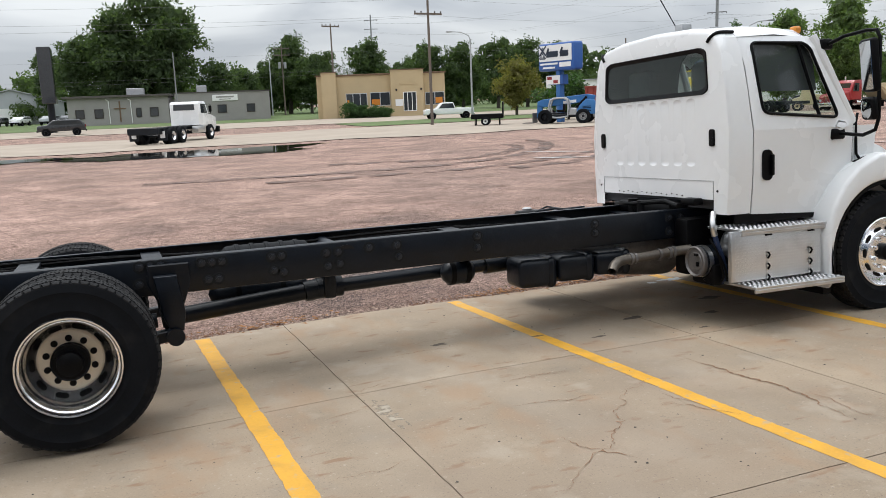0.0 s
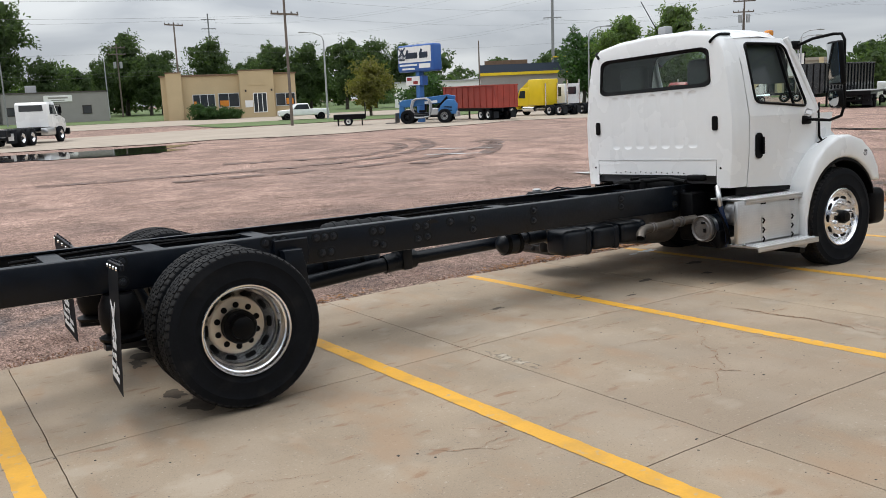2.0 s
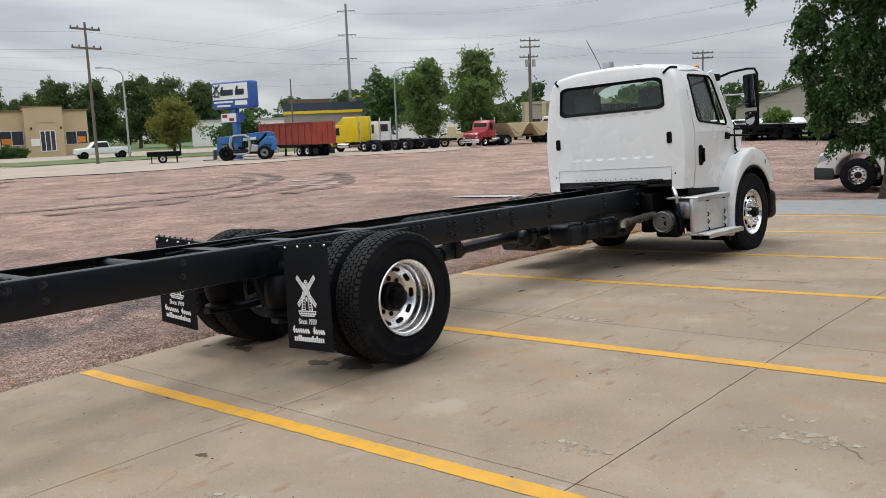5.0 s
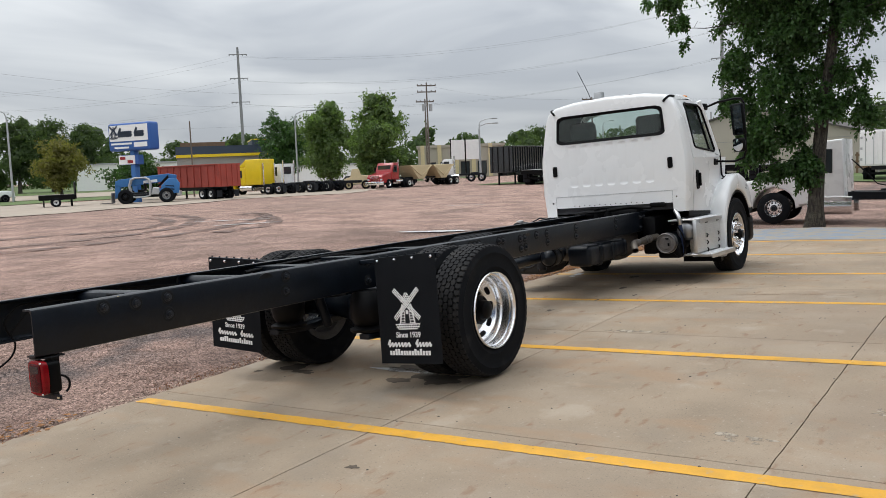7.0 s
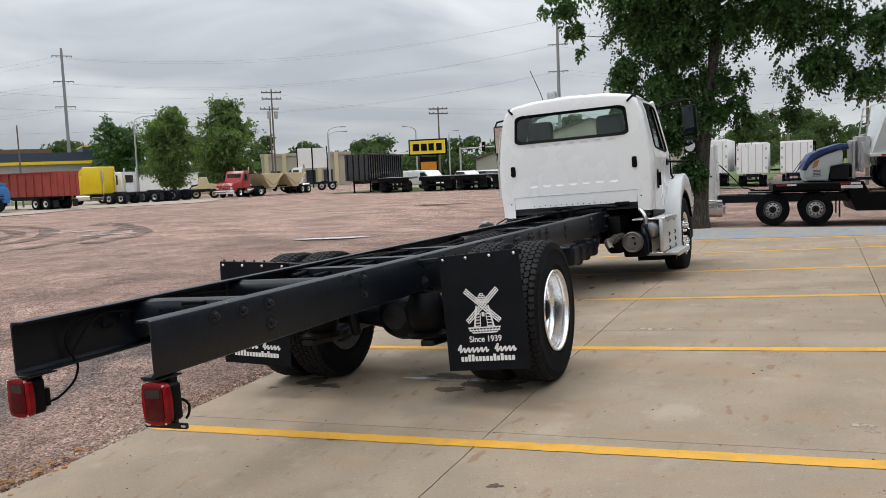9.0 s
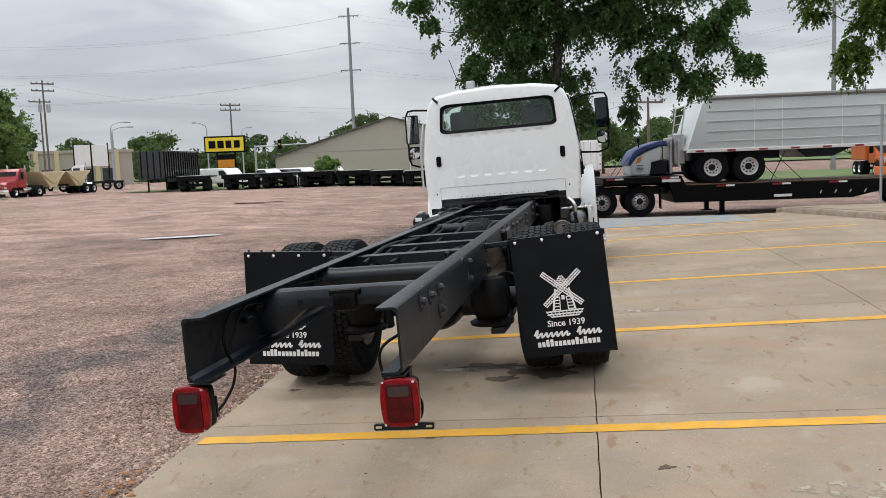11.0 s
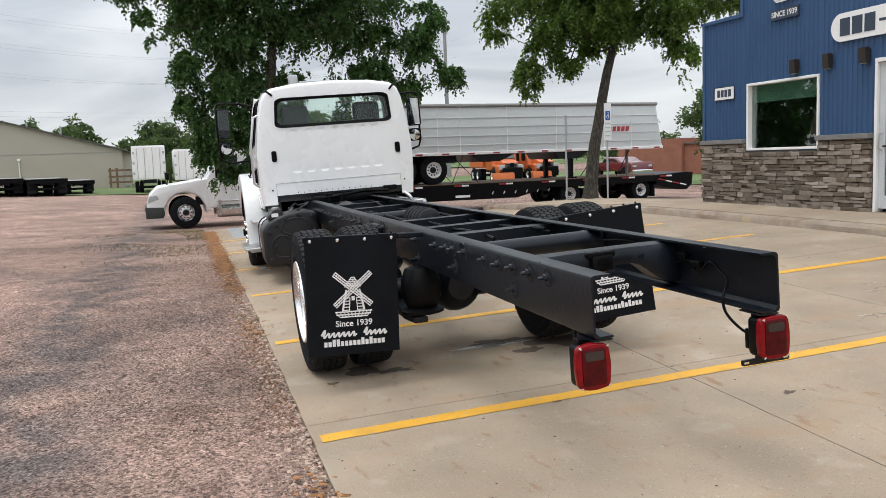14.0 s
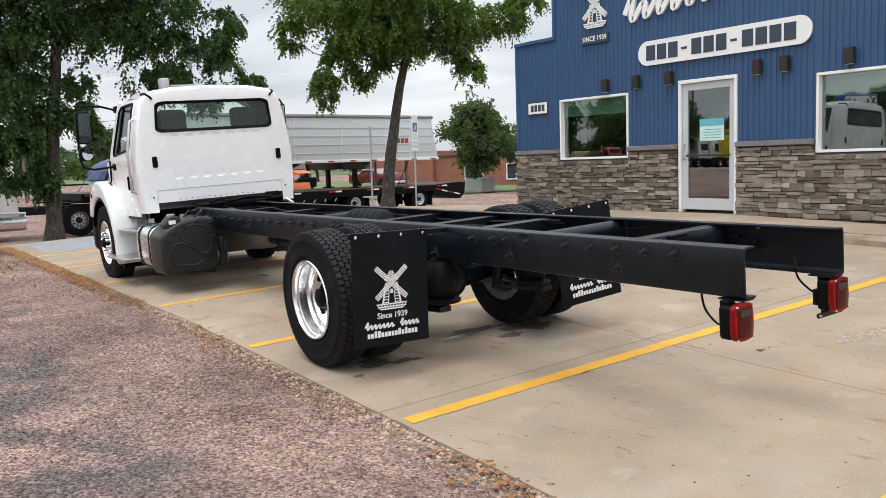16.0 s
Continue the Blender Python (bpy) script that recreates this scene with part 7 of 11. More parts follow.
def spray_mesh(lobes, n, leaf, seed, material, length=0.55, droop=0.8, gaps=0.3, wave=0.9):
    """Crown of drooping twigs: each twig bows outward and down and carries pairs of narrow leaves along it."""
    rng = np.random.default_rng(seed)
    area = np.array([(rx * ry + ry * rz + rx * rz) for _, (rx, ry, rz) in lobes])
    pick = rng.choice(len(lobes), n, p=area / area.sum())
    c = np.array([l[0] for l in lobes])[pick]
    r = np.array([l[1] for l in lobes])[pick]
    d = rng.normal(size=(n, 3))
    d /= np.linalg.norm(d, axis=1)[:, None]
    p = c + d * r * (rng.uniform(0.10, 1.0, n) ** 0.55)[:, None]
    f = np.zeros(n)
    for k in range(9):
        w = rng.normal(size=3)
        w *= math.tau / (wave * rng.uniform(0.55, 1.7)) / np.linalg.norm(w)
        f += np.sin(p @ w + rng.uniform(0, 6.3))
    keep = f > np.quantile(f, gaps)
    p, d, r = p[keep], d[keep], r[keep]
    m = len(p)
    size = np.minimum(np.cbrt(np.prod(r, axis=1)), 1.0)
    long = (length * size * rng.uniform(0.5, 1.25, m))[:, None]
    out = d + rng.normal(size=(m, 3)) * 0.5
    out[:, 2] *= 0.5
    out /= np.linalg.norm(out, axis=1)[:, None]
    nodes = 7
    quads = []
    for k in range(nodes):
        t = (k + 0.6) / nodes
        at = p + out * long * t
        at[:, 2] -= (droop * long[:, 0]) * t * t
        way = out.copy()
        way[:, 2] -= 2 * droop * t
        way /= np.linalg.norm(way, axis=1)[:, None]
        side = np.cross(way, rng.normal(size=(m, 3)))
        side /= np.linalg.norm(side, axis=1)[:, None] + 1e-9
        for e in ((-1, 1) if k < nodes - 1 else (0,)):
            u = way * 0.55 + side * e * 0.8 + rng.normal(size=(m, 3)) * 0.28
            u[:, 2] -= 0.30
            u /= np.linalg.norm(u, axis=1)[:, None]
            v = np.cross(u, way + rng.normal(size=(m, 3)) * 0.7)
            v /= np.linalg.norm(v, axis=1)[:, None] + 1e-9
            L = (leaf * rng.uniform(0.7, 1.3, m))[:, None]
            quads.append(np.stack([at, at + u * L * 0.45 + v * L * 0.30, at + u * L, at + u * L * 0.45 - v * L * 0.30], 1))
    quad = np.concatenate(quads).reshape(-1, 3)
    k = len(quad) // 4
    me = bpy.data.meshes.new("crown")
    me.vertices.add(len(quad))
    me.vertices.foreach_set("co", quad.ravel())
    me.loops.add(len(quad))
    me.loops.foreach_set("vertex_index", np.arange(len(quad), dtype=np.int32))
    me.polygons.add(k)
    me.polygons.foreach_set("loop_start", np.arange(0, len(quad), 4, dtype=np.int32))
    me.update(calc_edges=True)
    me.materials.append(material)
    return me


def tree(x, y, trunk, lobes, n, leaf, material, label, seed, trunk_r=0.2, group="", sprays=7, droop=0.35, base_z=None, limbs=True, low=0.0, gaps=0.0, wave=1.0, twig=0.0, heart=0.0):
    z = gz(x, y) if base_z is None else base_z
    t = thing("tree", pose(x, y, z - 0.03), label, "tree", group)
    rng = random.Random(seed)
    bm = bmesh.new()
    pts = [Vector(q) for q in trunk]
    rad = [trunk_r * (1.0 - 0.55 * k / (len(pts) - 1)) for k in range(len(pts))]
    rad[0] *= 1.35
    tube(bm, pts, rad, 14)
    tr = part("trunk", bm, M_BARK, t, smooth=60)
    if limbs:
        nodes = [(q, trunk_r * 0.5) for q in pts if q.z >= low]
        for c, r in sorted(lobes, key=lambda q: math.hypot(q[0][0], q[0][1])):
            e = Vector(c)
            s, r0 = min(nodes, key=lambda q: (q[0] - e).length + 0.9 * max(q[0].z - e.z, 0) + 0.12 * math.hypot(q[0].x, q[0].y))
            s, r0 = s.copy(), min(r0 * 0.7, trunk_r * (0.34 if max(r) > 1.2 else 0.16))
            nodes.append((e, r0))
            mid = s.lerp(e, 0.5) + Vector((rng.uniform(-0.3, 0.3), rng.uniform(-0.3, 0.3), -0.04 * (e - s).length))
            bm = bmesh.new()
            tube(bm, [s, s.lerp(mid, 0.5), mid, mid.lerp(e, 0.6), e], [r0, r0 * 0.8, r0 * 0.65, r0 * 0.5, r0 * 0.35], 8)
            for b in range(3):
                d = Vector((rng.uniform(-1, 1), rng.uniform(-1, 1), rng.uniform(-0.7, 0.7)))
                q = mid.lerp(e, rng.uniform(0, 0.8))
                w = Vector([a * bb for a, bb in zip(d, r)]) * 0.8
                tube(bm, [q, q + w * 0.5 + Vector((0, 0, 0.1)), q + w], [r0 * 0.3, r0 * 0.2, r0 * 0.06], 5)
            part("limb", bm, M_BARK, t, smooth=60)
    cr = new("crown", spray_mesh(lobes, n, leaf, seed, material, twig, droop, gaps, wave) if twig else leaf_mesh(lobes, n, leaf, seed, material, sprays, droop, gaps=gaps, wave=wave, heart=heart))
    cr.parent = t
    return t


# two big trees by the lot
tree(16.6, 6.3, [(0, 0, 0), (0.0, -0.02, 0.5), (0.0, -0.05, 1.2), (0.02, -0.10, 2.0), (0.05, -0.18, 2.9), (0.08, -0.30, 3.8), (0.12, -0.40, 4.8), (0.2, -0.45, 6.2), (0.2, -0.3, 8.0)],
     [((-0.25, 1.15, 1.55), (0.26, 0.24, 0.42)), ((-0.2, 0.72, 1.75), (0.26, 0.24, 0.45)), ((-0.35, 1.5, 2.55), (0.3, 0.28, 0.5)), ((-0.3, 2.05, 3.0), (0.22, 0.22, 0.4)), ((-0.15, 0.12, 1.55), (0.2, 0.26, 0.55)), ((0.1, 0.25, 1.0), (0.2, 0.2, 0.3)),
      ((-0.1, 1.35, 2.0), (0.35, 0.35, 0.5)), ((-0.2, 0.9, 2.7), (0.5, 0.5, 0.6)), ((0.0, 0.4, 2.3), (0.28, 0.28, 0.5)), ((-0.3, 1.7, 3.2), (0.4, 0.4, 0.45)), ((-0.2, 0.9, 3.7), (0.6, 0.6, 0.5)), ((-0.1, 0.2, 3.5), (0.45, 0.45, 0.6)), ((-0.3, 1.8, 4.2), (0.4, 0.4, 0.4)), ((-0.2, 0.6, 4.8), (0.7, 0.7, 0.5)), ((-0.3, 1.7, 5.2), (0.5, 0.5, 0.5)), ((-1.75, 2.72, 5.05), (0.24, 0.20, 0.42)), ((-1.65, 3.2, 5.85), (0.4, 0.4, 0.26)), ((-0.3, 1.3, 6.1), (0.9, 0.8, 0.5)), ((0.0, 0.0, 5.7), (0.7, 0.7, 0.6)),
      ((-0.2, -0.4, 2.8), (0.3, 0.3, 0.5)), ((0.1, -0.95, 2.9), (0.3, 0.3, 0.55)), ((-0.1, -0.9, 3.9), (0.4, 0.36, 0.5)), ((-0.2, -0.9, 5.1), (0.5, 0.45, 0.5)), ((0.15, -2.2, 3.1), (0.22, 0.2, 0.6)), ((-0.1, -2.25, 4.3), (0.36, 0.33, 0.6)), ((-0.2, -2.0, 5.4), (0.7, 0.6, 0.4)), ((-0.3, -3.0, 4.0), (0.5, 0.45, 0.45)), ((-0.3, -3.0, 5.0), (0.6, 0.55, 0.4)), ((-0.5, -3.9, 3.65), (0.40, 0.40, 0.42)), ((-0.6, -4.5, 4.3), (0.5, 0.5, 0.4)), ((-0.75, -5.1, 3.85), (0.32, 0.28, 0.28)), ((-0.4, -4.0, 5.0), (0.6, 0.6, 0.4)), ((-0.3, -4.6, 5.6), (0.6, 0.5, 0.35)),
      ((-0.2, -2.8, 6.1), (1.0, 1.0, 0.5)), ((0.0, 1.7, 7.0), (1.3, 1.2, 0.6)), ((0.0, -0.4, 6.8), (1.3, 1.3, 0.6)), ((0.1, -2.6, 7.3), (1.5, 1.5, 0.6)), ((0.2, 0.0, 8.4), (2.2, 2.5, 0.9)), ((1.1, 0.3, 4.4), (0.6, 0.6, 0.8)), ((1.3, -1.6, 5.8), (0.8, 0.8, 0.6)), ((1.2, 1.4, 6.0), (0.8, 0.8, 0.7))],
     27500, 0.095, M_LEAF, "large dark green shade tree with low hanging branches", 21, 0.205, "shade trees by the lot", base_z=-0.2, low=3.6, droop=0.9, gaps=0.50, wave=0.75, twig=0.62)
tree(16.05, -3.02, [(0, 0, 0), (0.0, -0.04, 0.5), (0.0, -0.10, 1.1), (0.0, -0.18, 1.7), (0.02, -0.32, 2.3), (0.04, -0.46, 3.0), (0.03, -0.62, 3.75), (0.0, -0.82, 4.5), (-0.03, -1.08, 5.1), (-0.05, -1.35, 7.0)],
     [((0.9, 1.45, 3.75), (0.45, 0.40, 0.6)), ((0.7, 1.1, 4.5), (0.55, 0.5, 0.5)), ((1.4, 2.3, 5.35), (0.5, 0.45, 0.4)), ((0.4, 0.35, 4.2), (0.35, 0.35, 0.45)), ((0.3, 0.6, 5.3), (0.9, 0.9, 0.6)), ((0.0, -0.3, 5.7), (1.2, 1.2, 0.7)), ((-0.4, -0.75, 4.9), (0.5, 0.45, 0.4)), ((-1.3, -2.3, 4.05), (0.40, 0.38, 0.6)), ((-1.0, -1.9, 4.9), (0.6, 0.6, 0.45)), ((-0.9, -2.3, 5.7), (0.9, 0.9, 0.6)), ((-1.6, -3.4, 5.75), (0.7, 0.7, 0.42)), ((-1.9, -4.0, 6.2), (0.6, 0.6, 0.35)),
      ((0.0, -0.6, 6.8), (2.0, 2.1, 0.8)), ((0.9, 1.7, 6.3), (1.1, 1.1, 0.6)), ((0.4, -1.2, 5.3), (0.8, 0.7, 0.5)), ((0.6, -0.4, 4.7), (0.4, 0.4, 0.4))],
     11500, 0.095, M_LEAF2, "green shade tree with a bare leaning trunk beside the pavement", 33, 0.205, "shade trees by the lot", base_z=-0.02, low=4.3, droop=0.8, gaps=0.45, wave=0.65, twig=0.5)


def round_tree(x, y, h, r, seed, material=None, label="dense green broadleaf tree in the distance", n=4200, leaf=None, trunk_frac=0.2, cone=0.0, group="distant trees"):
    """A broadleaf tree made of several uneven lobes."""
    rng = random.Random(seed)
    lobes = []
    tf = h * trunk_frac
    for k in range(9):
        f = k / 8
        z = tf + (h - tf) * (0.12 + 0.78 * f)
        w = r * (math.sin(math.pi * (0.20 + 0.60 * f)) * (1 - cone) + cone * (1.08 - f))
        a = rng.uniform(0, math.tau)
        off = w * rng.uniform(0.15, 0.55)
        rr = max(w * rng.uniform(0.55, 0.8), 0.3)
        lobes.append(((off * math.cos(a), off * math.sin(a), z), (rr, rr, (h - tf) * 0.17)))
        lobes.append(((-off * math.cos(a + 0.7), -off * math.sin(a + 0.7), z - 0.05 * h), (rr * 0.9, rr * 0.9, (h - tf) * 0.14)))
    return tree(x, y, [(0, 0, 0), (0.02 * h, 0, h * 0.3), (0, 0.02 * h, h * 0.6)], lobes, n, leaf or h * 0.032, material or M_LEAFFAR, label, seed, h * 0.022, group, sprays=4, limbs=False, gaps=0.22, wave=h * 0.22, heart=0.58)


for k, (x, y, h, r) in enumerate(((10, 134, 18.0, 7.4), (3.5, 136, 16.6, 6.2), (-1.6, 139, 13.0, 5.0), (-7, 166, 12.0, 4.6), (6.5, 138, 12.5, 4.4), (17.5, 133, 8.6, 4.2), (22, 136, 7.2, 3.5), (31, 146, 13.2, 5.2), (26.5, 141, 8.6, 3.8), (37, 147, 10.5, 4.6), (44.5, 143, 11.8, 5.0), (33, 139, 9.5, 3.8),
                                   (50.3, 130, 10.6, 4.2), (55.5, 128, 10.6, 4.4), (56.5, 117, 10.4, 4.2), (62, 118, 10.2, 4.2), (66.5, 116, 9.6, 3.6), (53, 150, 9.0, 4.0), (77, 93, 6.2, 3.0), (103, 125, 8.2, 3.6), (-26, 170, 9, 5), (62, 150, 8.0, 4.0))):
    round_tree(x, y, h, r, 100 + k, n=4600 if h > 13 else 2300)
round_tree(41.5, 81.5, 5.7, 3.0, 140, M_LEAF3, "rounded bronze-green ornamental tree on grass", n=2600, leaf=0.26, group="")
round_tree(35.5, 60.5, 3.6, 2.5, 141, M_LEAF, "low dark green tree behind the pole sign", n=1800, leaf=0.26, group="")
round_tree(57.6, 60.0, 8.7, 3.5, 142, M_MAPLE, "upright green maple beside the parked trucks", n=5000, leaf=0.27, trunk_frac=0.13, cone=0.22, group="pair of maples")
round_tree(56.9, 52.9, 8.9, 3.6, 143, M_MAPLE, "upright green maple beside the parked trucks", n=5000, leaf=0.27, trunk_frac=0.13, cone=0.22, group="pair of maples")
round_tree(68.0, 77.0, 8.6, 4.4, 144, M_LEAF, "dark green broadleaf tree behind the trucks", n=2800, group="")
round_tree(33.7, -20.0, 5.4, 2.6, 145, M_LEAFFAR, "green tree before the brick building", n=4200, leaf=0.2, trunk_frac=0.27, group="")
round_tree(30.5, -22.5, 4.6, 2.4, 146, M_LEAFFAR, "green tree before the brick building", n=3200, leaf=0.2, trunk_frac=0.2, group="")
round_tree(58.6, 25.3, 2.4, 1.5, 147, M_LEAF2, "small round green bush by the tan wall", n=500, leaf=0.2, trunk_frac=0.05, group="")
for k, (x, y, h, r) in enumerate(((80, 9.5, 6.2, 3.2), (73, 8.5, 3.6, 2.2), (72, 5.0, 4.2, 2.6), (88, 3.0, 6.0, 3.6), (86, -2.5, 5.6, 3.2), (66, -1.0, 4.6, 2.8), (70, -8.0, 6.0, 3.4), (75, -20, 6.5, 3.2), (82, -34, 7.0, 3.4), (62, -44, 7.0, 3.4), (95, 30, 7.5, 3.0), (118, -10, 9, 4), (110, 5, 8, 4))):
    round_tree(x, y, h, r, 160 + k, n=1500)


def tree_line(name, spots, seed, label, leaf=0.8):
    """Far woods: many crowns as one mass."""
    rng = random.Random(seed)
    lobes = []
    for x, y, h, r in spots:
        for k in range(4):
            lobes.append(((x + rng.uniform(-r, r) * 0.6, y + rng.uniform(-r, r) * 0.6, gz(x, y) + h * (0.25 + 0.2 * k)), (r * (1 - 0.15 * k), r * (1 - 0.15 * k), h * 0.24)))
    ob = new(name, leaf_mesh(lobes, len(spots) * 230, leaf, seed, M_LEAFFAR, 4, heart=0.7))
    return tagged(ob, label, "trees", kind="stuff")


rng = random.Random(8)
tree_line("east_woods", [(150 * math.cos(a) * q, 150 * math.sin(a) * q, rng.uniform(4.2, 6.6), rng.uniform(3.5, 5.5)) for a in np.arange(0.12, 0.92, 0.026) for q in (rng.uniform(0.98, 1.1),)], 13, "low continuous dark green trees beyond the shops", leaf=0.6)
tree_line("far_woods", [(190 * math.cos(a) * rng.uniform(0.95, 1.3), 190 * math.sin(a) * rng.uniform(0.95, 1.3), rng.uniform(7, 13), rng.uniform(5, 8)) for a in np.arange(-0.75, 1.0, 0.031)], 9, "hazy green tree line along the horizon")
tree_line("north_woods", [(x, 185 + rng.uniform(-12, 25), rng.uniform(6, 10), rng.uniform(5, 8)) for x in range(-70, 110, 7)], 10, "dark green tree belt behind the far buildings")
tree_line("hedge_belt", [(x + rng.uniform(-2, 2), 152 + rng.uniform(-5, 6), rng.uniform(4, 6.5), rng.uniform(3, 4.5)) for x in range(-45, 116, 5)], 11, "dark green shrub belt behind the shops", leaf=0.55)


# ---- vehicles and machines across the yard ----
def small_wheel(parent, x, y, z, r, w, out, rim=M_WHITE, name="wheel"):
    """A road wheel with its tyre, dished rim and hub; out is the outer side along y."""
    bm = bmesh.new()
    lathe(bm, [(-w / 2, r * 0.56), (-w / 2, r * 0.90), (-w * 0.38, r), (w * 0.38, r), (w / 2, r * 0.90), (w / 2, r * 0.56)], (x, y, z), "y", 26, close=True)
    wh = part(name, bm, M_TYRE, parent)
    bm = bmesh.new()
    o = out
    lathe(bm, [(o * w * 0.44, r * 0.57), (o * w * 0.48, r * 0.53), (o * w * 0.10, r * 0.47), (o * w * 0.02, r * 0.42), (o * w * 0.05, r * 0.20)], (x, y, z), "y", 26, caps=False)
    part("rim", bm, rim, wh)
    bm = bmesh.new()
    lathe(bm, [(o * w * 0.02, r * 0.22), (o * w * 0.22, r * 0.20), (o * w * 0.26, r * 0.15), (o * w * 0.42, r * 0.13), (o * w * 0.43, 0.0)], (x, y, z), "y", 16)
    part("hub", bm, M_FRAME, wh)
    bm = bmesh.new()
    for k in range(10):
        a = k * math.tau / 10
        lathe(bm, [(o * w * 0.02, r * 0.055), (o * w * 0.07, r * 0.055)], (x + r * 0.345 * math.cos(a), y, z + r * 0.345 * math.sin(a)), "y", 7)
    tagged(part("bolt_ring", bm, M_FRAME, wh), kind="stuff")
    return wh


def axle(parent, x, r, track, dual=True, rim=M_WHITE, w=0.27):
    for s in (-1, 1):
        small_wheel(parent, x, s * track, r, r, w, s, rim)
        if dual:
            small_wheel(parent, x, s * (track - 0.33), r, r, w, s, M_STEEL)
    bm = bmesh.new()
    tube(bm, [(x, -track, r), (x, track, r)], 0.09, 10)
    part("axle", bm, M_FRAME, parent)


def glazed(parent, pts, axis, a, b, name="window"):
    bm = bmesh.new()
    prism(bm, pts, axis, a, b)
    part(name, bm, M_WINDARK, parent)


def chassis(parent, x0, x1, z0=0.75, z1=1.0):
    for s in (-1, 1):
        bm = bmesh.new()
        box(bm, x0, x1, s * 0.34, s * 0.43, z0, z1, 0.01, 1)
        part("frame_rail", bm, M_FRAME, parent)
    x = x0 + 0.3
    while x < x1:
        bm = bmesh.new()
        box(bm, x, x + 0.12, -0.34, 0.34, z0 + 0.06, z1 - 0.04)
        part("crossmember", bm, M_FRAME, parent)
        x += 1.2


def tractor(m, paint, label, group="", tail=5.6, sleeper=0.0, sleeper_paint=None, chrome=True, axles=2, hood=1.75, roof=2.75):
    """A road tractor, nose towards -x, rear axle group towards +x; origin below the front axle."""
    t = thing("semi_tractor", m, label, "truck", group)
    w = 1.02
    bm = bmesh.new()
    prism(bm, [(-1.25, 0.75), (-1.30, 1.25), (-1.1, 1.5), (0.55, hood), (0.62, 0.95), (0.55, 0.62), (-0.62, 0.62), (-0.75, 0.75)], "y", -0.95, 0.95, 0.09, 3)
    part("bonnet", bm, paint, t, smooth=40)
    bm = bmesh.new()
    prism(bm, [(0.55, 0.95), (0.55, hood), (0.95, roof - 0.25), (1.15, roof - 0.02), (2.15, roof), (2.2, 0.95)], "y", -w, w, 0.07, 3)
    cabp = part("cab", bm, paint, t, smooth=40)
    for s in (-1, 1):
        glazed(cabp, [(0.85, 1.72), (1.75, 1.68), (1.75, roof - 0.30), (1.12, roof - 0.30)], "y", s * (w + 0.002), s * (w + 0.012))
        bm = bmesh.new()
        tube(bm, [(0.9, s * w, roof - 0.35), (0.95, s * (w + 0.25), roof - 0.38), (0.95, s * (w + 0.25), roof - 1.0)], 0.02, 6)
        box(bm, 0.90, 0.98, s * (w + 0.16), s * (w + 0.34), roof - 0.95, roof - 0.45, 0.02, 1)
        part("mirror", bm, M_BLACK, cabp)
        bm = bmesh.new()
        lathe(bm, [(1.4, 0.0), (1.42, 0.27), (2.9, 0.27), (2.92, 0.0)], (0, s * 0.85, 0.68), "x", 20)
        part("fuel_tank", bm, M_CHROME if chrome else M_ALU, t)
        bm = bmesh.new()
        tube(bm, [(2.35 + sleeper, s * 0.85, 0.9), (2.35 + sleeper, s * 0.85, roof + 0.35)], 0.07, 12)
        part("exhaust_stack", bm, M_CHROME if chrome else M_STEEL, t)
    glazed(cabp, [(-0.8, hood + 0.04), (0.8, hood + 0.04), (0.75, roof - 0.28), (-0.75, roof - 0.28)], "x", 0.70, 0.92, "windscreen")
    glazed(cabp, [(-0.55, 1.85), (0.55, 1.85), (0.55, roof - 0.3), (-0.55, roof - 0.3)], "x", 2.203, 2.22, "rear_window")
    if sleeper:
        bm = bmesh.new()
        box(bm, 2.22, 2.22 + sleeper, -1.1, 1.1, 0.98, roof + 0.75, 0.10, 3)
        part("sleeper", bm, sleeper_paint or paint, t)
        bm = bmesh.new()
        prism(bm, [(1.2, roof), (2.22, roof + 0.72), (2.22, roof)], "y", -0.95, 0.95, 0.05, 2)
        part("roof_fairing", bm, sleeper_paint or paint, t)
    bm = bmesh.new()
    box(bm, -1.42, -1.22, -1.12, 1.12, 0.42, 0.78, 0.04, 2)
    part("bumper", bm, M_CHROME if chrome else M_BLACK, t)
    bm = bmesh.new()
    for k in range(9):
        box(bm, -1.315, -1.28, -0.55 + 0.125 * k, -0.50 + 0.125 * k, 0.80, 1.42)
    part("grille", bm, M_CHROME, t)
    for s in (-1, 1):
        bm = bmesh.new()
        box(bm, -1.30, -1.18, s * 0.66, s * 0.92, 0.88, 1.08, 0.03, 2)
        part("headlight", bm, M_CLEARLENS, t)
    chassis(t, 0.2, tail + 0.55)
    axle(t, 0, 0.5, 0.98, False, M_CHROME)
    for k in range(axles):
        axle(t, tail - 1.25 * k, 0.5, 1.05, True, M_CHROME if chrome else M_WHITE)
    bm = bmesh.new()
    box(bm, tail - 1.3, tail - 0.4, -0.45, 0.45, 1.0, 1.12, 0.04, 1)
    part("fifth_wheel", bm, M_FRAME, t)
    for s in (-1, 1):
        bm = bmesh.new()
        box(bm, tail + 0.62, tail + 0.635, s * 0.7, s * 1.25, 0.2, 0.85)
        part("mud_flap", bm, M_FLAP, t)
    return t


def along(x0, y0, x1, y1, s=1.0, lift=0.0):
    """A pose at the first point with +x towards the second, upright on the ground."""
    return Matrix.Translation((x0, y0, gz(x0, y0) + lift)) @ Matrix.Rotation(math.atan2(y1 - y0, x1 - x0), 4, "Z") @ Matrix.Scale(s, 4)


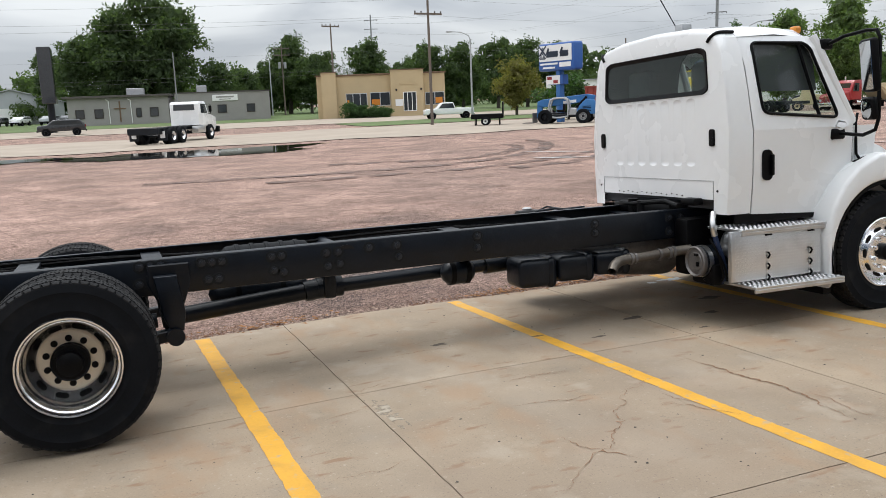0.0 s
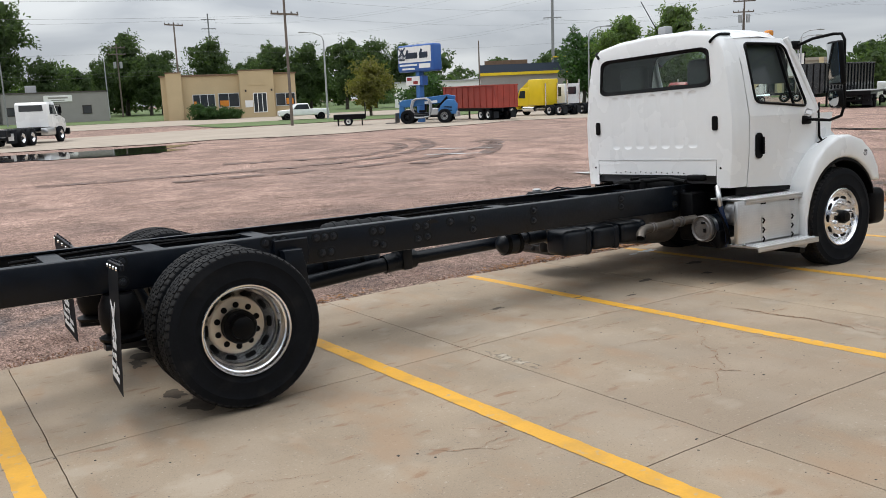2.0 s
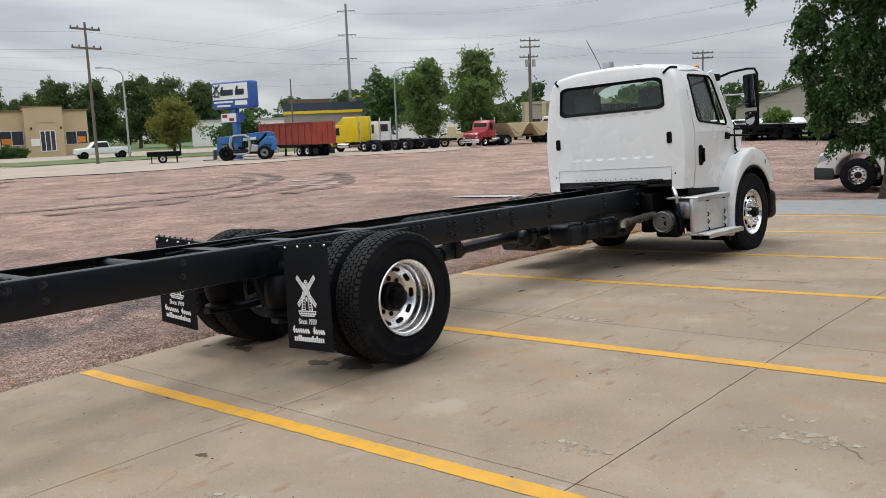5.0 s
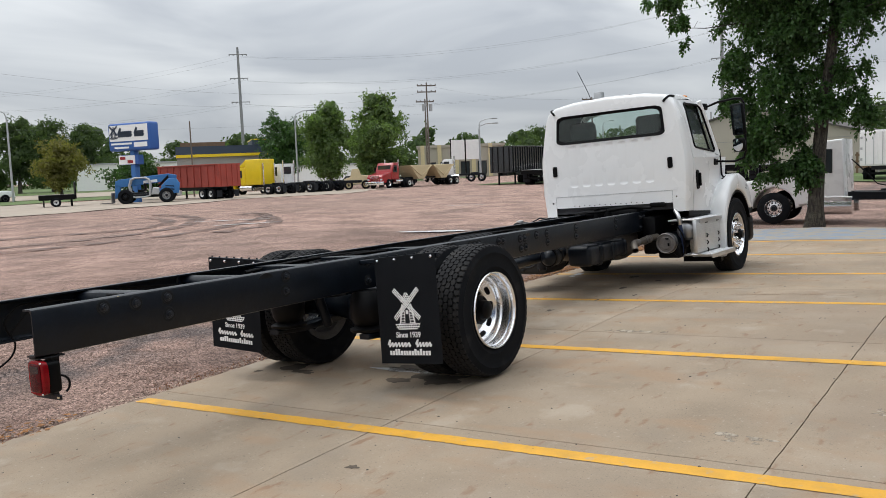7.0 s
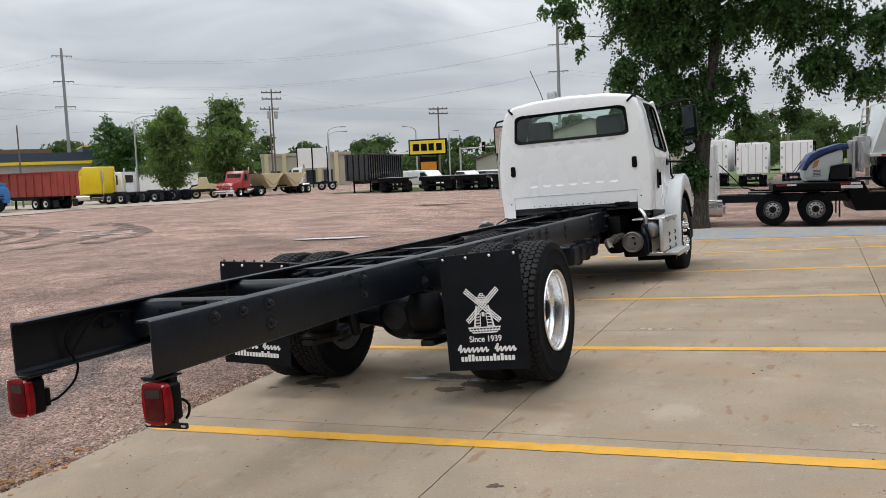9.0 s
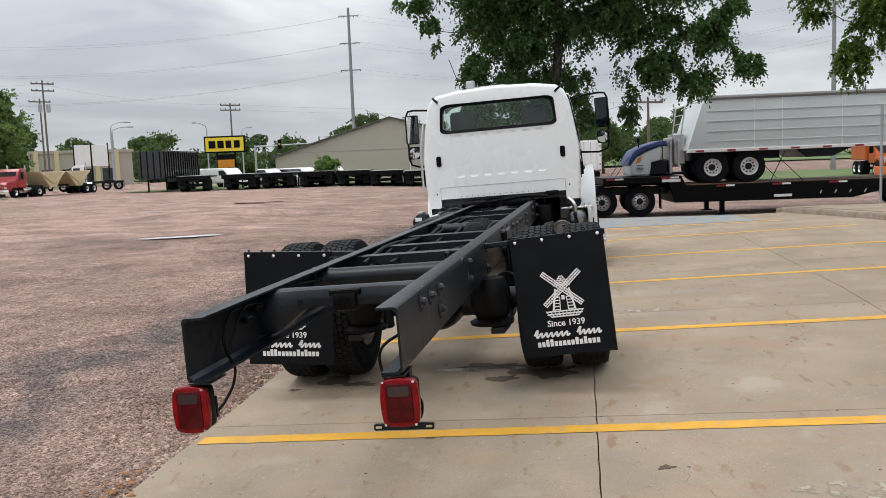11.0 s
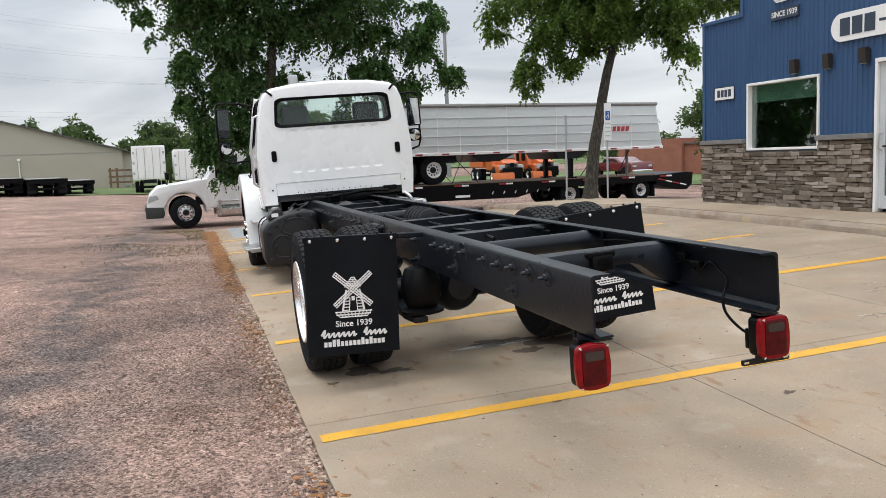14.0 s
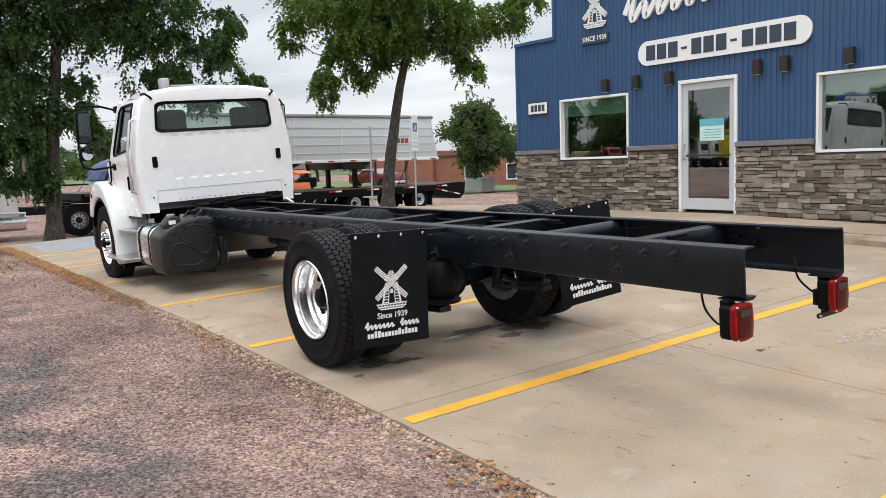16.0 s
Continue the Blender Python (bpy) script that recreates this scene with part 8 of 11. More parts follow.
# white chassis truck beside the puddle
def far_chassis_truck(m, label):
    t = thing("chassis_truck", m, label, "truck")
    bm = bmesh.new()
    prism(bm, [(x - 1.9, z) for x, z in ((5.4, 1.0), (5.4, 2.35), (5.55, 2.5), (6.5, 2.5), (7.0, 1.75), (8.1, 1.45), (8.2, 0.9), (7.9, 0.6), (6.6, 0.9))], "y", -0.98, 0.98, 0.07, 2)
    c = part("cab", bm, M_PAINT, t)
    for s in (-1, 1):
        glazed(c, [(3.85, 1.75), (4.85, 1.72), (4.55, 2.32), (3.85, 2.34)], "y", s * 0.982, s * 0.992)
        bm = bmesh.new()
        tube(bm, [(4.7, s * 0.95, 2.3), (4.72, s * 1.28, 2.3), (4.72, s * 1.28, 1.7), (4.7, s * 0.98, 1.65)], 0.025, 6)
        box(bm, 4.65, 4.75, s * 1.17, s * 1.36, 1.8, 2.2, 0.02, 1)
        part("mirror", bm, M_BLACK, c)
        bm = bmesh.new()
        box(bm, 3.0, 4.2, s * 0.65, s * 1.1, 0.5, 0.95, 0.05, 2)
        part("step_box", bm, M_ALU, t)
        bm = bmesh.new()
        box(bm, -1.62, -1.60, s * 0.6, s * 1.2, 0.25, 0.95)
        part("mud_flap", bm, M_FLAP, t)
        bm = bmesh.new()
        box(bm, -1.63, -1.621, s * 0.75, s * 1.05, 0.4, 0.8)
        part("print_bar", bm, M_PRINT, t)
    glazed(c, [(-0.72, 1.95), (0.72, 1.95), (0.70, 2.32), (-0.70, 2.32)], "x", 3.485, 3.498, "rear_window")
    bm = bmesh.new()
    box(bm, 6.1, 6.4, -1.15, 1.15, 0.45, 0.85, 0.05, 2)
    part("bumper", bm, M_BLACK, t)
    chassis(t, -1.9, 6.1)
    bm = bmesh.new()
    box(bm, -2.3, -1.7, -0.95, 0.95, 0.62, 1.02, 0.03, 1)
    part("tail_frame", bm, M_FRAME, t)
    axle(t, 5.0, 0.5, 1.0, False, M_CHROME)
    axle(t, 0.6, 0.5, 1.05, True, M_CHROME)
    axle(t, -0.7, 0.5, 1.05, True, M_CHROME)


far_chassis_truck(along(3.5, 54.4, 6.0, 58.75, 1.0), "white cab and bare black chassis truck beside the puddle")


# car shapes: one smooth shell with windows
def car(m, paint, label, name, category, L=4.8, H=1.7, W=1.85, kind_="suv", group=""):
    t = thing(name, m, label, category, group)
    h = L / 2
    bm = bmesh.new()
    if kind_ == "suv":
        shell = [(-h, 0.45), (-h, 0.95), (-h + 0.1, 1.08), (-h + 1.0, 1.18), (-h + 1.55, H - 0.08), (-h + 2.0, H), (h - 0.5, H - 0.03), (h - 0.05, 1.1), (h, 0.5)]
        glass = [(-h + 1.28, 1.16), (-h + 1.68, H - 0.14), (h - 0.62, H - 0.14), (h - 0.30, 1.14)]
    elif kind_ == "van":
        shell = [(-h, 0.45), (-h, 0.95), (-h + 0.9, 1.25), (-h + 1.6, H - 0.1), (-h + 2.0, H), (h - 0.05, H), (h, 0.45)]
        glass = [(-h + 1.2, 1.25), (-h + 1.7, H - 0.25), (-h + 2.5, H - 0.25), (-h + 2.5, 1.25)]
    else:
        shell = [(-h, 0.5), (-h, 1.0), (-h + 0.1, 1.12), (-h + 1.35, 1.2), (-h + 1.9, H - 0.06), (-h + 2.2, H), (-h + 3.3, H), (-h + 3.55, 1.22), (h, 1.16), (h, 0.5)]
        glass = [(-h + 1.6, 1.2), (-h + 2.05, H - 0.12), (-h + 3.25, H - 0.12), (-h + 3.42, 1.2)]
    prism(bm, shell, "y", -W / 2, W / 2, 0.12, 3)
    b = part("body", bm, paint, t, smooth=40)
    for s in (-1, 1):
        glazed(b, glass, "y", s * (W / 2 + 0.001), s * (W / 2 + 0.012))
        for x in (-h + 0.85, h - 0.95):
            small_wheel(t, x, s * (W / 2 - 0.10), 0.36, 0.36, 0.24, s, M_ALU)
            bm = bmesh.new()
            lathe(bm, [(-0.01, 0.43), (0.012, 0.43)], (x, s * (W / 2 - 0.002), 0.38), "y", 24)
            part("wheel_arch", bm, M_BLACK, b)
        bm = bmesh.new()
        box(bm, -h - 0.01, -h + 0.15, s * (W / 2 - 0.45), s * (W / 2 - 0.1), 0.78, 0.95, 0.03, 1)
        part("headlight", bm, M_CLEARLENS, b)
        bm = bmesh.new()
        box(bm, h - 0.06, h + 0.012, s * (W / 2 - 0.25), s * (W / 2 - 0.08), 0.85, 1.12, 0.02, 1)
        part("tail_light", bm, M_RED, b)
    if kind_ == "pickup":
        bm = bmesh.new()
        box(bm, -h + 3.62, h - 0.06, -W / 2 + 0.1, W / 2 - 0.1, 1.10, 1.165)
        part("bed", bm, M_BLACK, b)
    for s in (-1, 1):
        bm = bmesh.new()
        box(bm, s * h - 0.06, s * h + 0.06, -W / 2 + 0.1, W / 2 - 0.1, 0.42, 0.62, 0.04, 2)
        part("bumper", bm, M_BLACK if kind_ == "suv" else M_CHROME, t)
    return t


M_CARBLACK = mat("black_car_paint", (0.02, 0.022, 0.025), 0.2, var=0.2, coat=0.5)
M_CARMAROON = mat("maroon_car_paint", (0.12, 0.015, 0.02), 0.25, var=0.15, coat=0.5)
car(along(-3.05, 85, 0, 85, 0.85), M_CARBLACK, "black sport utility car on the far street", "suv", "car")
car(along(33.15, 80.3, 38, 79.0, 0.88), M_PAINT, "white pickup truck on the access road", "pickup_truck", "pickup", 5.7, 1.85, 1.95, "pickup")
car(along(-8.5, 50, 10, 50, 0.9), M_PAINT, "white truck front at the yard edge", "pickup_truck", "pickup", 5.7, 1.95, 2.0, "pickup")
for k, (x, y, p) in enumerate(((-13.5, 140, M_CARBLACK), (-10.5, 140, M_PAINT), (-6.5, 139, M_PALEWALL), (-4.0, 138.5, M_CARBLACK))):
    car(along(x, y, x + 1, y + 3, 0.9), p, "parked car before the metal shed", "parked_car", "car", 4.6, 1.5, 1.8, "suv", group="cars by the metal shed")
car(along(47.5, -21.5, 49.5, -21.3), M_CARMAROON, "maroon car parked on grass by the brick building", "parked_car", "car", 5.0, 1.5, 1.85, "pickup")
for x, y, kd in ((64.5, 36.6, "van"), (68.0, 34.0, "pickup"), (69.0, 31.2, "suv"), (70.0, 28.6, "pickup"), (75, 62.5, "suv")):
    car(along(x, y, x + 1, y + 2.0, 0.85), M_PAINT, "white work %s behind the flatbed trailers" % kd, "work_vehicle", kd, 5.6, 2.0 if kd == "van" else 1.75, 1.95, kd, group="white work vehicles")


# low tilt trailer
t = thing("flatbed_trailer", along(25.6, 57.6, 28.2, 56.2, 0.88), "small black equipment trailer with a raised ramp", "trailer")
bm = bmesh.new()
box(bm, 0.0, 2.6, -0.9, 0.9, 0.55, 0.95, 0.03, 1)
part("bed", bm, M_BLACK, t)
bm = bmesh.new()
box(bm, 2.6, 2.68, -0.9, 0.9, 0.6, 1.9, 0.02, 1)
part("ramp", bm, M_BLACK, t)
for s in (-1, 1):
    small_wheel(t, 1.2, s * 0.85, 0.36, 0.36, 0.2, s)
    bm = bmesh.new()
    box(bm, 0.3, 0.38, s * 0.7, s * 0.78, 0.0, 0.6)
    box(bm, 2.3, 2.38, s * 0.7, s * 0.78, 0.0, 0.6)
    part("leg", bm, M_BLACK, t)

# blue telehandler
t = thing("telehandler", along(29.4, 53.9, 32.9, 50.8, 0.84), "blue telescopic handler with a grey roll cage", "telehandler")
bm = bmesh.new()
box(bm, 0.2, 4.5, -0.5, 0.5, 0.50, 0.92, 0.04, 1)
box(bm, 0.9, 3.2, -0.9, 0.9, 0.62, 0.80, 0.03, 1)
part("chassis", bm, M_FRAME, t)
bm = bmesh.new()
prism(bm, [(-0.25, 1.55), (0.2, 1.38), (4.5, 1.80), (4.55, 2.25), (3.9, 2.38), (0.0, 2.02), (-0.3, 1.85)], "y", 0.0, 0.50, 0.03, 1)
part("boom", bm, M_BLUETR, t)
bm = bmesh.new()
prism(bm, [(-0.32, 1.9), (0.16, 1.7), (-0.05, 0.55), (-0.42, 0.45)], "y", 0.05, 0.45, 0.03, 1)
part("boom_head", bm, M_BLUETR, t)
bm = bmesh.new()
prism(bm, [(3.15, 0.75), (4.75, 0.75), (4.82, 1.55), (4.6, 1.92), (3.95, 1.98), (3.4, 1.45)], "y", -1.0, -0.2, 0.06, 2)
hood = part("engine_hood", bm, M_BLUETR, t)
for k in range(4):
    bm = bmesh.new()
    box(bm, 3.7, 4.4, -1.008, -0.998, 1.0 + 0.12 * k, 1.05 + 0.12 * k)
    part("vent", bm, M_BLACK, hood)
bm = bmesh.new()
prism(bm, [(2.6, 1.0), (2.8, 1.0), (3.95, 2.05), (3.85, 2.25)], "y", -0.15, -0.02, 0.02, 1)
part("lift_strut", bm, M_BLACK, t)
bm = bmesh.new()
prism(bm, [(1.9, 1.62), (3.0, 1.72), (3.0, 1.95), (1.9, 1.85)], "y", -0.012, 0.0)
part("side_plate", bm, M_WHITE, t)
bm = bmesh.new()
for y in (-0.95, -0.15):
    tube(bm, [(1.0, y, 0.62), (0.85, y, 1.45), (1.0, y, 1.95), (1.3, y, 2.1), (2.1, y, 2.12), (2.4, y, 1.95), (2.5, y, 1.5), (2.45, y, 0.62), (1.9, y, 0.52), (1.3, y, 0.52), (1.0, y, 0.62)], 0.075, 8)
tube(bm, [(1.2, -0.95, 2.08), (1.2, -0.15, 2.08)], 0.06, 8)
tube(bm, [(2.2, -0.95, 2.1), (2.2, -0.15, 2.1)], 0.06, 8)
part("roll_cage", bm, M_GALV, t)
bm = bmesh.new()
prism(bm, [(2.5, 0.7), (3.3, 0.7), (3.2, 1.25), (2.7, 1.3)], "y", -0.98, -0.25, 0.05, 1)
part("fuel_tank", bm, M_GALV, t)
bm = bmesh.new()
box(bm, 1.5, 2.1, -0.75, -0.3, 0.95, 1.15, 0.05, 2)
box(bm, 2.0, 2.15, -0.75, -0.3, 1.1, 1.65, 0.05, 2)
part("seat", bm, M_BLACK, t)
bm = bmesh.new()
box(bm, 4.55, 4.85, -0.9, 0.9, 0.5, 0.95, 0.05, 2)
part("counterweight", bm, M_GALV, t)
bm = bmesh.new()
box(bm, -0.6, -0.5, -0.8, 0.8, 0.15, 0.95, 0.02, 1)
part("fork_carriage", bm, M_STEEL, t)
for y in (-0.5, 0.5):
    bm = bmesh.new()
    box(bm, -1.5, -0.5, y - 0.07, y + 0.07, 0.08, 0.14)
    part("fork", bm, M_STEEL, t)
for x in (0.55, 3.75):
    for s in (-1, 1):
        small_wheel(t, x, s * 1.0, 0.60, 0.60, 0.42, s, M_BLACK if x < 1 else M_GALV)


# dump trailer, ribbed and red
def ribbed_trailer(m, paint, label, L, W, z0, z1, ribs, name="dump_trailer", slope=0.0, axles=2, tail_axle=1.4, rim=M_WHITE, rib_paint=None, legs=True):
    t = thing(name, m, label, "trailer")
    bm = bmesh.new()
    prism(bm, [(0, z0), (0, z1), (L, z1), (L, z0), (L - slope, z0 - 0.02), (slope, z0 - 0.02)], "y", -W / 2, W / 2, 0.03, 1)
    b = part("body", bm, paint, t)
    for s in (-1, 1):
        for k in range(ribs):
            x = L * (k + 0.5) / ribs
            bm = bmesh.new()
            box(bm, x - 0.05, x + 0.05, s * W / 2, s * (W / 2 + 0.07), z0 + 0.02, z1 - 0.05, 0.012, 1)
            part("rib", bm, rib_paint or paint, b)
        bm = bmesh.new()
        box(bm, 0, L, s * W / 2, s * (W / 2 + 0.08), z1 - 0.1, z1 + 0.02, 0.02, 1)
        part("top_rail", bm, paint, b)
        if legs:
            bm = bmesh.new()
            box(bm, 1.3, 1.45, s * 0.85, s * 0.98, 0.02, z0)
            box(bm, 1.2, 1.55, s * 0.8, s * 1.03, 0.0, 0.05)
            part("landing_leg", bm, M_BLACK, t)
    for x in (-0.005, L + 0.005):
        for k in range(4):
            bm = bmesh.new()
            y = -W / 2 + W * (k + 0.5) / 4
            box(bm, x - 0.05, x + 0.05, y - 0.05, y + 0.05, z0 + 0.05, z1 - 0.06, 0.01, 1)
            part("end_rib", bm, rib_paint or paint, b)
    chassis(t, 0.5, L - 0.1, z0 - 0.35, z0 - 0.03)
    for k in range(axles):
        axle(t, L - tail_axle - 1.25 * k, 0.5, 1.05, True, rim)
    for s in (-1, 1):
        bm = bmesh.new()
        box(bm, L - 0.35, L - 0.33, s * 0.7, s * 1.25, 0.2, 0.8)
        part("mud_flap", bm, M_FLAP, t)
    return t


ribbed_trailer(along(36.2, 57.4, 35.9, 49.3, 0.80), M_REDTR, "faded red ribbed steel dump trailer", 9.2, 2.5, 1.15, 3.2, 9)
tractor(along(42.8, 57.3, 43.5, 52.1, 0.85), M_YELTR, "bright yellow sleeper tractor parked on gravel", "parked tractors", tail=6.2, sleeper=1.9, roof=2.7, axles=2)
tractor(along(45.9, 56.4, 46.6, 51.2, 0.88), M_PAINT, "white day cab tractor parked on gravel", "parked tractors", tail=5.6, roof=2.85)
t = thing("bogie_frame", along(48.25, 52.4, 48.5, 50.0, 0.92), "loose black trailer bogie with white wheels", "trailer")
chassis(t, -0.6, 4.2, 0.7, 0.95)
axle(t, 0.0, 0.5, 1.0, True)
axle(t, 1.25, 0.5, 1.0, True)
tractor(along(52.3, 49.2, 57.6, 49.9, 0.82), M_REDPAINT, "deep red bonneted tractor with chrome grille", "parked tractors", tail=4.6, roof=2.75)
t = thing("belly_dump_trailer", along(55.3, 49.2, 62.0, 48.8, 0.80), "sand-coloured bottom dump trailer", "trailer")
for x0, x1 in ((0.2, 4.0), (4.3, 8.2)):
    bm = bmesh.new()
    prism(bm, [(x0, 2.45), (x1, 2.45), ((x0 + x1) / 2 + 0.5, 0.85), ((x0 + x1) / 2 - 0.5, 0.85)], "y", -1.2, 1.2, 0.03, 1)
    part("hopper", bm, M_SAND, t)
    bm = bmesh.new()
    tube(bm, [(x0, -1.23, 2.4), ((x0 + x1) / 2, -1.23, 1.2), (x1, -1.23, 2.4)], 0.06, 6)
    part("brace", bm, M_SAND, t)
chassis(t, -0.5, 8.6, 0.9, 1.1)
for x in (0.0, 7.6, 8.8):
    axle(t, x, 0.5, 1.05, True)
tractor(along(69.6, 55.6, 72.2, 51.4, 0.9), M_PAINT, "white day cab tractor parked on gravel", "parked tractors", tail=5.6, roof=2.8)
# loader between the trees
t = thing("wheel_loader", along(51.6, 52.9, 53.4, 50.8, 0.8), "dark yellow compact loader behind the trucks", "loader")
bm = bmesh.new()
prism(bm, [(0, 0.6), (3, 0.6), (3, 1.5), (1.9, 1.6), (1.7, 2.3), (0.9, 2.3), (0.7, 1.4), (0, 1.2)], "y", -0.7, 0.7, 0.05, 1)
part("body", bm, M_SAND, t)
bm = bmesh.new()
prism(bm, [(-1.3, 0.1), (-0.5, 0.1), (-0.5, 0.9), (-0.9, 0.5)], "y", -0.9, 0.9)
tube(bm, [(-0.6, 0.0, 0.5), (0.2, 0.0, 1.4), (1.0, 0.0, 1.5)], 0.1, 8)
part("bucket", bm, M_FRAME, t)
for x in (0.5, 2.4):
    for s in (-1, 1):
        small_wheel(t, x, s * 0.75, 0.5, 0.5, 0.35, s, M_SAND)
# black high-sided trailer
ribbed_trailer(along(55.1, 38.5, 63.3, 39.3, 0.82), M_CARBLACK, "black ribbed high-sided trailer on landing legs", 9.6, 2.5, 1.25, 3.9, 16, "stake_trailer", rib_paint=M_BLACK)


# row of black flatbed trailers seen from behind
def flatbed(m, label):
    t = thing("flatbed_trailer", m, label, "trailer", "row of flatbed trailers")
    bm = bmesh.new()
    box(bm, 0, 7.5, -1.25, 1.25, 1.02, 1.16, 0.02, 1)
    part("deck", bm, M_BLACK, t)
    bm = bmesh.new()
    box(bm, -0.02, 7.52, -1.2, 1.2, 1.161, 1.175)
    part("deck_board", bm, M_TARP, t)
    bm = bmesh.new()
    box(bm, -0.05, 0.0, -1.25, 1.25, 0.85, 1.14, 0.01, 1)
    box(bm, 0.1, 0.2, -1.1, 1.1, 0.45, 0.58, 0.01, 1)
    box(bm, 0.1, 0.2, -0.8, -0.7, 0.5, 0.9)
    box(bm, 0.1, 0.2, 0.7, 0.8, 0.5, 0.9)
    part("rear_bumper", bm, M_BLACK, t)
    chassis(t, 0.2, 7.2, 0.68, 1.02)
    axle(t, 1.3, 0.45, 1.0, True, M_BLACK)
    axle(t, 2.5, 0.45, 1.0, True, M_BLACK)
    for s in (-1, 1):
        bm = bmesh.new()
        box(bm, 0.5, 0.52, s * 0.65, s * 1.2, 0.2, 0.85)
        part("mud_flap", bm, M_FLAP, t)
        bm = bmesh.new()
        box(bm, 5.8, 5.92, s * 0.8, s * 0.9, 0.0, 0.7)
        part("landing_leg", bm, M_BLACK, t)
    return t


FLAT = flatbed(along(53.2, 34.1, 61, 37.0, 1.0), "black flatbed trailer parked on grass")
for x, y in ((54.0, 30.9), (54.3, 28.0), (54.7, 25.1), (54.9, 22.2), (54.6, 19.6), (54.4, 16.9)):
    copy_thing(FLAT, along(x, y, x + 8, y + 1.6, 1.0))
    # second trailer nested behind, a little lower
    copy_thing(FLAT, along(x + 3.8, y - 1.5, x + 11, y - 0.1, 0.84))


# white box trailers by the trees
def box_trailer(m, label, L=9.0):
    t = thing("box_trailer", m, label, "trailer", "white box trailers")
    bm = bmesh.new()
    box(bm, 0, L, -1.25, 1.25, 1.1, 3.75, 0.03, 2)
    b = part("body", bm, M_WHITE, t)
    for s in (-1, 1):
        bm = bmesh.new()
        box(bm, -0.02, 0, s * 0.03, s * 1.17, 1.2, 3.65, 0.008, 1)
        d = part("rear_door", bm, M_WHITE, b)
        for y in (0.3, 0.85):
            bm = bmesh.new()
            tube(bm, [(-0.05, s * y, 1.2), (-0.05, s * y, 3.6)], 0.018, 6)
            part("lock_rod", bm, M_GALV, d)
        for z in (1.6, 2.4, 3.2):
            bm = bmesh.new()
            box(bm, -0.035, -0.018, s * 1.05, s * 1.2, z - 0.09, z + 0.09)
            part("hinge", bm, M_GALV, d)
    bm = bmesh.new()
    box(bm, 0.1, 0.2, -1.1, 1.1, 0.5, 0.62)
    box(bm, 0.1, 0.2, -0.7, -0.6, 0.55, 1.1)
    box(bm, 0.1, 0.2, 0.6, 0.7, 0.55, 1.1)
    part("rear_guard", bm, M_BLACK, t)
    bm = bmesh.new()
    box(bm, 0.3, L - 0.3, -0.5, 0.5, 0.8, 1.1)
    part("frame", bm, M_FRAME, t)
    for x in (1.4, 2.6):
        axle(t, x, 0.48, 1.0, True)
    return t


BT = box_trailer(along(58.5, 10.65, 68.5, 10.9, 0.92), "white box trailer with closed rear doors")
for x, y in ((58.5, 7.85), (58.7, 4.9)):
    copy_thing(BT, along(x, y, x + 10, y + 0.25, 0.92))


# ---- the lowboy rig behind the lot: tractor, step deck and the hopper trailer it carries ----
RIG = Matrix.Translation((22.2 - 6.85 * 0.0961, 3.3 + 6.85 * 0.9954, -0.47)) @ Matrix.Rotation(math.atan2(-0.9954, 0.0961), 4, "Z")
HAUL = Matrix.Translation((22.05, 8.40, -0.47)) @ Matrix.Rotation(math.atan2(-5.2, 0.2), 4, "Z") @ Matrix.Scale(0.94, 4)
semi = thing("semi_tractor", HAUL, "white aerodynamic day cab tractor hitched to a step deck", "truck")
bm = bmesh.new()
prism(bm, [(-1.18, 0.48), (-1.22, 0.72), (-1.12, 1.15), (-0.85, 1.40), (0.75, 1.62), (0.80, 0.55), (0.66, 0.5), (0.62, 0.75), (0.48, 0.98), (0.28, 1.12), (0, 1.18), (-0.28, 1.12), (-0.48, 0.98), (-0.62, 0.75), (-0.66, 0.5)], "y", -1.08, 1.08, 0.07, 3)
part("bonnet", bm, M_PAINT, semi, smooth=40)
bm = bmesh.new()
prism(bm, [(-1.26, 0.36), (-1.28, 0.74), (-0.70, 0.72), (-0.66, 0.5), (-0.72, 0.36)], "y", -1.12, 1.12, 0.05, 2)
part("bumper", bm, M_DARK, semi, "dark grey moulded bumper")
bm = bmesh.new()
prism(bm, [(0.72, 0.6), (0.72, 1.62), (1.12, 2.42), (1.3, 2.60), (2.05, 2.66), (2.12, 0.75)], "y", -1.08, 1.08, 0.07, 3)
sc = part("cab", bm, M_PAINT, semi, smooth=40)
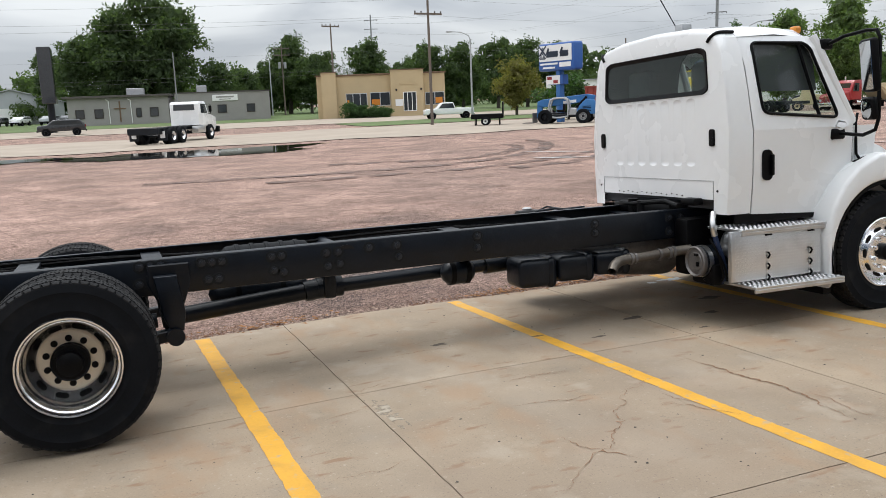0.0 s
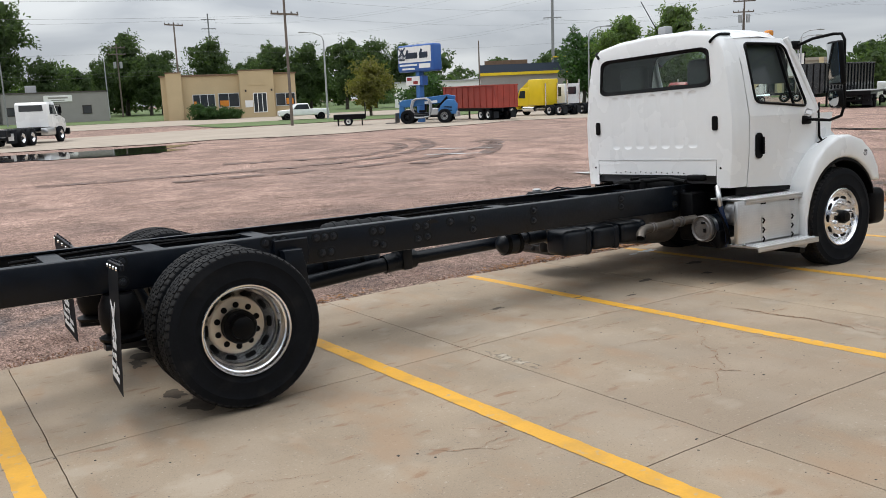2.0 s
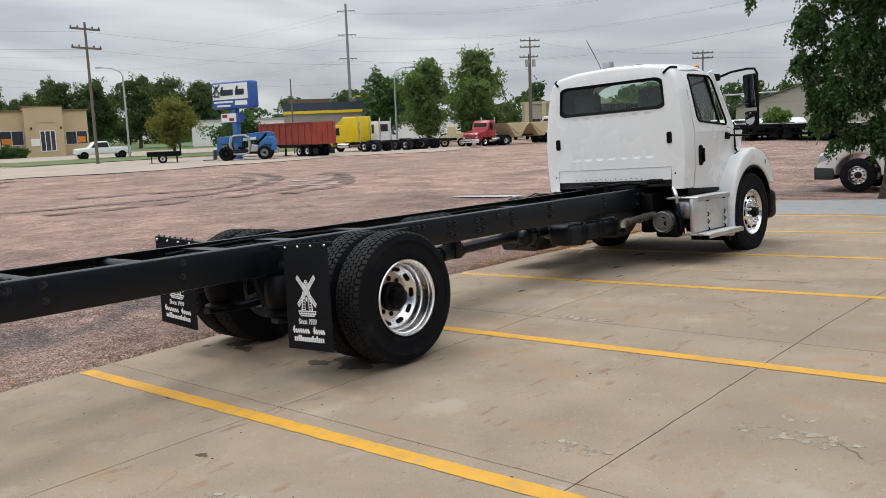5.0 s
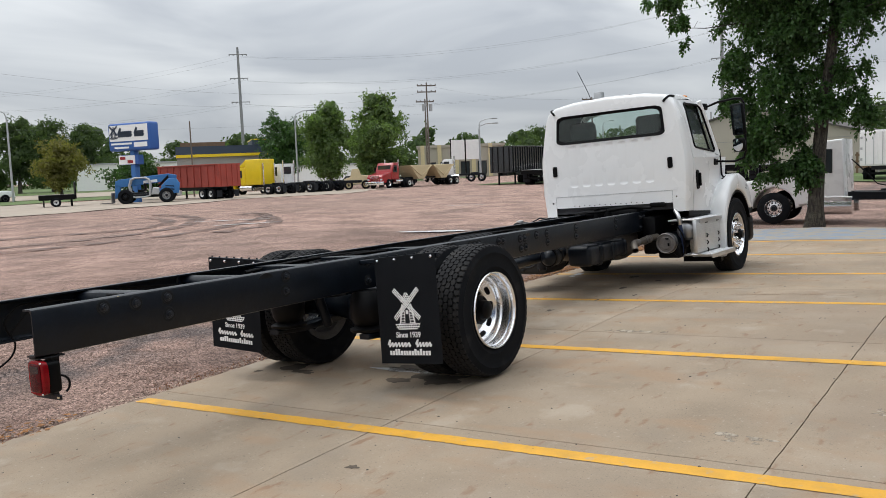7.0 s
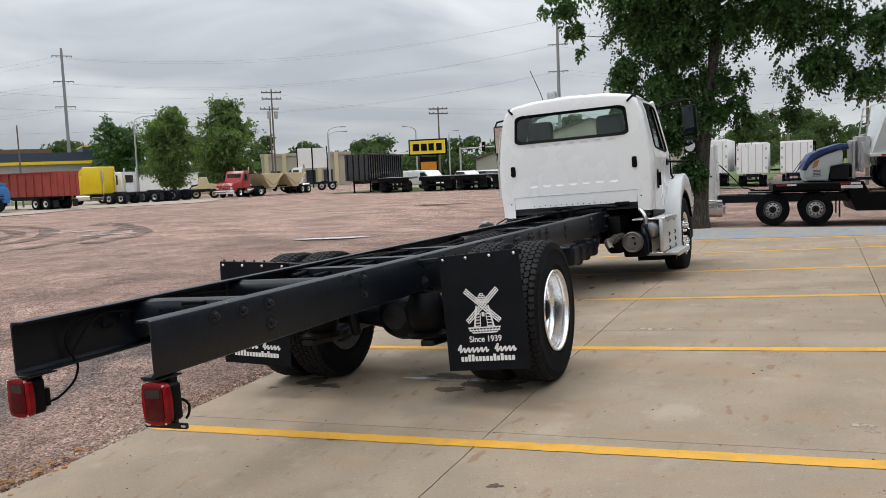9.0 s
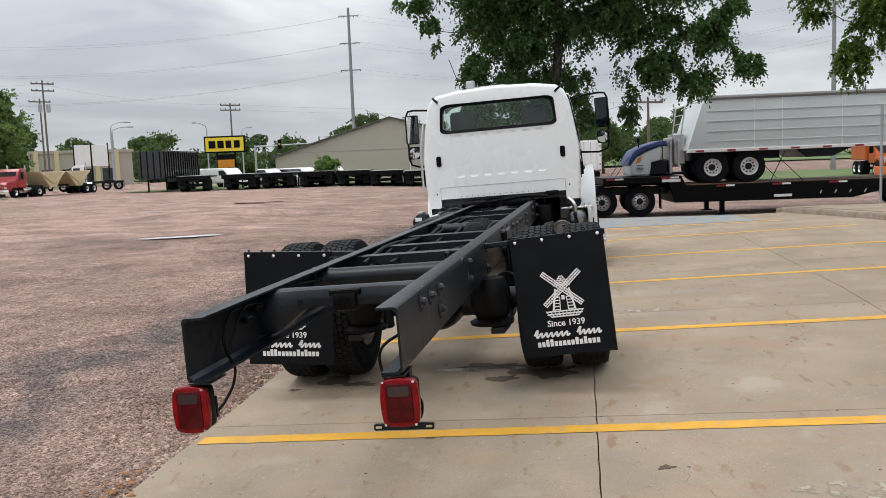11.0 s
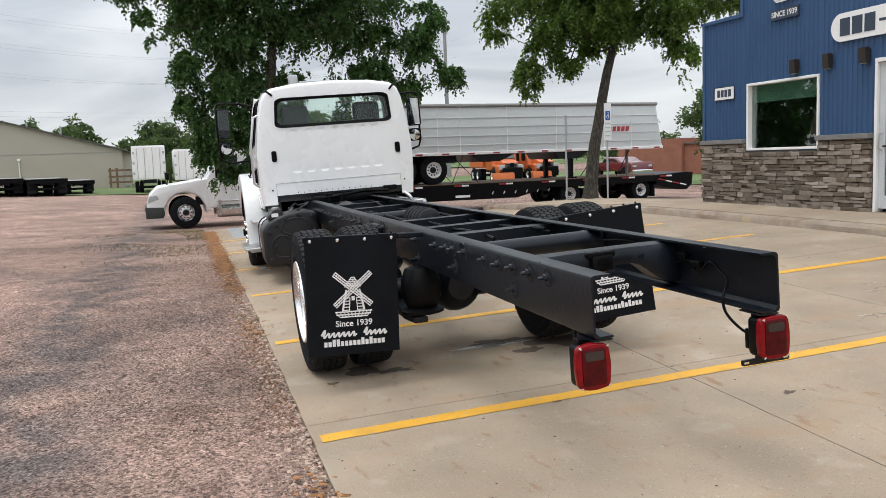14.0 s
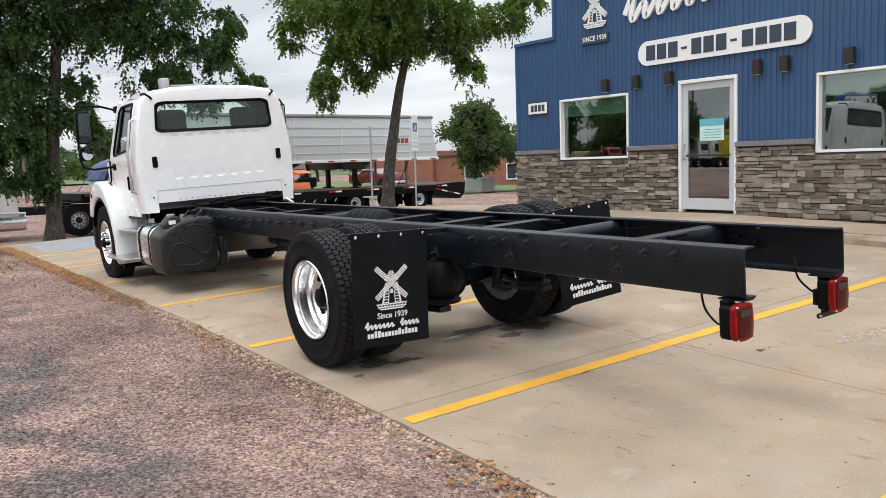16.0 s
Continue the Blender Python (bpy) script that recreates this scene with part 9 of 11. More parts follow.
for s in (-1, 1):
    glazed(sc, [(1.02, 1.66), (1.75, 1.60), (1.75, 2.35), (1.28, 2.36)], "y", s * 1.082, s * 1.094)
    bm = bmesh.new()
    tube(bm, [(-0.55, s * 0.9, 1.4), (-0.52, s * 1.05, 1.62)], 0.02, 6)
    box(bm, -0.56, -0.46, s * 1.0, s * 1.12, 1.60, 1.84, 0.03, 2)
    part("bonnet_mirror", bm, M_BLACK, semi)
    bm = bmesh.new()
    prism(bm, [(-1.19, 0.85), (-1.13, 1.1), (-0.88, 1.14), (-0.80, 0.98)], "y", s * 0.72, s * 1.085, 0.02, 1)
    part("headlight", bm, M_CLEARLENS, semi)
    bm = bmesh.new()
    box(bm, 1.0, 1.1, s * 1.12, s * 1.32, 1.6, 2.2, 0.03, 2)
    part("door_mirror", bm, M_BLACK, sc)
    bm = bmesh.new()
    lathe(bm, [(1.0, 0.0), (1.02, 0.27), (2.3, 0.27), (2.32, 0.0)], (0, s * 0.86, 0.56), "x", 22)
    part("fuel_tank", bm, M_CHROME, semi)
    bm = bmesh.new()
    box(bm, 1.0, 2.3, s * 0.95, s * 1.12, 0.82, 0.86, 0.01, 1)
    box(bm, 1.05, 1.15, s * 1.0, s * 1.13, 0.35, 0.9, 0.01, 1)
    part("step", bm, M_ALU, semi)
bm = bmesh.new()
tube(bm, [(2.15, 0.1, 2.0), (2.4, 0.1, 1.75), (2.9, 0.1, 1.2), (3.6, 0.12, 1.05), (4.3, 0.1, 1.25)], 0.022, 6)
part("air_line", bm, M_BLACK, semi)
chassis(semi, 0.4, 6.1, 0.72, 0.98)
axle(semi, 0, 0.51, 1.0, False, M_CHROME)
for x in (3.85, 5.12):
    axle(semi, x, 0.51, 1.04, True, M_ALU)
for s in (-1, 1):
    bm = bmesh.new()
    box(bm, 5.80, 5.82, s * 0.7, s * 1.25, 0.25, 0.95)
    part("mud_flap", bm, M_FLAP, semi)
    bm = bmesh.new()
    box(bm, 3.1, 5.85, s * 0.72, s * 1.2, 1.05, 1.10, 0.02, 1)
    part("quarter_fender", bm, M_BLACK, semi)
deck = thing("step_deck_trailer", RIG, "long black step deck trailer with red and white markers", "trailer")
bm = bmesh.new()
prism(bm, [(5.3, 1.05), (5.3, 1.27), (7.75, 1.27), (7.9, 0.96), (19.0, 0.96), (19.0, 0.72), (16, 0.66), (14.3, 0.70), (13.0, 0.40), (7.55, 0.42), (7.35, 1.05)], "y", -1.28, 1.28, 0.02, 1)
part("deck_frame", bm, M_BLACK, deck)
bm = bmesh.new()
prism(bm, [(19.0, 0.96), (20.4, 1.03), (20.75, 1.0), (20.7, 0.55), (20.45, 0.34), (20.0, 0.36), (19.0, 0.58)], "y", -1.25, 1.25, 0.02, 1)
tail = part("beaver_tail", bm, M_BLACK, deck)
for s in (-1, 1):
    for k in range(4):
        bm = bmesh.new()
        x, z = 19.1 + 0.34 * k, 0.78 - 0.072 * k
        prism(bm, [(x, z), (x + 0.30, z - 0.063), (x + 0.30, z - 0.018), (x, z + 0.045)], "y", s * 1.251, s * 1.262)
        part("tail_marker", bm, (M_REDDOT, M_WHITE)[k % 2], tail)
bm = bmesh.new()
box(bm, 8.0, 18.95, -1.25, 1.25, 0.961, 0.985)
part("deck_planks", bm, M_WOODTRIM, deck)
for s in (-1, 1):
    for k in range(9):
        x = 5.4 + 1.72 * k
        z = 1.19 if x < 7.3 else 0.88
        bm = bmesh.new()
        box(bm, x, x + 0.28, s * 1.281, s * 1.292, z, z + 0.055)
        part("red_marker", bm, M_REDDOT, deck)
        bm = bmesh.new()
        box(bm, x + 0.29, x + 0.55, s * 1.281, s * 1.292, z, z + 0.055)
        part("white_marker", bm, M_WHITE, deck)
    bm = bmesh.new()
    box(bm, 7.15, 7.72, s * 1.281, s * 1.292, 1.08, 1.17)
    part("maker_bar", bm, M_PRINT, deck)
    bm = bmesh.new()
    box(bm, 10.6, 11.15, s * 1.281, s * 1.292, 0.50, 0.58)
    part("maker_bar", bm, M_PRINT, deck)
    for k in range(6):
        bm = bmesh.new()
        tube(bm, [(12.0 + 0.45 * k, s * 1.285, 0.56), (12.06 + 0.45 * k, s * 1.285, 0.66)], 0.012, 5)
        part("strap_hook", bm, M_PRINT, deck)
    bm = bmesh.new()
    box(bm, 9.0, 9.14, s * 0.95, s * 1.07, 0.03, 0.4)
    box(bm, 8.9, 9.24, s * 0.88, s * 1.14, 0.0, 0.04)
    part("landing_leg", bm, M_BLACK, deck)
for x in (15.25, 18.36):
    axle(deck, x, 0.42, 1.05, True, M_WHITE, 0.25)
    for s in (-1, 1):
        bm = bmesh.new()
        box(bm, x + 0.55, x + 0.57, s * 0.7, s * 1.25, 0.15, 0.6)
        part("mud_flap", bm, M_FLAP, deck)
# hopper trailer carried on the deck
hop = thing("hopper_trailer", RIG @ pose(0, 0, 0.985), "silver panelled aluminium grain hopper trailer on the step deck", "trailer")
bm = bmesh.new()
prism(bm, [(7.95, 1.05), (8.42, 2.5), (8.55, 2.62), (19.0, 2.62), (19.3, 1.02), (8.4, 1.0)], "y", -1.26, 1.26, 0.03, 2)
hb = part("body", bm, M_SILVER, hop)
for s in (-1, 1):
    for k in range(4):
        bm = bmesh.new()
        z = 1.30 + 0.31 * k
        box(bm, 8.55, 19.0, s * 1.26, s * 1.278, z, z + 0.035, 0.006, 1)
        part("panel_seam", bm, M_SILVER, hb)
    for k in range(6):
        bm = bmesh.new()
        x = (10.0, 10.84, 12.65, 14.64, 16.67, 17.85)[k]
        box(bm, x, x + 0.03, s * 1.26, s * 1.274, 1.05, 2.6)
        part("panel_joint", bm, M_WHITE, hb)
    bm = bmesh.new()
    box(bm, 7.9, 19.3, s * 1.24, s * 1.30, 0.98, 1.08, 0.01, 1)
    rail_ = part("side_rail", bm, M_WHITE, hb)
    for k in range(12):
        bm = bmesh.new()
        x = 8.2 + 0.97 * k
        box(bm, x, x + 0.26, s * 1.301, s * 1.31, 1.0, 1.05)
        part("red_marker", bm, M_REDDOT, rail_)
    bm = bmesh.new()
    for k in range(5):
        x = 16.85 + 0.19 * k
        prism(bm, [(x, 1.66), (x + 0.14, 1.66), (x + 0.17, 1.84), (x + 0.03, 1.84)], "y", s * 1.262, s * 1.272)
    part("maker_bar", bm, M_REDPAINT, hb)
bm = bmesh.new()
prism(bm, [(8.5, 2.60), (8.5, 2.68), (14.0, 2.74), (19.05, 2.68), (19.05, 2.60)], "y", -1.2, 1.2, 0.02, 1)
tube(bm, [(8.5, 1.24, 2.66), (19.05, 1.24, 2.66)], 0.07, 8)
tube(bm, [(8.5, -1.24, 2.66), (19.05, -1.24, 2.66)], 0.07, 8)
part("roll_tarp", bm, M_TARP, hop, "rolled grey tarpaulin cover")
for x0, x1 in ((11.3, 13.1), (14.6, 16.2)):
    bm = bmesh.new()
    prism(bm, [(x0, 1.0), (x1, 1.0), ((x0 + x1) / 2 + 0.25, 0.72), ((x0 + x1) / 2 - 0.55, 0.72)], "y", -1.1, 1.1, 0.02, 1)
    part("hopper_chute", bm, M_FRAME, hop)
bm = bmesh.new()
box(bm, 8.2, 11.0, -0.55, 0.55, 0.72, 0.98)
part("suspension_frame", bm, M_FRAME, hop)
for x in (8.75, 9.88):
    axle(hop, x, 0.5, 1.05, True, M_WHITE)
for s in (-1, 1):
    bm = bmesh.new()
    box(bm, 15.35, 15.50, s * 0.85, s * 0.99, 0.05, 1.0)
    box(bm, 15.25, 15.60, s * 0.78, s * 1.06, 0.0, 0.05)
    part("landing_leg", bm, M_BLACK, hop)
    bm = bmesh.new()
    tube(bm, [(10.6, s * 1.1, 0.95), (11.5, s * 1.24, 0.0)], 0.012, 5)
    tube(bm, [(11.0, s * 1.1, 0.95), (10.5, s * 1.24, 0.0)], 0.012, 5)
    tube(bm, [(17.9, s * 1.1, 0.98), (17.2, s * 1.24, 0.0)], 0.016, 5)
    tube(bm, [(17.2, s * 1.1, 0.98), (16.6, s * 1.24, 0.45)], 0.014, 5)
    part("tie_chain", bm, M_BLACK, hop)
    bm = bmesh.new()
    box(bm, 17.78, 17.86, s * 1.0, s * 1.08, 0.0, 1.0)
    part("prop_post", bm, M_STEEL, hop)
bm = bmesh.new()
box(bm, 7.75, 7.82, -0.8, 0.8, 0.55, 1.4, 0.01, 1)
part("rear_guard", bm, M_ALU, hop)
for y in (-0.7, 0.7):
    bm = bmesh.new()
    tube(bm, [(7.72, y, 0.6), (7.85, y, 1.3), (8.0, y, 2.45), (8.4, y, 2.6)], 0.025, 6)
    part("ladder_stile", bm, M_ALU, hop)
for k in range(6):
    bm = bmesh.new()
    tube(bm, [(7.75 + 0.045 * k, -0.7, 0.8 + 0.28 * k), (7.75 + 0.045 * k, 0.7, 0.8 + 0.28 * k)], 0.018, 5)
    part("ladder_rung", bm, M_ALU, hop)
# wrapped vehicle front on the gooseneck
load = thing("tarped_truck_bonnet", RIG @ pose(2.06, 0, 1.27) @ Matrix.Scale(0.85, 4), "silver truck bonnet wrapped in blue tarp on the gooseneck", "truck part")
bm = bmesh.new()
prism(bm, [(4.95, 0.04), (4.86, 0.30), (4.90, 0.46), (5.15, 0.74), (5.55, 0.95), (6.05, 1.12), (6.12, 1.02), (6.10, 0.60), (5.72, 0.52), (5.66, 0.10), (5.60, 0.04)], "y", -0.95, 0.95, 0.07, 3)
part("bonnet_shell", bm, M_SILVER, load, smooth=40)
for s in (-1, 1):
    bm = bmesh.new()
    prism(bm, [(5.12, 0.48), (5.20, 0.70), (5.36, 0.78), (5.30, 0.55)], "y", s * 0.93, s * 0.965, 0.01, 1)
    part("headlight", bm, M_AMBER, load)
    for k in range(5):
        bm = bmesh.new()
        box(bm, 5.15, 5.42 - 0.03 * (k % 2), s * 0.951, s * 0.955, 0.20 + 0.05 * k, 0.225 + 0.05 * k)
        part("print_bar", bm, M_NAVY, load)
bm = bmesh.new()
prism(bm, [(4.80, 0.45), (4.90, 0.72), (5.08, 0.98), (5.40, 1.14), (6.05, 1.33), (6.28, 1.30), (6.30, 1.12), (6.05, 1.13), (5.55, 0.99), (5.22, 0.80), (5.02, 0.64), (4.95, 0.42)], "y", -1.0, 1.0, 0.05, 2)
part("blue_tarp", bm, M_BLUETARP, load, "dark blue tarpaulin")
bm = bmesh.new()
tube(bm, [(5.25, -0.9, 1.1), (5.22, -1.05, 1.32)], 0.02, 6)
box(bm, 5.14, 5.26, -1.12, -1.0, 1.28, 1.45, 0.03, 2)
part("bonnet_mirror", bm, M_BLACK, load)
bm = bmesh.new()
box(bm, 6.62, 7.02, -0.62, 0.62, 0.42, 1.55, 0.02, 1)
box(bm, 6.44, 6.56, -0.6, 0.6, 0.05, 1.42, 0.02, 1)
part("silver_cabinet", bm, M_ALU, load)
bm = bmesh.new()
box(bm, 5.72, 6.42, -0.5, 0.5, 0.02, 0.62, 0.05, 1)
box(bm, 6.3, 7.1, -0.6, 0.6, 0.02, 0.12, 0.02, 1)
part("engine_block", bm, M_FRAME, load)
for y in (-0.7, 0.7):
    for ends in (((4.4, y, 0.02), (4.9, y, 0.75)), ((7.3, y, 0.02), (7.08, y, 1.0))):
        bm = bmesh.new()
        tube(bm, ends, 0.013, 5)
        part("tie_strap", bm, M_BLUETARP, load)


# orange plough trucks on the grass
def plough(m, label):
    t = thing("plough_truck", m, label, "truck", "orange plough trucks")
    bm = bmesh.new()
    prism(bm, [(0.3, 0.9), (0.35, 1.6), (0.80, 2.5), (1.0, 2.58), (1.9, 2.58), (1.95, 0.9)], "y", -0.98, 0.98, 0.07, 2)
    c = part("cab", bm, M_ORANGE, t)
    bm = bmesh.new()
    prism(bm, [(-1.2, 0.8), (-1.25, 1.45), (-0.6, 1.62), (0.42, 1.72), (0.5, 0.8)], "y", -0.62, 0.62, 0.08, 2)
    part("bonnet", bm, M_ORANGE, t)
    for s in (-1, 1):
        bm = bmesh.new()
        prism(bm, [(-1.2, 0.75), (-1.15, 1.2), (-0.6, 1.32), (0.5, 1.32), (0.6, 0.7), (0.5, 0.7), (0.35, 1.05), (0, 1.15), (-0.35, 1.05), (-0.55, 0.7)], "y", s * 0.60, s * 1.0, 0.05, 2)
        part("fender", bm, M_ORANGE, t)
        glazed(c, [(0.75, 1.66), (1.6, 1.62), (1.6, 2.36), (0.98, 2.38)], "y", s * 0.982, s * 0.994)
        bm = bmesh.new()
        box(bm, 0.55, 0.63, s * 1.06, s * 1.30, 1.55, 2.15, 0.02, 1)
        part("door_mirror", bm, M_BLACK, c)
        bm = bmesh.new()
        box(bm, 0.85, 1.1, s * 0.35, s * 0.75, 2.58, 2.72, 0.03, 1)
        part("beacon", bm, M_AMBER, c)
    bm = bmesh.new()
    prism(bm, [(0.35, 1.76), (0.39, 1.74), (0.80, 2.40), (0.72, 2.42)], "y", -0.86, 0.86)
    part("windscreen", bm, M_WINDARK, c)
    bm = bmesh.new()
    box(bm, -1.32, -1.22, -0.45, 0.45, 0.85, 1.40, 0.02, 1)
    part("grille", bm, M_STEEL, t)
    for k in range(5):
        bm = bmesh.new()
        box(bm, -1.335, -1.32, -0.40, 0.40, 0.90 + 0.1 * k, 0.945 + 0.1 * k)
        part("grille_bar", bm, M_BLACK, t)
    bm = bmesh.new()
    box(bm, -1.36, -1.22, -0.95, 0.95, 0.55, 0.80, 0.03, 1)
    part("bumper", bm, M_BLACK, t)
    bm = bmesh.new()
    prism(bm, [(2.15, 1.1), (2.15, 2.3), (5.6, 2.3), (5.6, 1.1)], "y", -1.15, 1.15, 0.05, 1)
    part("dump_body", bm, M_ORANGE, t)
    bm = bmesh.new()
    prism(bm, [(-2.3, 0.10), (-1.75, 0.10), (-1.95, 0.4), (-1.8, 0.75), (-2.15, 0.75), (-2.3, 0.4)], "y", 0.1, 1.7, 0.03, 1)
    part("plough_blade", bm, M_ORANGE, t)
    bm = bmesh.new()
    box(bm, -1.7, -1.37, -0.75, 0.75, 0.35, 1.10, 0.05, 1)
    box(bm, -1.55, -1.40, -0.15, 0.15, 1.10, 1.45, 0.03, 1)
    part("plough_mount", bm, M_BLACK, t)
    for s in (-1, 1):
        bm = bmesh.new()
        box(bm, -1.31, -1.2, s * 0.52, s * 0.92, 0.95, 1.30, 0.02, 1)
        part("headlight", bm, M_CLEARLENS, t)
    chassis(t, -1.2, 5.4)
    axle(t, 0, 0.5, 1.0, False)
    for x in (3.4, 4.65):
        axle(t, x, 0.5, 1.05, True)
    return t


PL = plough(along(51.6, -14.3, 56.6, -14.5, 0.98, -0.06), "orange plough truck parked on grass")
copy_thing(PL, along(52.8, -17.6, 57.8, -17.5, 0.98, -0.06))


# ---- buildings, signs and poles in the distance ----
def facade_window(parent, x0, x1, z0, z1, y, frame=M_WHITE, mull=0, deep=0.06):
    bm = bmesh.new()
    t = 0.08
    for q in ((x0, x1, z0, z0 + t), (x0, x1, z1 - t, z1), (x0, x0 + t, z0 + t, z1 - t), (x1 - t, x1, z0 + t, z1 - t)):
        box(bm, q[0], q[1], y - deep, y + 0.05, q[2], q[3])
    for k in range(mull):
        x = x0 + (x1 - x0) * (k + 1) / (mull + 1)
        box(bm, x - 0.04, x + 0.04, y - deep, y + 0.03, z0 + t, z1 - t)
    w = part("window", bm, frame, parent)
    bm = bmesh.new()
    box(bm, x0 + t, x1 - t, y - 0.01, y + 0.01, z0 + t, z1 - t)
    part("pane", bm, M_WINDARK, w)
    return w


# chapel: low grey hall, local x along the front, -y towards the yard
ch = thing("chapel_building", along(-3.4, 119.5, 21.9, 116.0), "long low grey chapel with a flat roof and a dark cross", "building")
bm = bmesh.new()
box(bm, 0, 12.4, 0, 10, -0.4, 3.5)
part("hall_wall", bm, M_GREYWALL, ch)
bm = bmesh.new()
box(bm, 13.2, 25.5, 0.3, 10, -0.4, 3.7)
box(bm, 12.4, 13.2, 1.5, 9, -0.4, 3.0)
part("wing_wall", bm, M_GREYWALL, ch)
bm = bmesh.new()
box(bm, -0.5, 12.7, -0.5, 10.3, 3.5, 3.78, 0.02, 1)
part("hall_roof", bm, M_ROOF, ch)
bm = bmesh.new()
box(bm, 13.1, 25.6, 0.2, 10.1, 3.7, 3.85)
part("wing_roof", bm, M_ROOF, ch)
for x0, x1 in ((0.9, 2.0), (3.2, 4.3), (8.3, 9.0), (10.0, 11.1)):
    facade_window(ch, x0, x1, 0.9, 2.1, 0.0, M_LAMP)
for x0, x1 in ((13.6, 14.8), (18.6, 19.8), (22.4, 23.5)):
    facade_window(ch, x0, x1, 1.0, 2.1, 0.3, M_LAMP)
bm = bmesh.new()
box(bm, 6.25, 6.42, -0.10, 0, 0.4, 3.0)
box(bm, 5.6, 7.07, -0.10, 0, 2.0, 2.16)
part("cross", bm, M_WOODTRIM, ch, "dark wooden cross")
bm = bmesh.new()
for x in (5.0, 7.7):
    tube(bm, [(x - 0.35, -0.1, 3.3), (x, -0.1, 3.1), (x + 0.05, -0.1, 0.2)], 0.06, 6)
part("downpipe", bm, M_WHITE, ch)
bm = bmesh.new()
box(bm, 18.0, 21.3, 0.2, 0.3, 2.6, 3.4, 0.02, 1)
sg = part("name_board", bm, M_WHITE, ch)
bm = bmesh.new()
box(bm, 18.5, 20.8, 0.19, 0.2, 3.0, 3.2)
box(bm, 18.9, 20.4, 0.19, 0.2, 2.75, 2.86)
part("dark_bar", bm, M_GREYWALL, sg)
for x0, x1, z in ((7.0, 9.2, 3.78), (16.0, 17.3, 3.85)):
    bm = bmesh.new()
    box(bm, x0, x1, 3, 4.5, z, z + 0.9, 0.04, 1)
    part("roof_unit", bm, M_GALV, ch)

# metal shed
sh = thing("metal_shed", along(-21, 150, -4.7, 150), "pale blue-grey metal shed with a white roller door", "building")
bm = bmesh.new()
prism(bm, [(0, -0.3), (0, 3.3), (8.8, 5.4), (16.3, 3.3), (16.3, -0.3)], "y", 0, 16)
part("wall", bm, M_PALEWALL, sh)
bm = bmesh.new()
prism(bm, [(-0.4, 3.25), (8.8, 5.45), (16.7, 3.25), (16.7, 3.4), (8.8, 5.62), (-0.4, 3.4)], "y", -0.3, 16.3)
part("roof", bm, M_GALV, sh)
bm = bmesh.new()
box(bm, 6.5, 11.0, -0.05, 0, 0, 2.6)
part("roller_door", bm, M_WHITE, sh)
# more low roofs behind
for x0, y0, x1, y1, h, label in ((-40, 165, -24, 168, 5, "pale low distant metal warehouse"), (62, 112, 74, 104, 3.6, "white low warehouse behind the pole sign"), (76, 98, 92, 86, 2.4, "pale low warehouse behind the trees")):
    b = thing("warehouse", along(x0, y0, x1, y1), label, "building", "distant warehouses")
    L = math.hypot(x1 - x0, y1 - y0)
    bm = bmesh.new()
    box(bm, 0, L, 0, 9, -0.4, h)
    part("wall", bm, M_WHITE, b)
    bm = bmesh.new()
    box(bm, -0.2, L + 0.2, -0.2, 9.2, h, h + 0.2)
    part("roof", bm, M_GALV, b)

# beige restaurant
rb = thing("beige_restaurant", along(25.3, 101, 39.6, 96.3, 1.0, 0.45), "beige stucco restaurant with stepped flat parapets", "building")
bm = bmesh.new()
box(bm, -0.6, 14.9, 0.6, 10, -0.9, 4.55)
box(bm, 0, 1.75, 0, 0.6, -0.9, 4.95)
part("wall", bm, M_BEIGE, rb)
bm = bmesh.new()
box(bm, 8.3, 12.25, -0.6, 4, -0.9, 5.0, 0.02, 1)
block = part("entrance_block", bm, M_BEIGE, rb)
bm = bmesh.new()
box(bm, 9.4, 11.5, -0.66, -0.6, 3.30, 3.42)
part("lintel", bm, M_BEIGE, block)
for x in (8.95, 11.95):
    bm = bmesh.new()
    box(bm, x - 0.1, x + 0.1, -0.75, -0.6, 2.55, 2.8, 0.03, 1)
    part("wall_lamp", bm, M_LAMP, block)
bm = bmesh.new()
box(bm, -0.75, 15.05, 0.42, 10.1, 4.55, 4.72, 0.02, 1)
box(bm, -0.1, 1.85, -0.1, 0.42, 4.95, 5.05, 0.02, 1)
box(bm, 8.2, 12.35, -0.7, 4.1, 5.0, 5.10, 0.02, 1)
part("cornice", bm, M_WOODTRIM, rb)
bm = bmesh.new()
box(bm, 1.75, 8.3, 0.5, 0.6, -0.9, 0.75, 0.02, 1)
part("plinth", bm, M_BEIGE, rb)
facade_window(rb, 2.83, 5.42, 0.85, 2.45, 0.6, M_DOORALU, 2)
facade_window(rb, 5.75, 8.2, 0.85, 2.5, 0.6, M_DOORALU, 1)
facade_window(rb, 12.45, 14.8, 0.75, 2.3, 0.6, M_DOORALU, 1)
facade_window(rb, 9.75, 11.35, 0.1, 2.4, -0.6, M_WHITE, 2)
bm = bmesh.new()
box(bm, 8.8, 9.7, -0.64, -0.6, 0.75, 1.55)
part("menu_board", bm, M_WHITE, rb)
for x, w in ((5.95, 1.0), (13.7, 0.85), (2.95, 0.3)):
    bm = bmesh.new()
    box(bm, x, x + w, 0.53, 0.535, 0.95, 1.65, 0.002, 1)
    part("window_poster", bm, M_AMBER, rb)
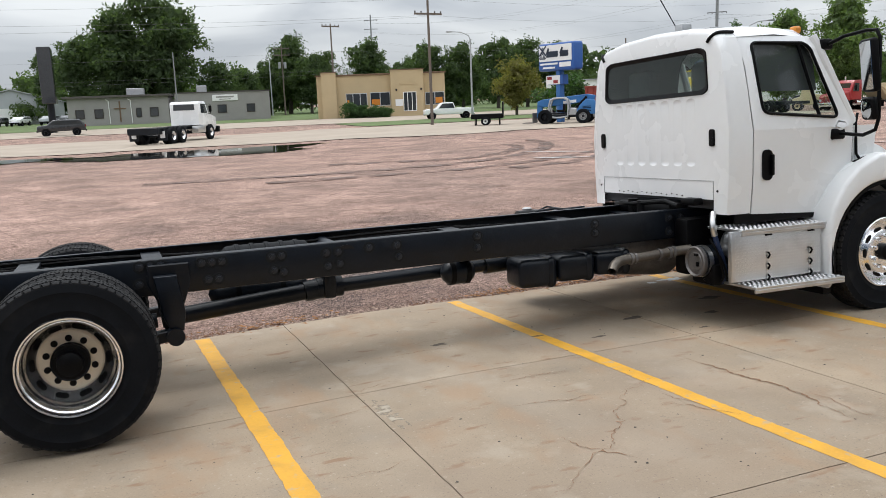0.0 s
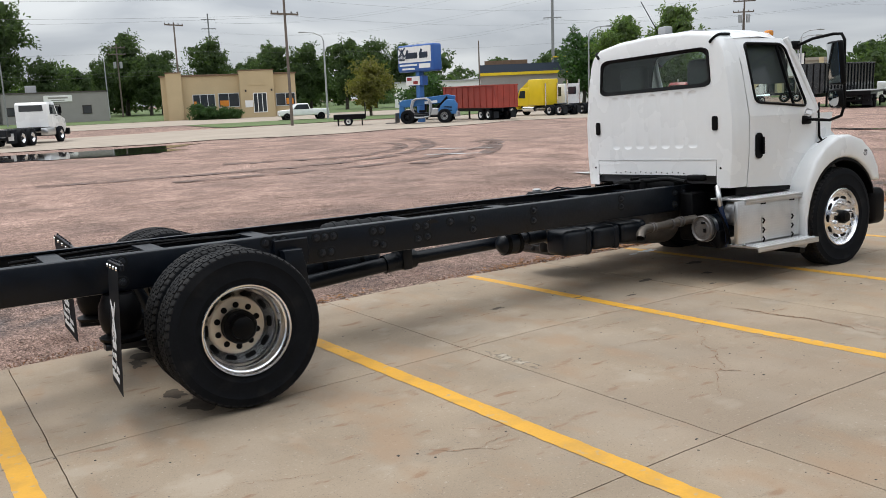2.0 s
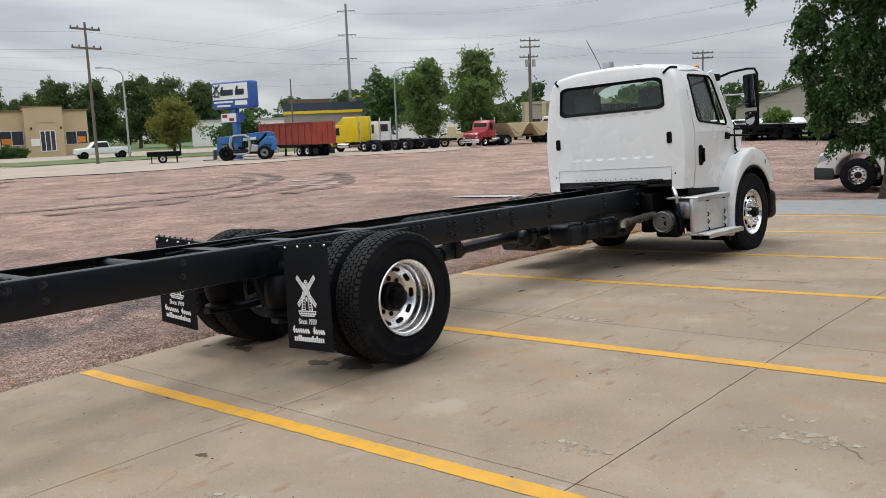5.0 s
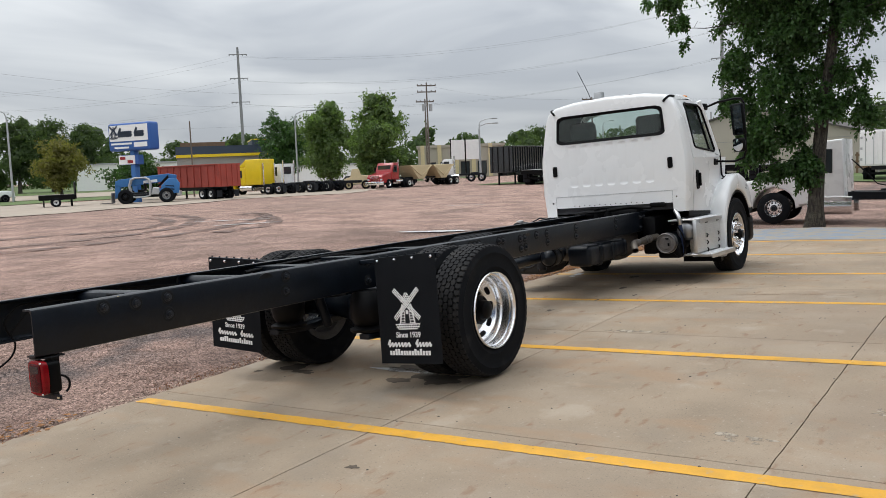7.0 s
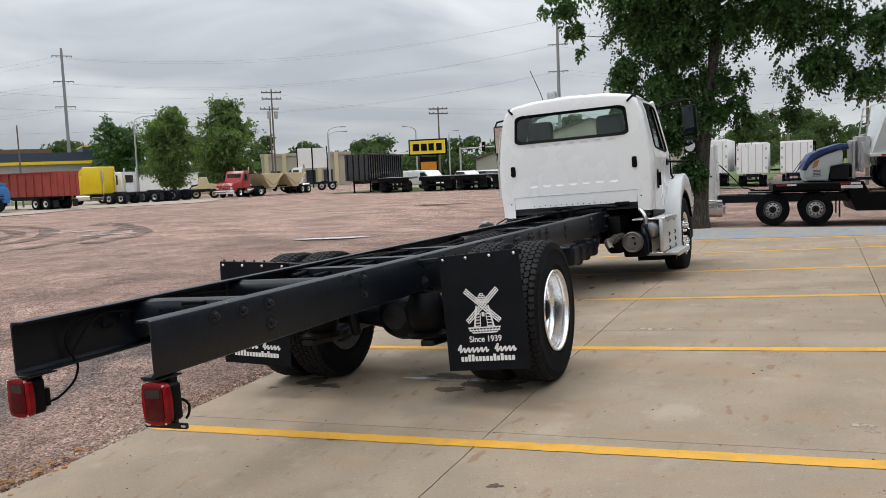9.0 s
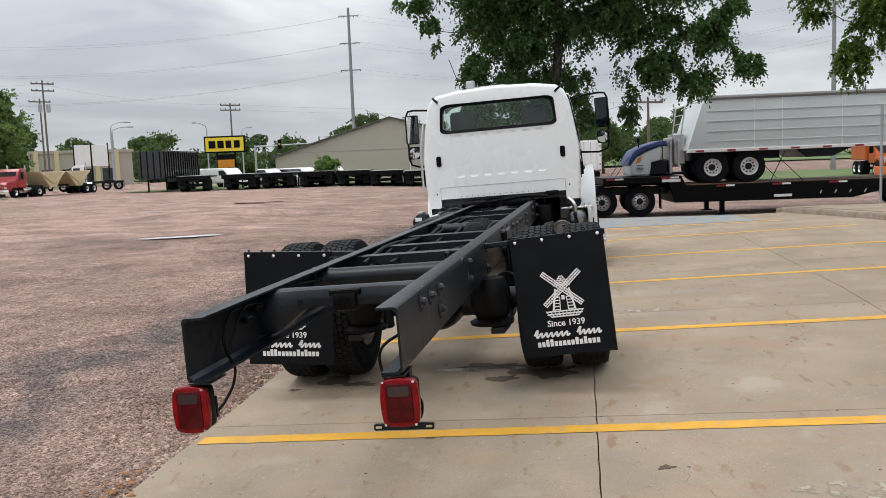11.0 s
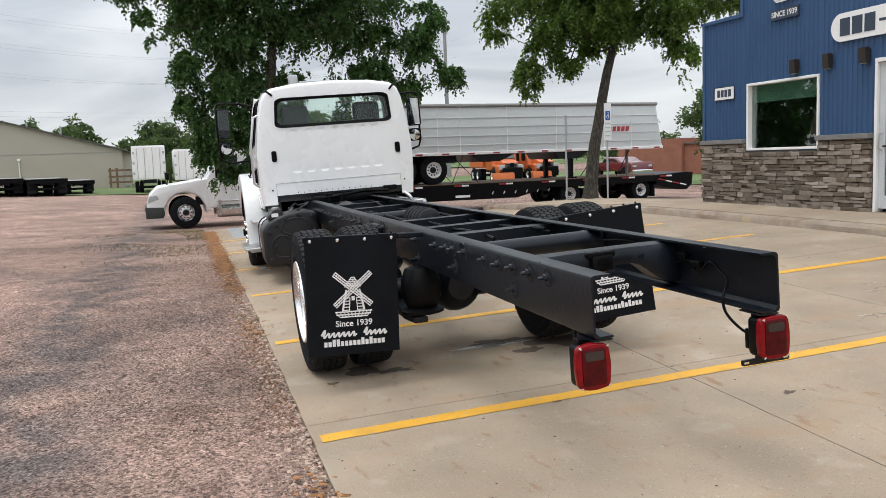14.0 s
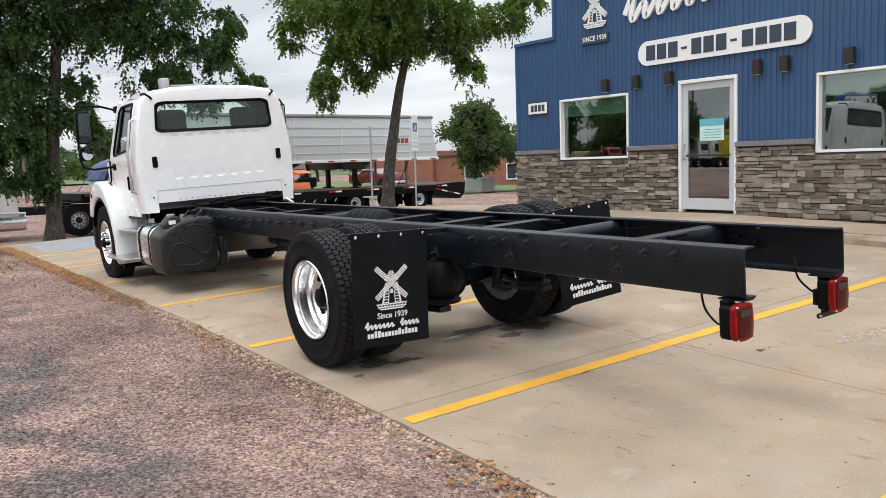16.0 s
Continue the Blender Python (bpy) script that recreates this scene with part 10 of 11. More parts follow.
for k, (x, y, s) in enumerate(((29.0, 97.6, 1.0), (30.4, 97.0, 0.8), (28.0, 98.6, 1.3), (31.5, 96.6, 0.7))):
    round_tree(x, y - 0.6, 1.1 * s + 0.4, 1.1 * s, 300 + k, M_LEAF, "clipped green shrub by the beige building", n=260, leaf=0.2, trunk_frac=0.02, group="shrubs by the restaurant")

# blue and yellow tyre shop
bs = thing("blue_yellow_shop", along(61.9, 89.6, 70.5, 82.8), "brown shop with a blue and yellow fascia band", "building")
bm = bmesh.new()
box(bm, 0, 11, 0.3, 8, -0.4, 4.2)
part("wall", bm, M_GREYWALL, bs)
bm = bmesh.new()
box(bm, -0.1, 11.2, 0, 8, 4.35, 5.35)
box(bm, 9.3, 11.25, -0.05, 8, 5.35, 5.95)
part("blue_fascia", bm, M_NAVY, bs)
bm = bmesh.new()
box(bm, -0.1, 11.2, -0.02, 8, 4.0, 4.35)
box(bm, 9.25, 11.3, -0.08, 8, 5.95, 6.1)
part("yellow_band", bm, M_YELTR, bs)
bm = bmesh.new()
box(bm, 0.5, 6, 1.5, 6, 5.35, 5.9)
part("roof_screen", bm, M_WOODTRIM, bs)
# shop with pale pilasters behind
st = thing("tan_store", along(98.7, 79.5, 106, 69.5), "tan store building with pale pilasters", "building")
bm = bmesh.new()
box(bm, 0, 13.2, 0, 10, -0.4, 4.6)
part("wall", bm, M_TAN, st)
for k in range(5):
    bm = bmesh.new()
    box(bm, 0.4 + 2.6 * k, 1.0 + 2.6 * k, -0.25, 0, -0.4, 5.0)
    part("pilaster", bm, M_SAND, st)
for k in range(4):
    facade_window(st, 1.3 + 2.6 * k, 2.7 + 2.6 * k, 0.4, 2.4, 0.0, M_LAMP, 1)
bm = bmesh.new()
box(bm, -0.2, 13.4, -0.2, 10, 4.6, 5.0)
part("parapet", bm, M_TAN, st)
# tan gable barn
bn = thing("tan_metal_barn", along(75.6, 35.9, 75.9, 13.5), "large tan metal building with a shallow gable roof", "building")
LB = 22.4
bm = bmesh.new()
prism(bm, [(0, -0.3), (0, 2.6), (LB * 0.535, 6.0), (LB, 3.1), (LB, -0.3)], "y", 0, 24)
part("wall", bm, M_TAN, bn)
bm = bmesh.new()
prism(bm, [(-0.4, 2.50), (LB * 0.535, 6.01), (LB + 0.4, 3.0), (LB + 0.4, 3.14), (LB * 0.535, 6.16), (-0.4, 2.64)], "y", -0.25, 24.3)
part("roof", bm, M_ROOF, bn)
bm = bmesh.new()
box(bm, 0.2, LB - 0.2, -0.02, -0.004, 2.92, 2.97)
part("wall_seam", bm, M_GREYWALL, bn)
bm = bmesh.new()
tube(bm, [(LB * 0.62, -0.1, 0.0), (LB * 0.62, -0.1, 2.4)], 0.05, 6)
box(bm, LB * 0.62 - 0.12, LB * 0.62 + 0.12, -0.2, 0, 2.4, 2.6)
part("meter_pipe", bm, M_WHITE, bn)
for x, h in ((LB * 0.3, 1.2), (LB * 0.62, 1.0), (LB * 0.75, 0.7)):
    bm = bmesh.new()
    tube(bm, [(x, 6, 3.5), (x, 6, 5.0 + h)], 0.08, 8)
    part("flue", bm, M_GALV, bn)
# wooden pens by the barn
fn = thing("timber_gate", along(75.0, 14.7, 75.0, 12.9, 1.25), "weathered timber gate leaning by the barn", "gate")
for k in range(4):
    bm = bmesh.new()
    box(bm, 0.05 + 0.45 * k, 0.20 + 0.45 * k, -0.03, 0.03, 0, 1.45)
    part("post", bm, M_WOODTRIM if k < 2 else M_GREYWALL, fn)
for z in (0.35, 0.75, 1.2):
    bm = bmesh.new()
    box(bm, 0, 1.6, -0.05, -0.031, z, z + 0.14)
    part("board", bm, M_WOODTRIM, fn)
# brick school
br = thing("brick_building", along(62, -24.5, 36.5, -30.5), "low red brick building with a flat roof", "building")
bm = bmesh.new()
box(bm, 13.5, 30, 0, 9, -0.5, 2.25)
part("wall", bm, M_BRICKW, br)
bm = bmesh.new()
box(bm, 6.6, 13.5, -0.35, 9, -0.5, 2.72)
part("tower_wall", bm, M_BRICKW, br)
bm = bmesh.new()
box(bm, 13.5, 30.1, -0.12, 9.1, 2.25, 2.36)
part("coping", bm, M_ROOF, br)
for x in (16.5, 20.5, 25):
    facade_window(br, x, x + 1.8, 0.4, 1.6, -0.02, M_WHITE, 1)
bm = bmesh.new()
box(bm, 33.0, 34.6, -20.8, -19.8, gz(33, -20) + 0.02, gz(33, -20) + 0.85, 0.03, 1)
solid("utility_box", bm, M_GALV, "grey metal utility cabinet on grass", "utility box")


# pole sign
ps = thing("pole_sign", along(31.05, 57.3, 31.75, 53.3), "blue and white pole sign with a small board below", "sign")
bm = bmesh.new()
box(bm, 0, 4.05, 0, 0.95, 3.75, 5.75, 0.18, 4)
pb = part("cabinet", bm, M_SIGNBLUE, ps)
bm = bmesh.new()
box(bm, 0.2, 3.85, -0.03, 0.0, 4.45, 5.6)
fc = part("white_face", bm, M_WHITE, pb)
windmill(fc, pose(0.62, -0.045, 5.05), 0.85, M_NAVY, 0.02)
script_bar(fc, pose(2.3, -0.045, 5.02), 2.5, 0.75, M_NAVY, 0.02)
for x0, x1, z0, z1 in ((0.3, 2.3, 4.2, 4.33), (0.6, 2.0, 3.92, 4.05), (2.5, 3.75, 4.0, 4.33)):
    bm = bmesh.new()
    box(bm, x0, x1, -0.02, 0.0, z0, z1)
    part("white_bar", bm, M_WHITE, pb)
bm = bmesh.new()
box(bm, 0.9, 2.6, 0.2, 0.75, 2.75, 3.45, 0.04, 1)
p2 = part("lower_board", bm, M_SIGNBLUE, ps)
bm = bmesh.new()
box(bm, 0.75, 2.3, 0.16, 0.2, 2.78, 3.42)
part("white_face", bm, M_WHITE, p2)
bm = bmesh.new()
box(bm, 0.9, 1.4, 0.14, 0.16, 3.12, 3.34)
box(bm, 1.6, 2.1, 0.14, 0.16, 2.86, 3.08)
part("red_mark", bm, M_REDDOT, p2)
bm = bmesh.new()
box(bm, 1.75, 2.2, 0.25, 0.7, 0, 3.75, 0.05, 2)
part("pole", bm, M_SIGNPOLE, ps)

# yellow sign
ys = thing("yellow_sign", along(69.6, 40.7, 70.3, 36.9), "yellow and black pole sign over a small amber board", "sign")
bm = bmesh.new()
box(bm, 0, 3.9, 0, 0.4, 3.15, 4.75, 0.05, 1)
yc = part("cabinet", bm, M_BLACK, ys)
bm = bmesh.new()
box(bm, 0.15, 3.75, -0.03, 0.0, 3.3, 4.6)
yf = part("yellow_face", bm, M_SIGNYEL, yc)
for x0, x1 in ((0.45, 1.1), (1.28, 1.88), (2.06, 2.6), (2.85, 3.4)):
    bm = bmesh.new()
    box(bm, x0, x1, -0.045, -0.03, 3.6, 4.3)
    part("black_bar", bm, M_BLACK, yf)
bm = bmesh.new()
box(bm, 1.1, 2.9, 0, 0.3, 1.7, 3.0)
y2 = part("lower_cabinet", bm, M_BLACK, ys)
bm = bmesh.new()
box(bm, 1.2, 2.8, -0.02, 0.0, 1.75, 2.5)
part("amber_board", bm, M_AMBER, y2)
for x in (1.15, 2.85):
    bm = bmesh.new()
    tube(bm, [(x, 0.15, 0), (x, 0.15, 3.2)], 0.09, 8)
    part("post", bm, M_BLACK, ys)
# dark tall sign seen edge on
ds = thing("tall_edge_on_sign", pose(-4.2, 95, gz(-4.2, 95)), "tall dark sign tower seen edge-on", "sign")
bm = bmesh.new()
box(bm, -0.65, 0.6, -2, 2, 2.9, 8.4, 0.04, 1)
part("cabinet", bm, M_CARBLACK, ds)
bm = bmesh.new()
tube(bm, [(0, 0, 0), (0, 0, 3.0)], 0.35, 12)
part("pole", bm, M_FRAME, ds)
# billboards before the tan store
bb = thing("billboard", along(88, 66, 90.5, 63), "pale twin billboard on dark posts", "sign")
for x in (0, 2.0):
    bm = bmesh.new()
    box(bm, x, x + 1.8, -0.1, 0.1, 2.6, 5.2, 0.02, 1)
    part("panel", bm, M_WHITE, bb)
for x in (-0.05, 1.9, 3.85):
    bm = bmesh.new()
    box(bm, x - 0.08, x + 0.08, -0.08, 0.08, 0, 5.4)
    part("post", bm, M_BLACK, bb)
# parking signs on the pavement
for x, y, z1, sign in ((14.0, -1.31, 2.27, False), (12.2, -1.56, 2.32, True)):
    zb = gz(x, 0.7) + 0.12
    t = thing("sign_post", pose(x, y, zb - 0.02, 0, 0, 100), "galvanised sign post on the pavement" if not sign else "accessible parking sign on a galvanised post", "sign post")
    bm = bmesh.new()
    prism(bm, [(-0.03, -0.012), (-0.012, 0.012), (0.012, 0.012), (0.03, -0.012), (0.022, -0.016), (0.008, 0.006), (-0.008, 0.006), (-0.022, -0.016)], "z", 0, z1)
    part("post", bm, M_GALV, t)
    bm = bmesh.new()
    if sign:
        box(bm, -0.11, 0.11, 0.013, 0.018, z1 - 0.85, z1 + 0.05, 0.002, 1)
        pn = part("panel", bm, M_WHITE, t)
        bm = bmesh.new()
        box(bm, -0.07, 0.07, 0.019, 0.022, z1 - 0.36, z1 - 0.14)
        part("blue_symbol_field", bm, M_SIGNBLUE, pn)
        bm = bmesh.new()
        lathe(bm, [(0.0225, 0.013), (0.024, 0.013)], (-0.01, 0, z1 - 0.18), "y", 10)
        lathe(bm, [(0.0225, 0.040), (0.024, 0.040), (0.024, 0.028), (0.0225, 0.028)], (0.0, 0, z1 - 0.28), "y", 18, close=True)
        box(bm, -0.02, 0.0, 0.0225, 0.024, z1 - 0.28, z1 - 0.2)
        part("white_symbol", bm, M_WHITE, pn)
        for k in range(4):
            bm = bmesh.new()
            box(bm, -0.08, 0.08, 0.019, 0.0215, z1 - 0.45 - 0.1 * k, z1 - 0.42 - 0.1 * k)
            part("green_bar", bm, M_SHADE, pn)
    else:
        box(bm, -0.03, 0.03, 0.013, 0.018, z1 - 0.5, z1 - 0.02, 0.002, 1)
        part("panel", bm, M_GALV, t)


# ---- poles, lamps and wires ----
def utility_pole(x, y, h, arms=(0.6,), label="weathered wooden utility pole with crossarm and insulators", r=0.13, steel=False, arm=1.25, yaw=0.0, xformer=False):
    t = thing("utility_pole", pose(x, y, gz(x, y), 0, 0, yaw), label, "utility pole", "utility poles")
    bm = bmesh.new()
    tube(bm, [(0, 0, -0.2), (0, 0, h * 0.5), (0, 0, h)], [r, r * 0.85, r * 0.65], 10)
    part("pole", bm, M_POLESTEEL if steel else M_POLEWOOD, t)
    for a in arms:
        bm = bmesh.new()
        box(bm, -arm, arm, -0.06, 0.06, h - a - 0.07, h - a + 0.07)
        c = part("crossarm", bm, M_POLESTEEL if steel else M_POLEWOOD, t)
        for k in (-0.95, -0.5, 0.5, 0.95):
            bm = bmesh.new()
            lathe(bm, [(0, 0.05), (0.1, 0.07), (0.16, 0.04)], (k * arm, 0, h - a + 0.07 - (0.30 if steel else 0)), "z", 8)
            part("insulator", bm, M_STEEL, c)
    if xformer:
        for s in (-1, 1):
            bm = bmesh.new()
            lathe(bm, [(-0.45, 0.22), (0.45, 0.24), (0.5, 0.1)], (s * 0.45, 0, h - 3.2), "z", 12)
            part("transformer", bm, M_GALV, t)
    return t


utility_pole(25.05, 64.2, 10.6, (0.5, 1.9), yaw=10)
utility_pole(27.0, 101.5, 11.2, (0.3,), yaw=20)
utility_pole(28.2, 137, 11, (0.6, 1.6), xformer=True)
utility_pole(9.3, 109.6, 8.6, (), r=0.1, steel=True, label="slim grey steel pole on grass")
utility_pole(83.5, 66.4, 12.6, (0.4, 1.2), xformer=True, yaw=-40)
utility_pole(88, 70, 11, (0.4,), yaw=-40)
utility_pole(94.2, 48.3, 9.8, (0.3, 0.9), yaw=-50)
utility_pole(41.0, 60.5, 6.4, (), r=0.08, steel=False, label="slim dark wooden pole")
utility_pole(60.5, 5.5, 5.6, (0.25,), yaw=-60)
utility_pole(57.0, 0.5, 6.0, (0.3,), yaw=-60, xformer=False)
for x, y, h, yaw in ((94.3, 113.5, 23.0, 137), (119.4, 39.4, 25.0, 104), (69.8, -15.7, 14.8, 72), (60, 190, 21, 160), (44, 196, 18, 165), (20, 200, 18, 175)):
    utility_pole(x, y, h, (0.4, 0.9) if x == 69.8 else (1.2, 3.2 if h < 22 else 5.2, 5.4 if h < 22 else 9.2), "tall grey steel transmission pole with davit arms", 0.30 if h > 22 else 0.22, True, 0.5 if x == 69.8 else 1.5, yaw)


def street_lamp(x, y, h, yaw):
    t = thing("street_lamp", pose(x, y, gz(x, y), 0, 0, yaw), "galvanised street lamp with a curved arm", "street lamp", "street lamps")
    bm = bmesh.new()
    tube(bm, [(0, 0, 0), (0, 0, h * 0.9)], [0.11, 0.075], 10)
    part("pole", bm, M_GALV, t)
    bm = bmesh.new()
    tube(bm, [(0, 0, h * 0.9), (0.15, 0, h * 0.95), (0.9, 0, h * 0.99), (1.9, 0, h)], [0.06, 0.05, 0.045, 0.04], 8)
    part("arm", bm, M_GALV, t)
    bm = bmesh.new()
    box(bm, 1.75, 2.4, -0.12, 0.12, h - 0.08, h + 0.06, 0.04, 2)
    part("lamp_head", bm, M_GALV, t)


for x, y, h, yaw in ((35, 78.5, 8.5, 165), (55.2, 62.2, 7.9, -20), (79, 55.7, 7.2, -30), (74.5, 52.9, 6.4, -30), (95, 52, 7.5, 160), (99, 49, 7.0, -10), (101, 30, 8.0, 120), (25.4, 133, 9.0, 90)):
    street_lamp(x, y, h, yaw)
# traffic signals on a mast arm
ts = thing("traffic_signals", along(92, 44.5, 96, 22.5), "traffic signals on a long mast arm", "traffic signal")
bm = bmesh.new()
tube(bm, [(0, 0, 0), (0, 0, 4.4)], 0.13, 10)
tube(bm, [(0, 0, 4.2), (18, 0, 4.6)], [0.1, 0.05], 8)
part("mast", bm, M_GALV, ts)
for x in (3, 9.5, 12.5, 15.5):
    bm = bmesh.new()
    box(bm, x - 0.22, x + 0.22, -0.2, 0.15, 3.75, 4.95, 0.03, 1)
    s_ = part("signal_head", bm, M_BLACK, ts)
    bm = bmesh.new()
    lathe(bm, [(0, 0.13), (-0.02, 0.12)], (x, -0.2, 4.4), "y", 12)
    part("amber_lens", bm, M_AMBER, s_)


def wire(name, a, b, sag, r=0.014):
    bm = bmesh.new()
    a, b = Vector(a), Vector(b)
    tube(bm, [a.lerp(b, k / 16) - Vector((0, 0, sag * 4 * (k / 16) * (1 - k / 16))) for k in range(17)], r, 4)
    return bm


spans_ = [((-80, 60, 10.6), (25.05, 64.2, 9.9), 1.6), ((-80, 60, 10.2), (25.05, 64.2, 8.6), 1.6), ((-80, 61, 9.5), (25.05, 64.2, 8.5), 1.8), ((25.05, 64.2, 9.9), (83.5, 66.4, 12.2), 1.4), ((25.05, 64.2, 8.6), (83.5, 66.4, 11.4), 1.6), ((-80, 96, 8.6), (27, 101.5, 8.2), 1.2), ((-80, 96, 6.4), (27, 101.5, 6.0), 1.0), ((-80, 96, 6.0), (27, 101.5, 5.6), 1.0), ((27, 101.5, 8.2), (88, 70, 9.0), 1.2),
          ((83.5, 66.4, 12.2), (94.2, 48.3, 9.6), 0.7), ((94.2, 48.3, 9.6), (120, -20, 10), 1.5), ((94.2, 48.3, 9.0), (120, -20, 9.4), 1.5)]
for k in range(3):
    z = (1.2, 5.2, 9.2)[k]
    z2 = (1.2, 3.2, 5.4)[k]
    for o in (-1.5, 1.5):
        spans_.append(((94.3 + o, 113.5, 23.0 - z), (119.4 + o * 0.4, 39.4 + o, 25.0 - z), 3.0))
        spans_.append(((119.4 + o * 0.4, 39.4 + o, 25.0 - z), (98.8, -25 + o, 19.6 - z2), 3.0))
        spans_.append(((94.3 + o, 113.5, 23.0 - z), (60 + o, 190, 21 - z2), 3.0))
for a, b, sag in spans_:
    solid("overhead_wire", wire("overhead_wire", a, b, sag, 0.006 if a[1] < 110 else 0.008), M_WIRE, "thin sagging overhead power line", "power line", group="overhead wires")


# ---- small things on the ground ----
def broken_up(m, scale, lo, hi):
    """Lets what lies under a thin worn layer show through in patches."""
    n, l = m.node_tree.nodes, m.node_tree.links
    co, t, r, tr, mx = n.new("ShaderNodeTexCoord"), n.new("ShaderNodeTexNoise"), n.new("ShaderNodeMapRange"), n.new("ShaderNodeBsdfTransparent"), n.new("ShaderNodeMixShader")
    t.inputs["Scale"].default_value, t.inputs["Detail"].default_value = scale, 7
    r.inputs[1].default_value, r.inputs[2].default_value = lo, hi
    l.new(co.outputs["Object"], t.inputs["Vector"])
    l.new(t.outputs[0], r.inputs[0])
    l.new(r.outputs[0], mx.inputs[0])
    l.new(tr.outputs[0], mx.inputs[1])
    l.new(n["Principled BSDF"].outputs[0], mx.inputs[2])
    l.new(mx.outputs[0], n["Material Output"].inputs[0])


def stain(x, y, rx, ry, seed, material=M_WET, label="dark damp stain on concrete"):
    bm = bmesh.new()
    vs = []
    for k in range(56):
        a = k * math.tau / 56
        f = 1 + 0.7 * noise.noise((math.cos(a) * 1.7 + seed, math.sin(a) * 1.7, seed * 0.7)) + 0.12 * noise.noise((math.cos(a) * 6 + seed, math.sin(a) * 6, seed * 0.3))
        px, py = x + rx * f * math.cos(a), y + ry * f * math.sin(a)
        vs.append(bm.verts.new((px, py, gz(px, py) + 0.0025)))
    bm.faces.new(vs)
    solid("damp_stain", bm, material, label, "stain", kind="structure", group="stains on the concrete", smooth=None)


for k, (x, y, rx, ry) in enumerate(((-0.47, 5.65, 0.16, 0.17), (-0.61, 5.98, 0.07, 0.10), (-0.27, 6.12, 0.09, 0.26), (-0.38, 5.85, 0.10, 0.12), (-0.62, 7.03, 0.06, 0.11), (-0.50, 7.25, 0.10, 0.10), (-0.72, 7.5, 0.03, 0.04), (-1.78, 6.3, 0.03, 0.05), (-2.3, 5.0, 0.03, 0.04), (2.4, 6.2, 0.07, 0.03), (3.2, 6.0, 0.05, 0.02), (4.2, 6.1, 0.10, 0.04), (4.9, 5.9, 0.07, 0.04), (5.3, 6.4, 0.12, 0.05), (3.6, 5.7, 0.06, 0.02), (4.5, 5.5, 0.05, 0.02))):
    stain(x, y, rx, ry, k * 1.3)
# pale patches whose colour stands for sky reflected on wet concrete
M_WETSHEEN = mat("pale_wet_sheen", (0.46, 0.45, 0.42), 0.4, var=0.1, scale=9)
for k, (x, y, rx, ry) in enumerate(((5.60, 7.40, 0.12, 0.07), (5.31, 7.36, 0.06, 0.035), (-0.33, 6.15, 0.045, 0.26))):
    stain(x, y, rx, ry, 40 + k, M_WETSHEEN, "wet patch on concrete painted pale for its sky reflection")
M_SCUFF = mat("pale_scuffed_concrete", (0.375, 0.32, 0.25), 0.85, var=0.2, scale=9, fine=60)
broken_up(M_SCUFF, 11, 0.47, 0.60)
for k, (x, y, rx, ry) in enumerate(((1.52, 4.84, 0.06, 0.26), (-0.37, 2.28, 0.10, 0.32), (-0.12, 2.32, 0.05, 0.08), (-2.6, 4.1, 0.09, 0.30), (-1.1, 3.2, 0.07, 0.22))):
    stain(x, y, rx, ry, 60 + k, M_SCUFF, "pale scuffed streak on concrete")
M_BLUEPAINT = masked(mat("faded_blue_paint", (0.22, 0.265, 0.325), 0.8, var=0.15, scale=5, fine=40), (0.33, 0.29, 0.235), 0.8, 3.5, 0.42, 0.55, strength=0.92)
for x0, x1, y0, y1 in ((10.7, 13.5, 2.0, 7.5),):
    bm = bmesh.new()
    n = 14
    g = [[bm.verts.new((x0 + (x1 - x0) * a / n + 0.12 * noise.noise((a, b, 3)), y0 + (y1 - y0) * b / n + 0.12 * noise.noise((a, b, 7)), gz(x0 + (x1 - x0) * a / n, y0 + (y1 - y0) * b / n) + 0.003)) for a in range(n + 1)] for b in range(n + 1)]
    for b in range(n):
        for a in range(n):
            bm.faces.new((g[b][a], g[b][a + 1], g[b + 1][a + 1], g[b + 1][a]))
    solid("faded_blue_marking", bm, M_BLUEPAINT, "faded blue accessible parking paint on concrete", "road marking", kind="structure", smooth=None)


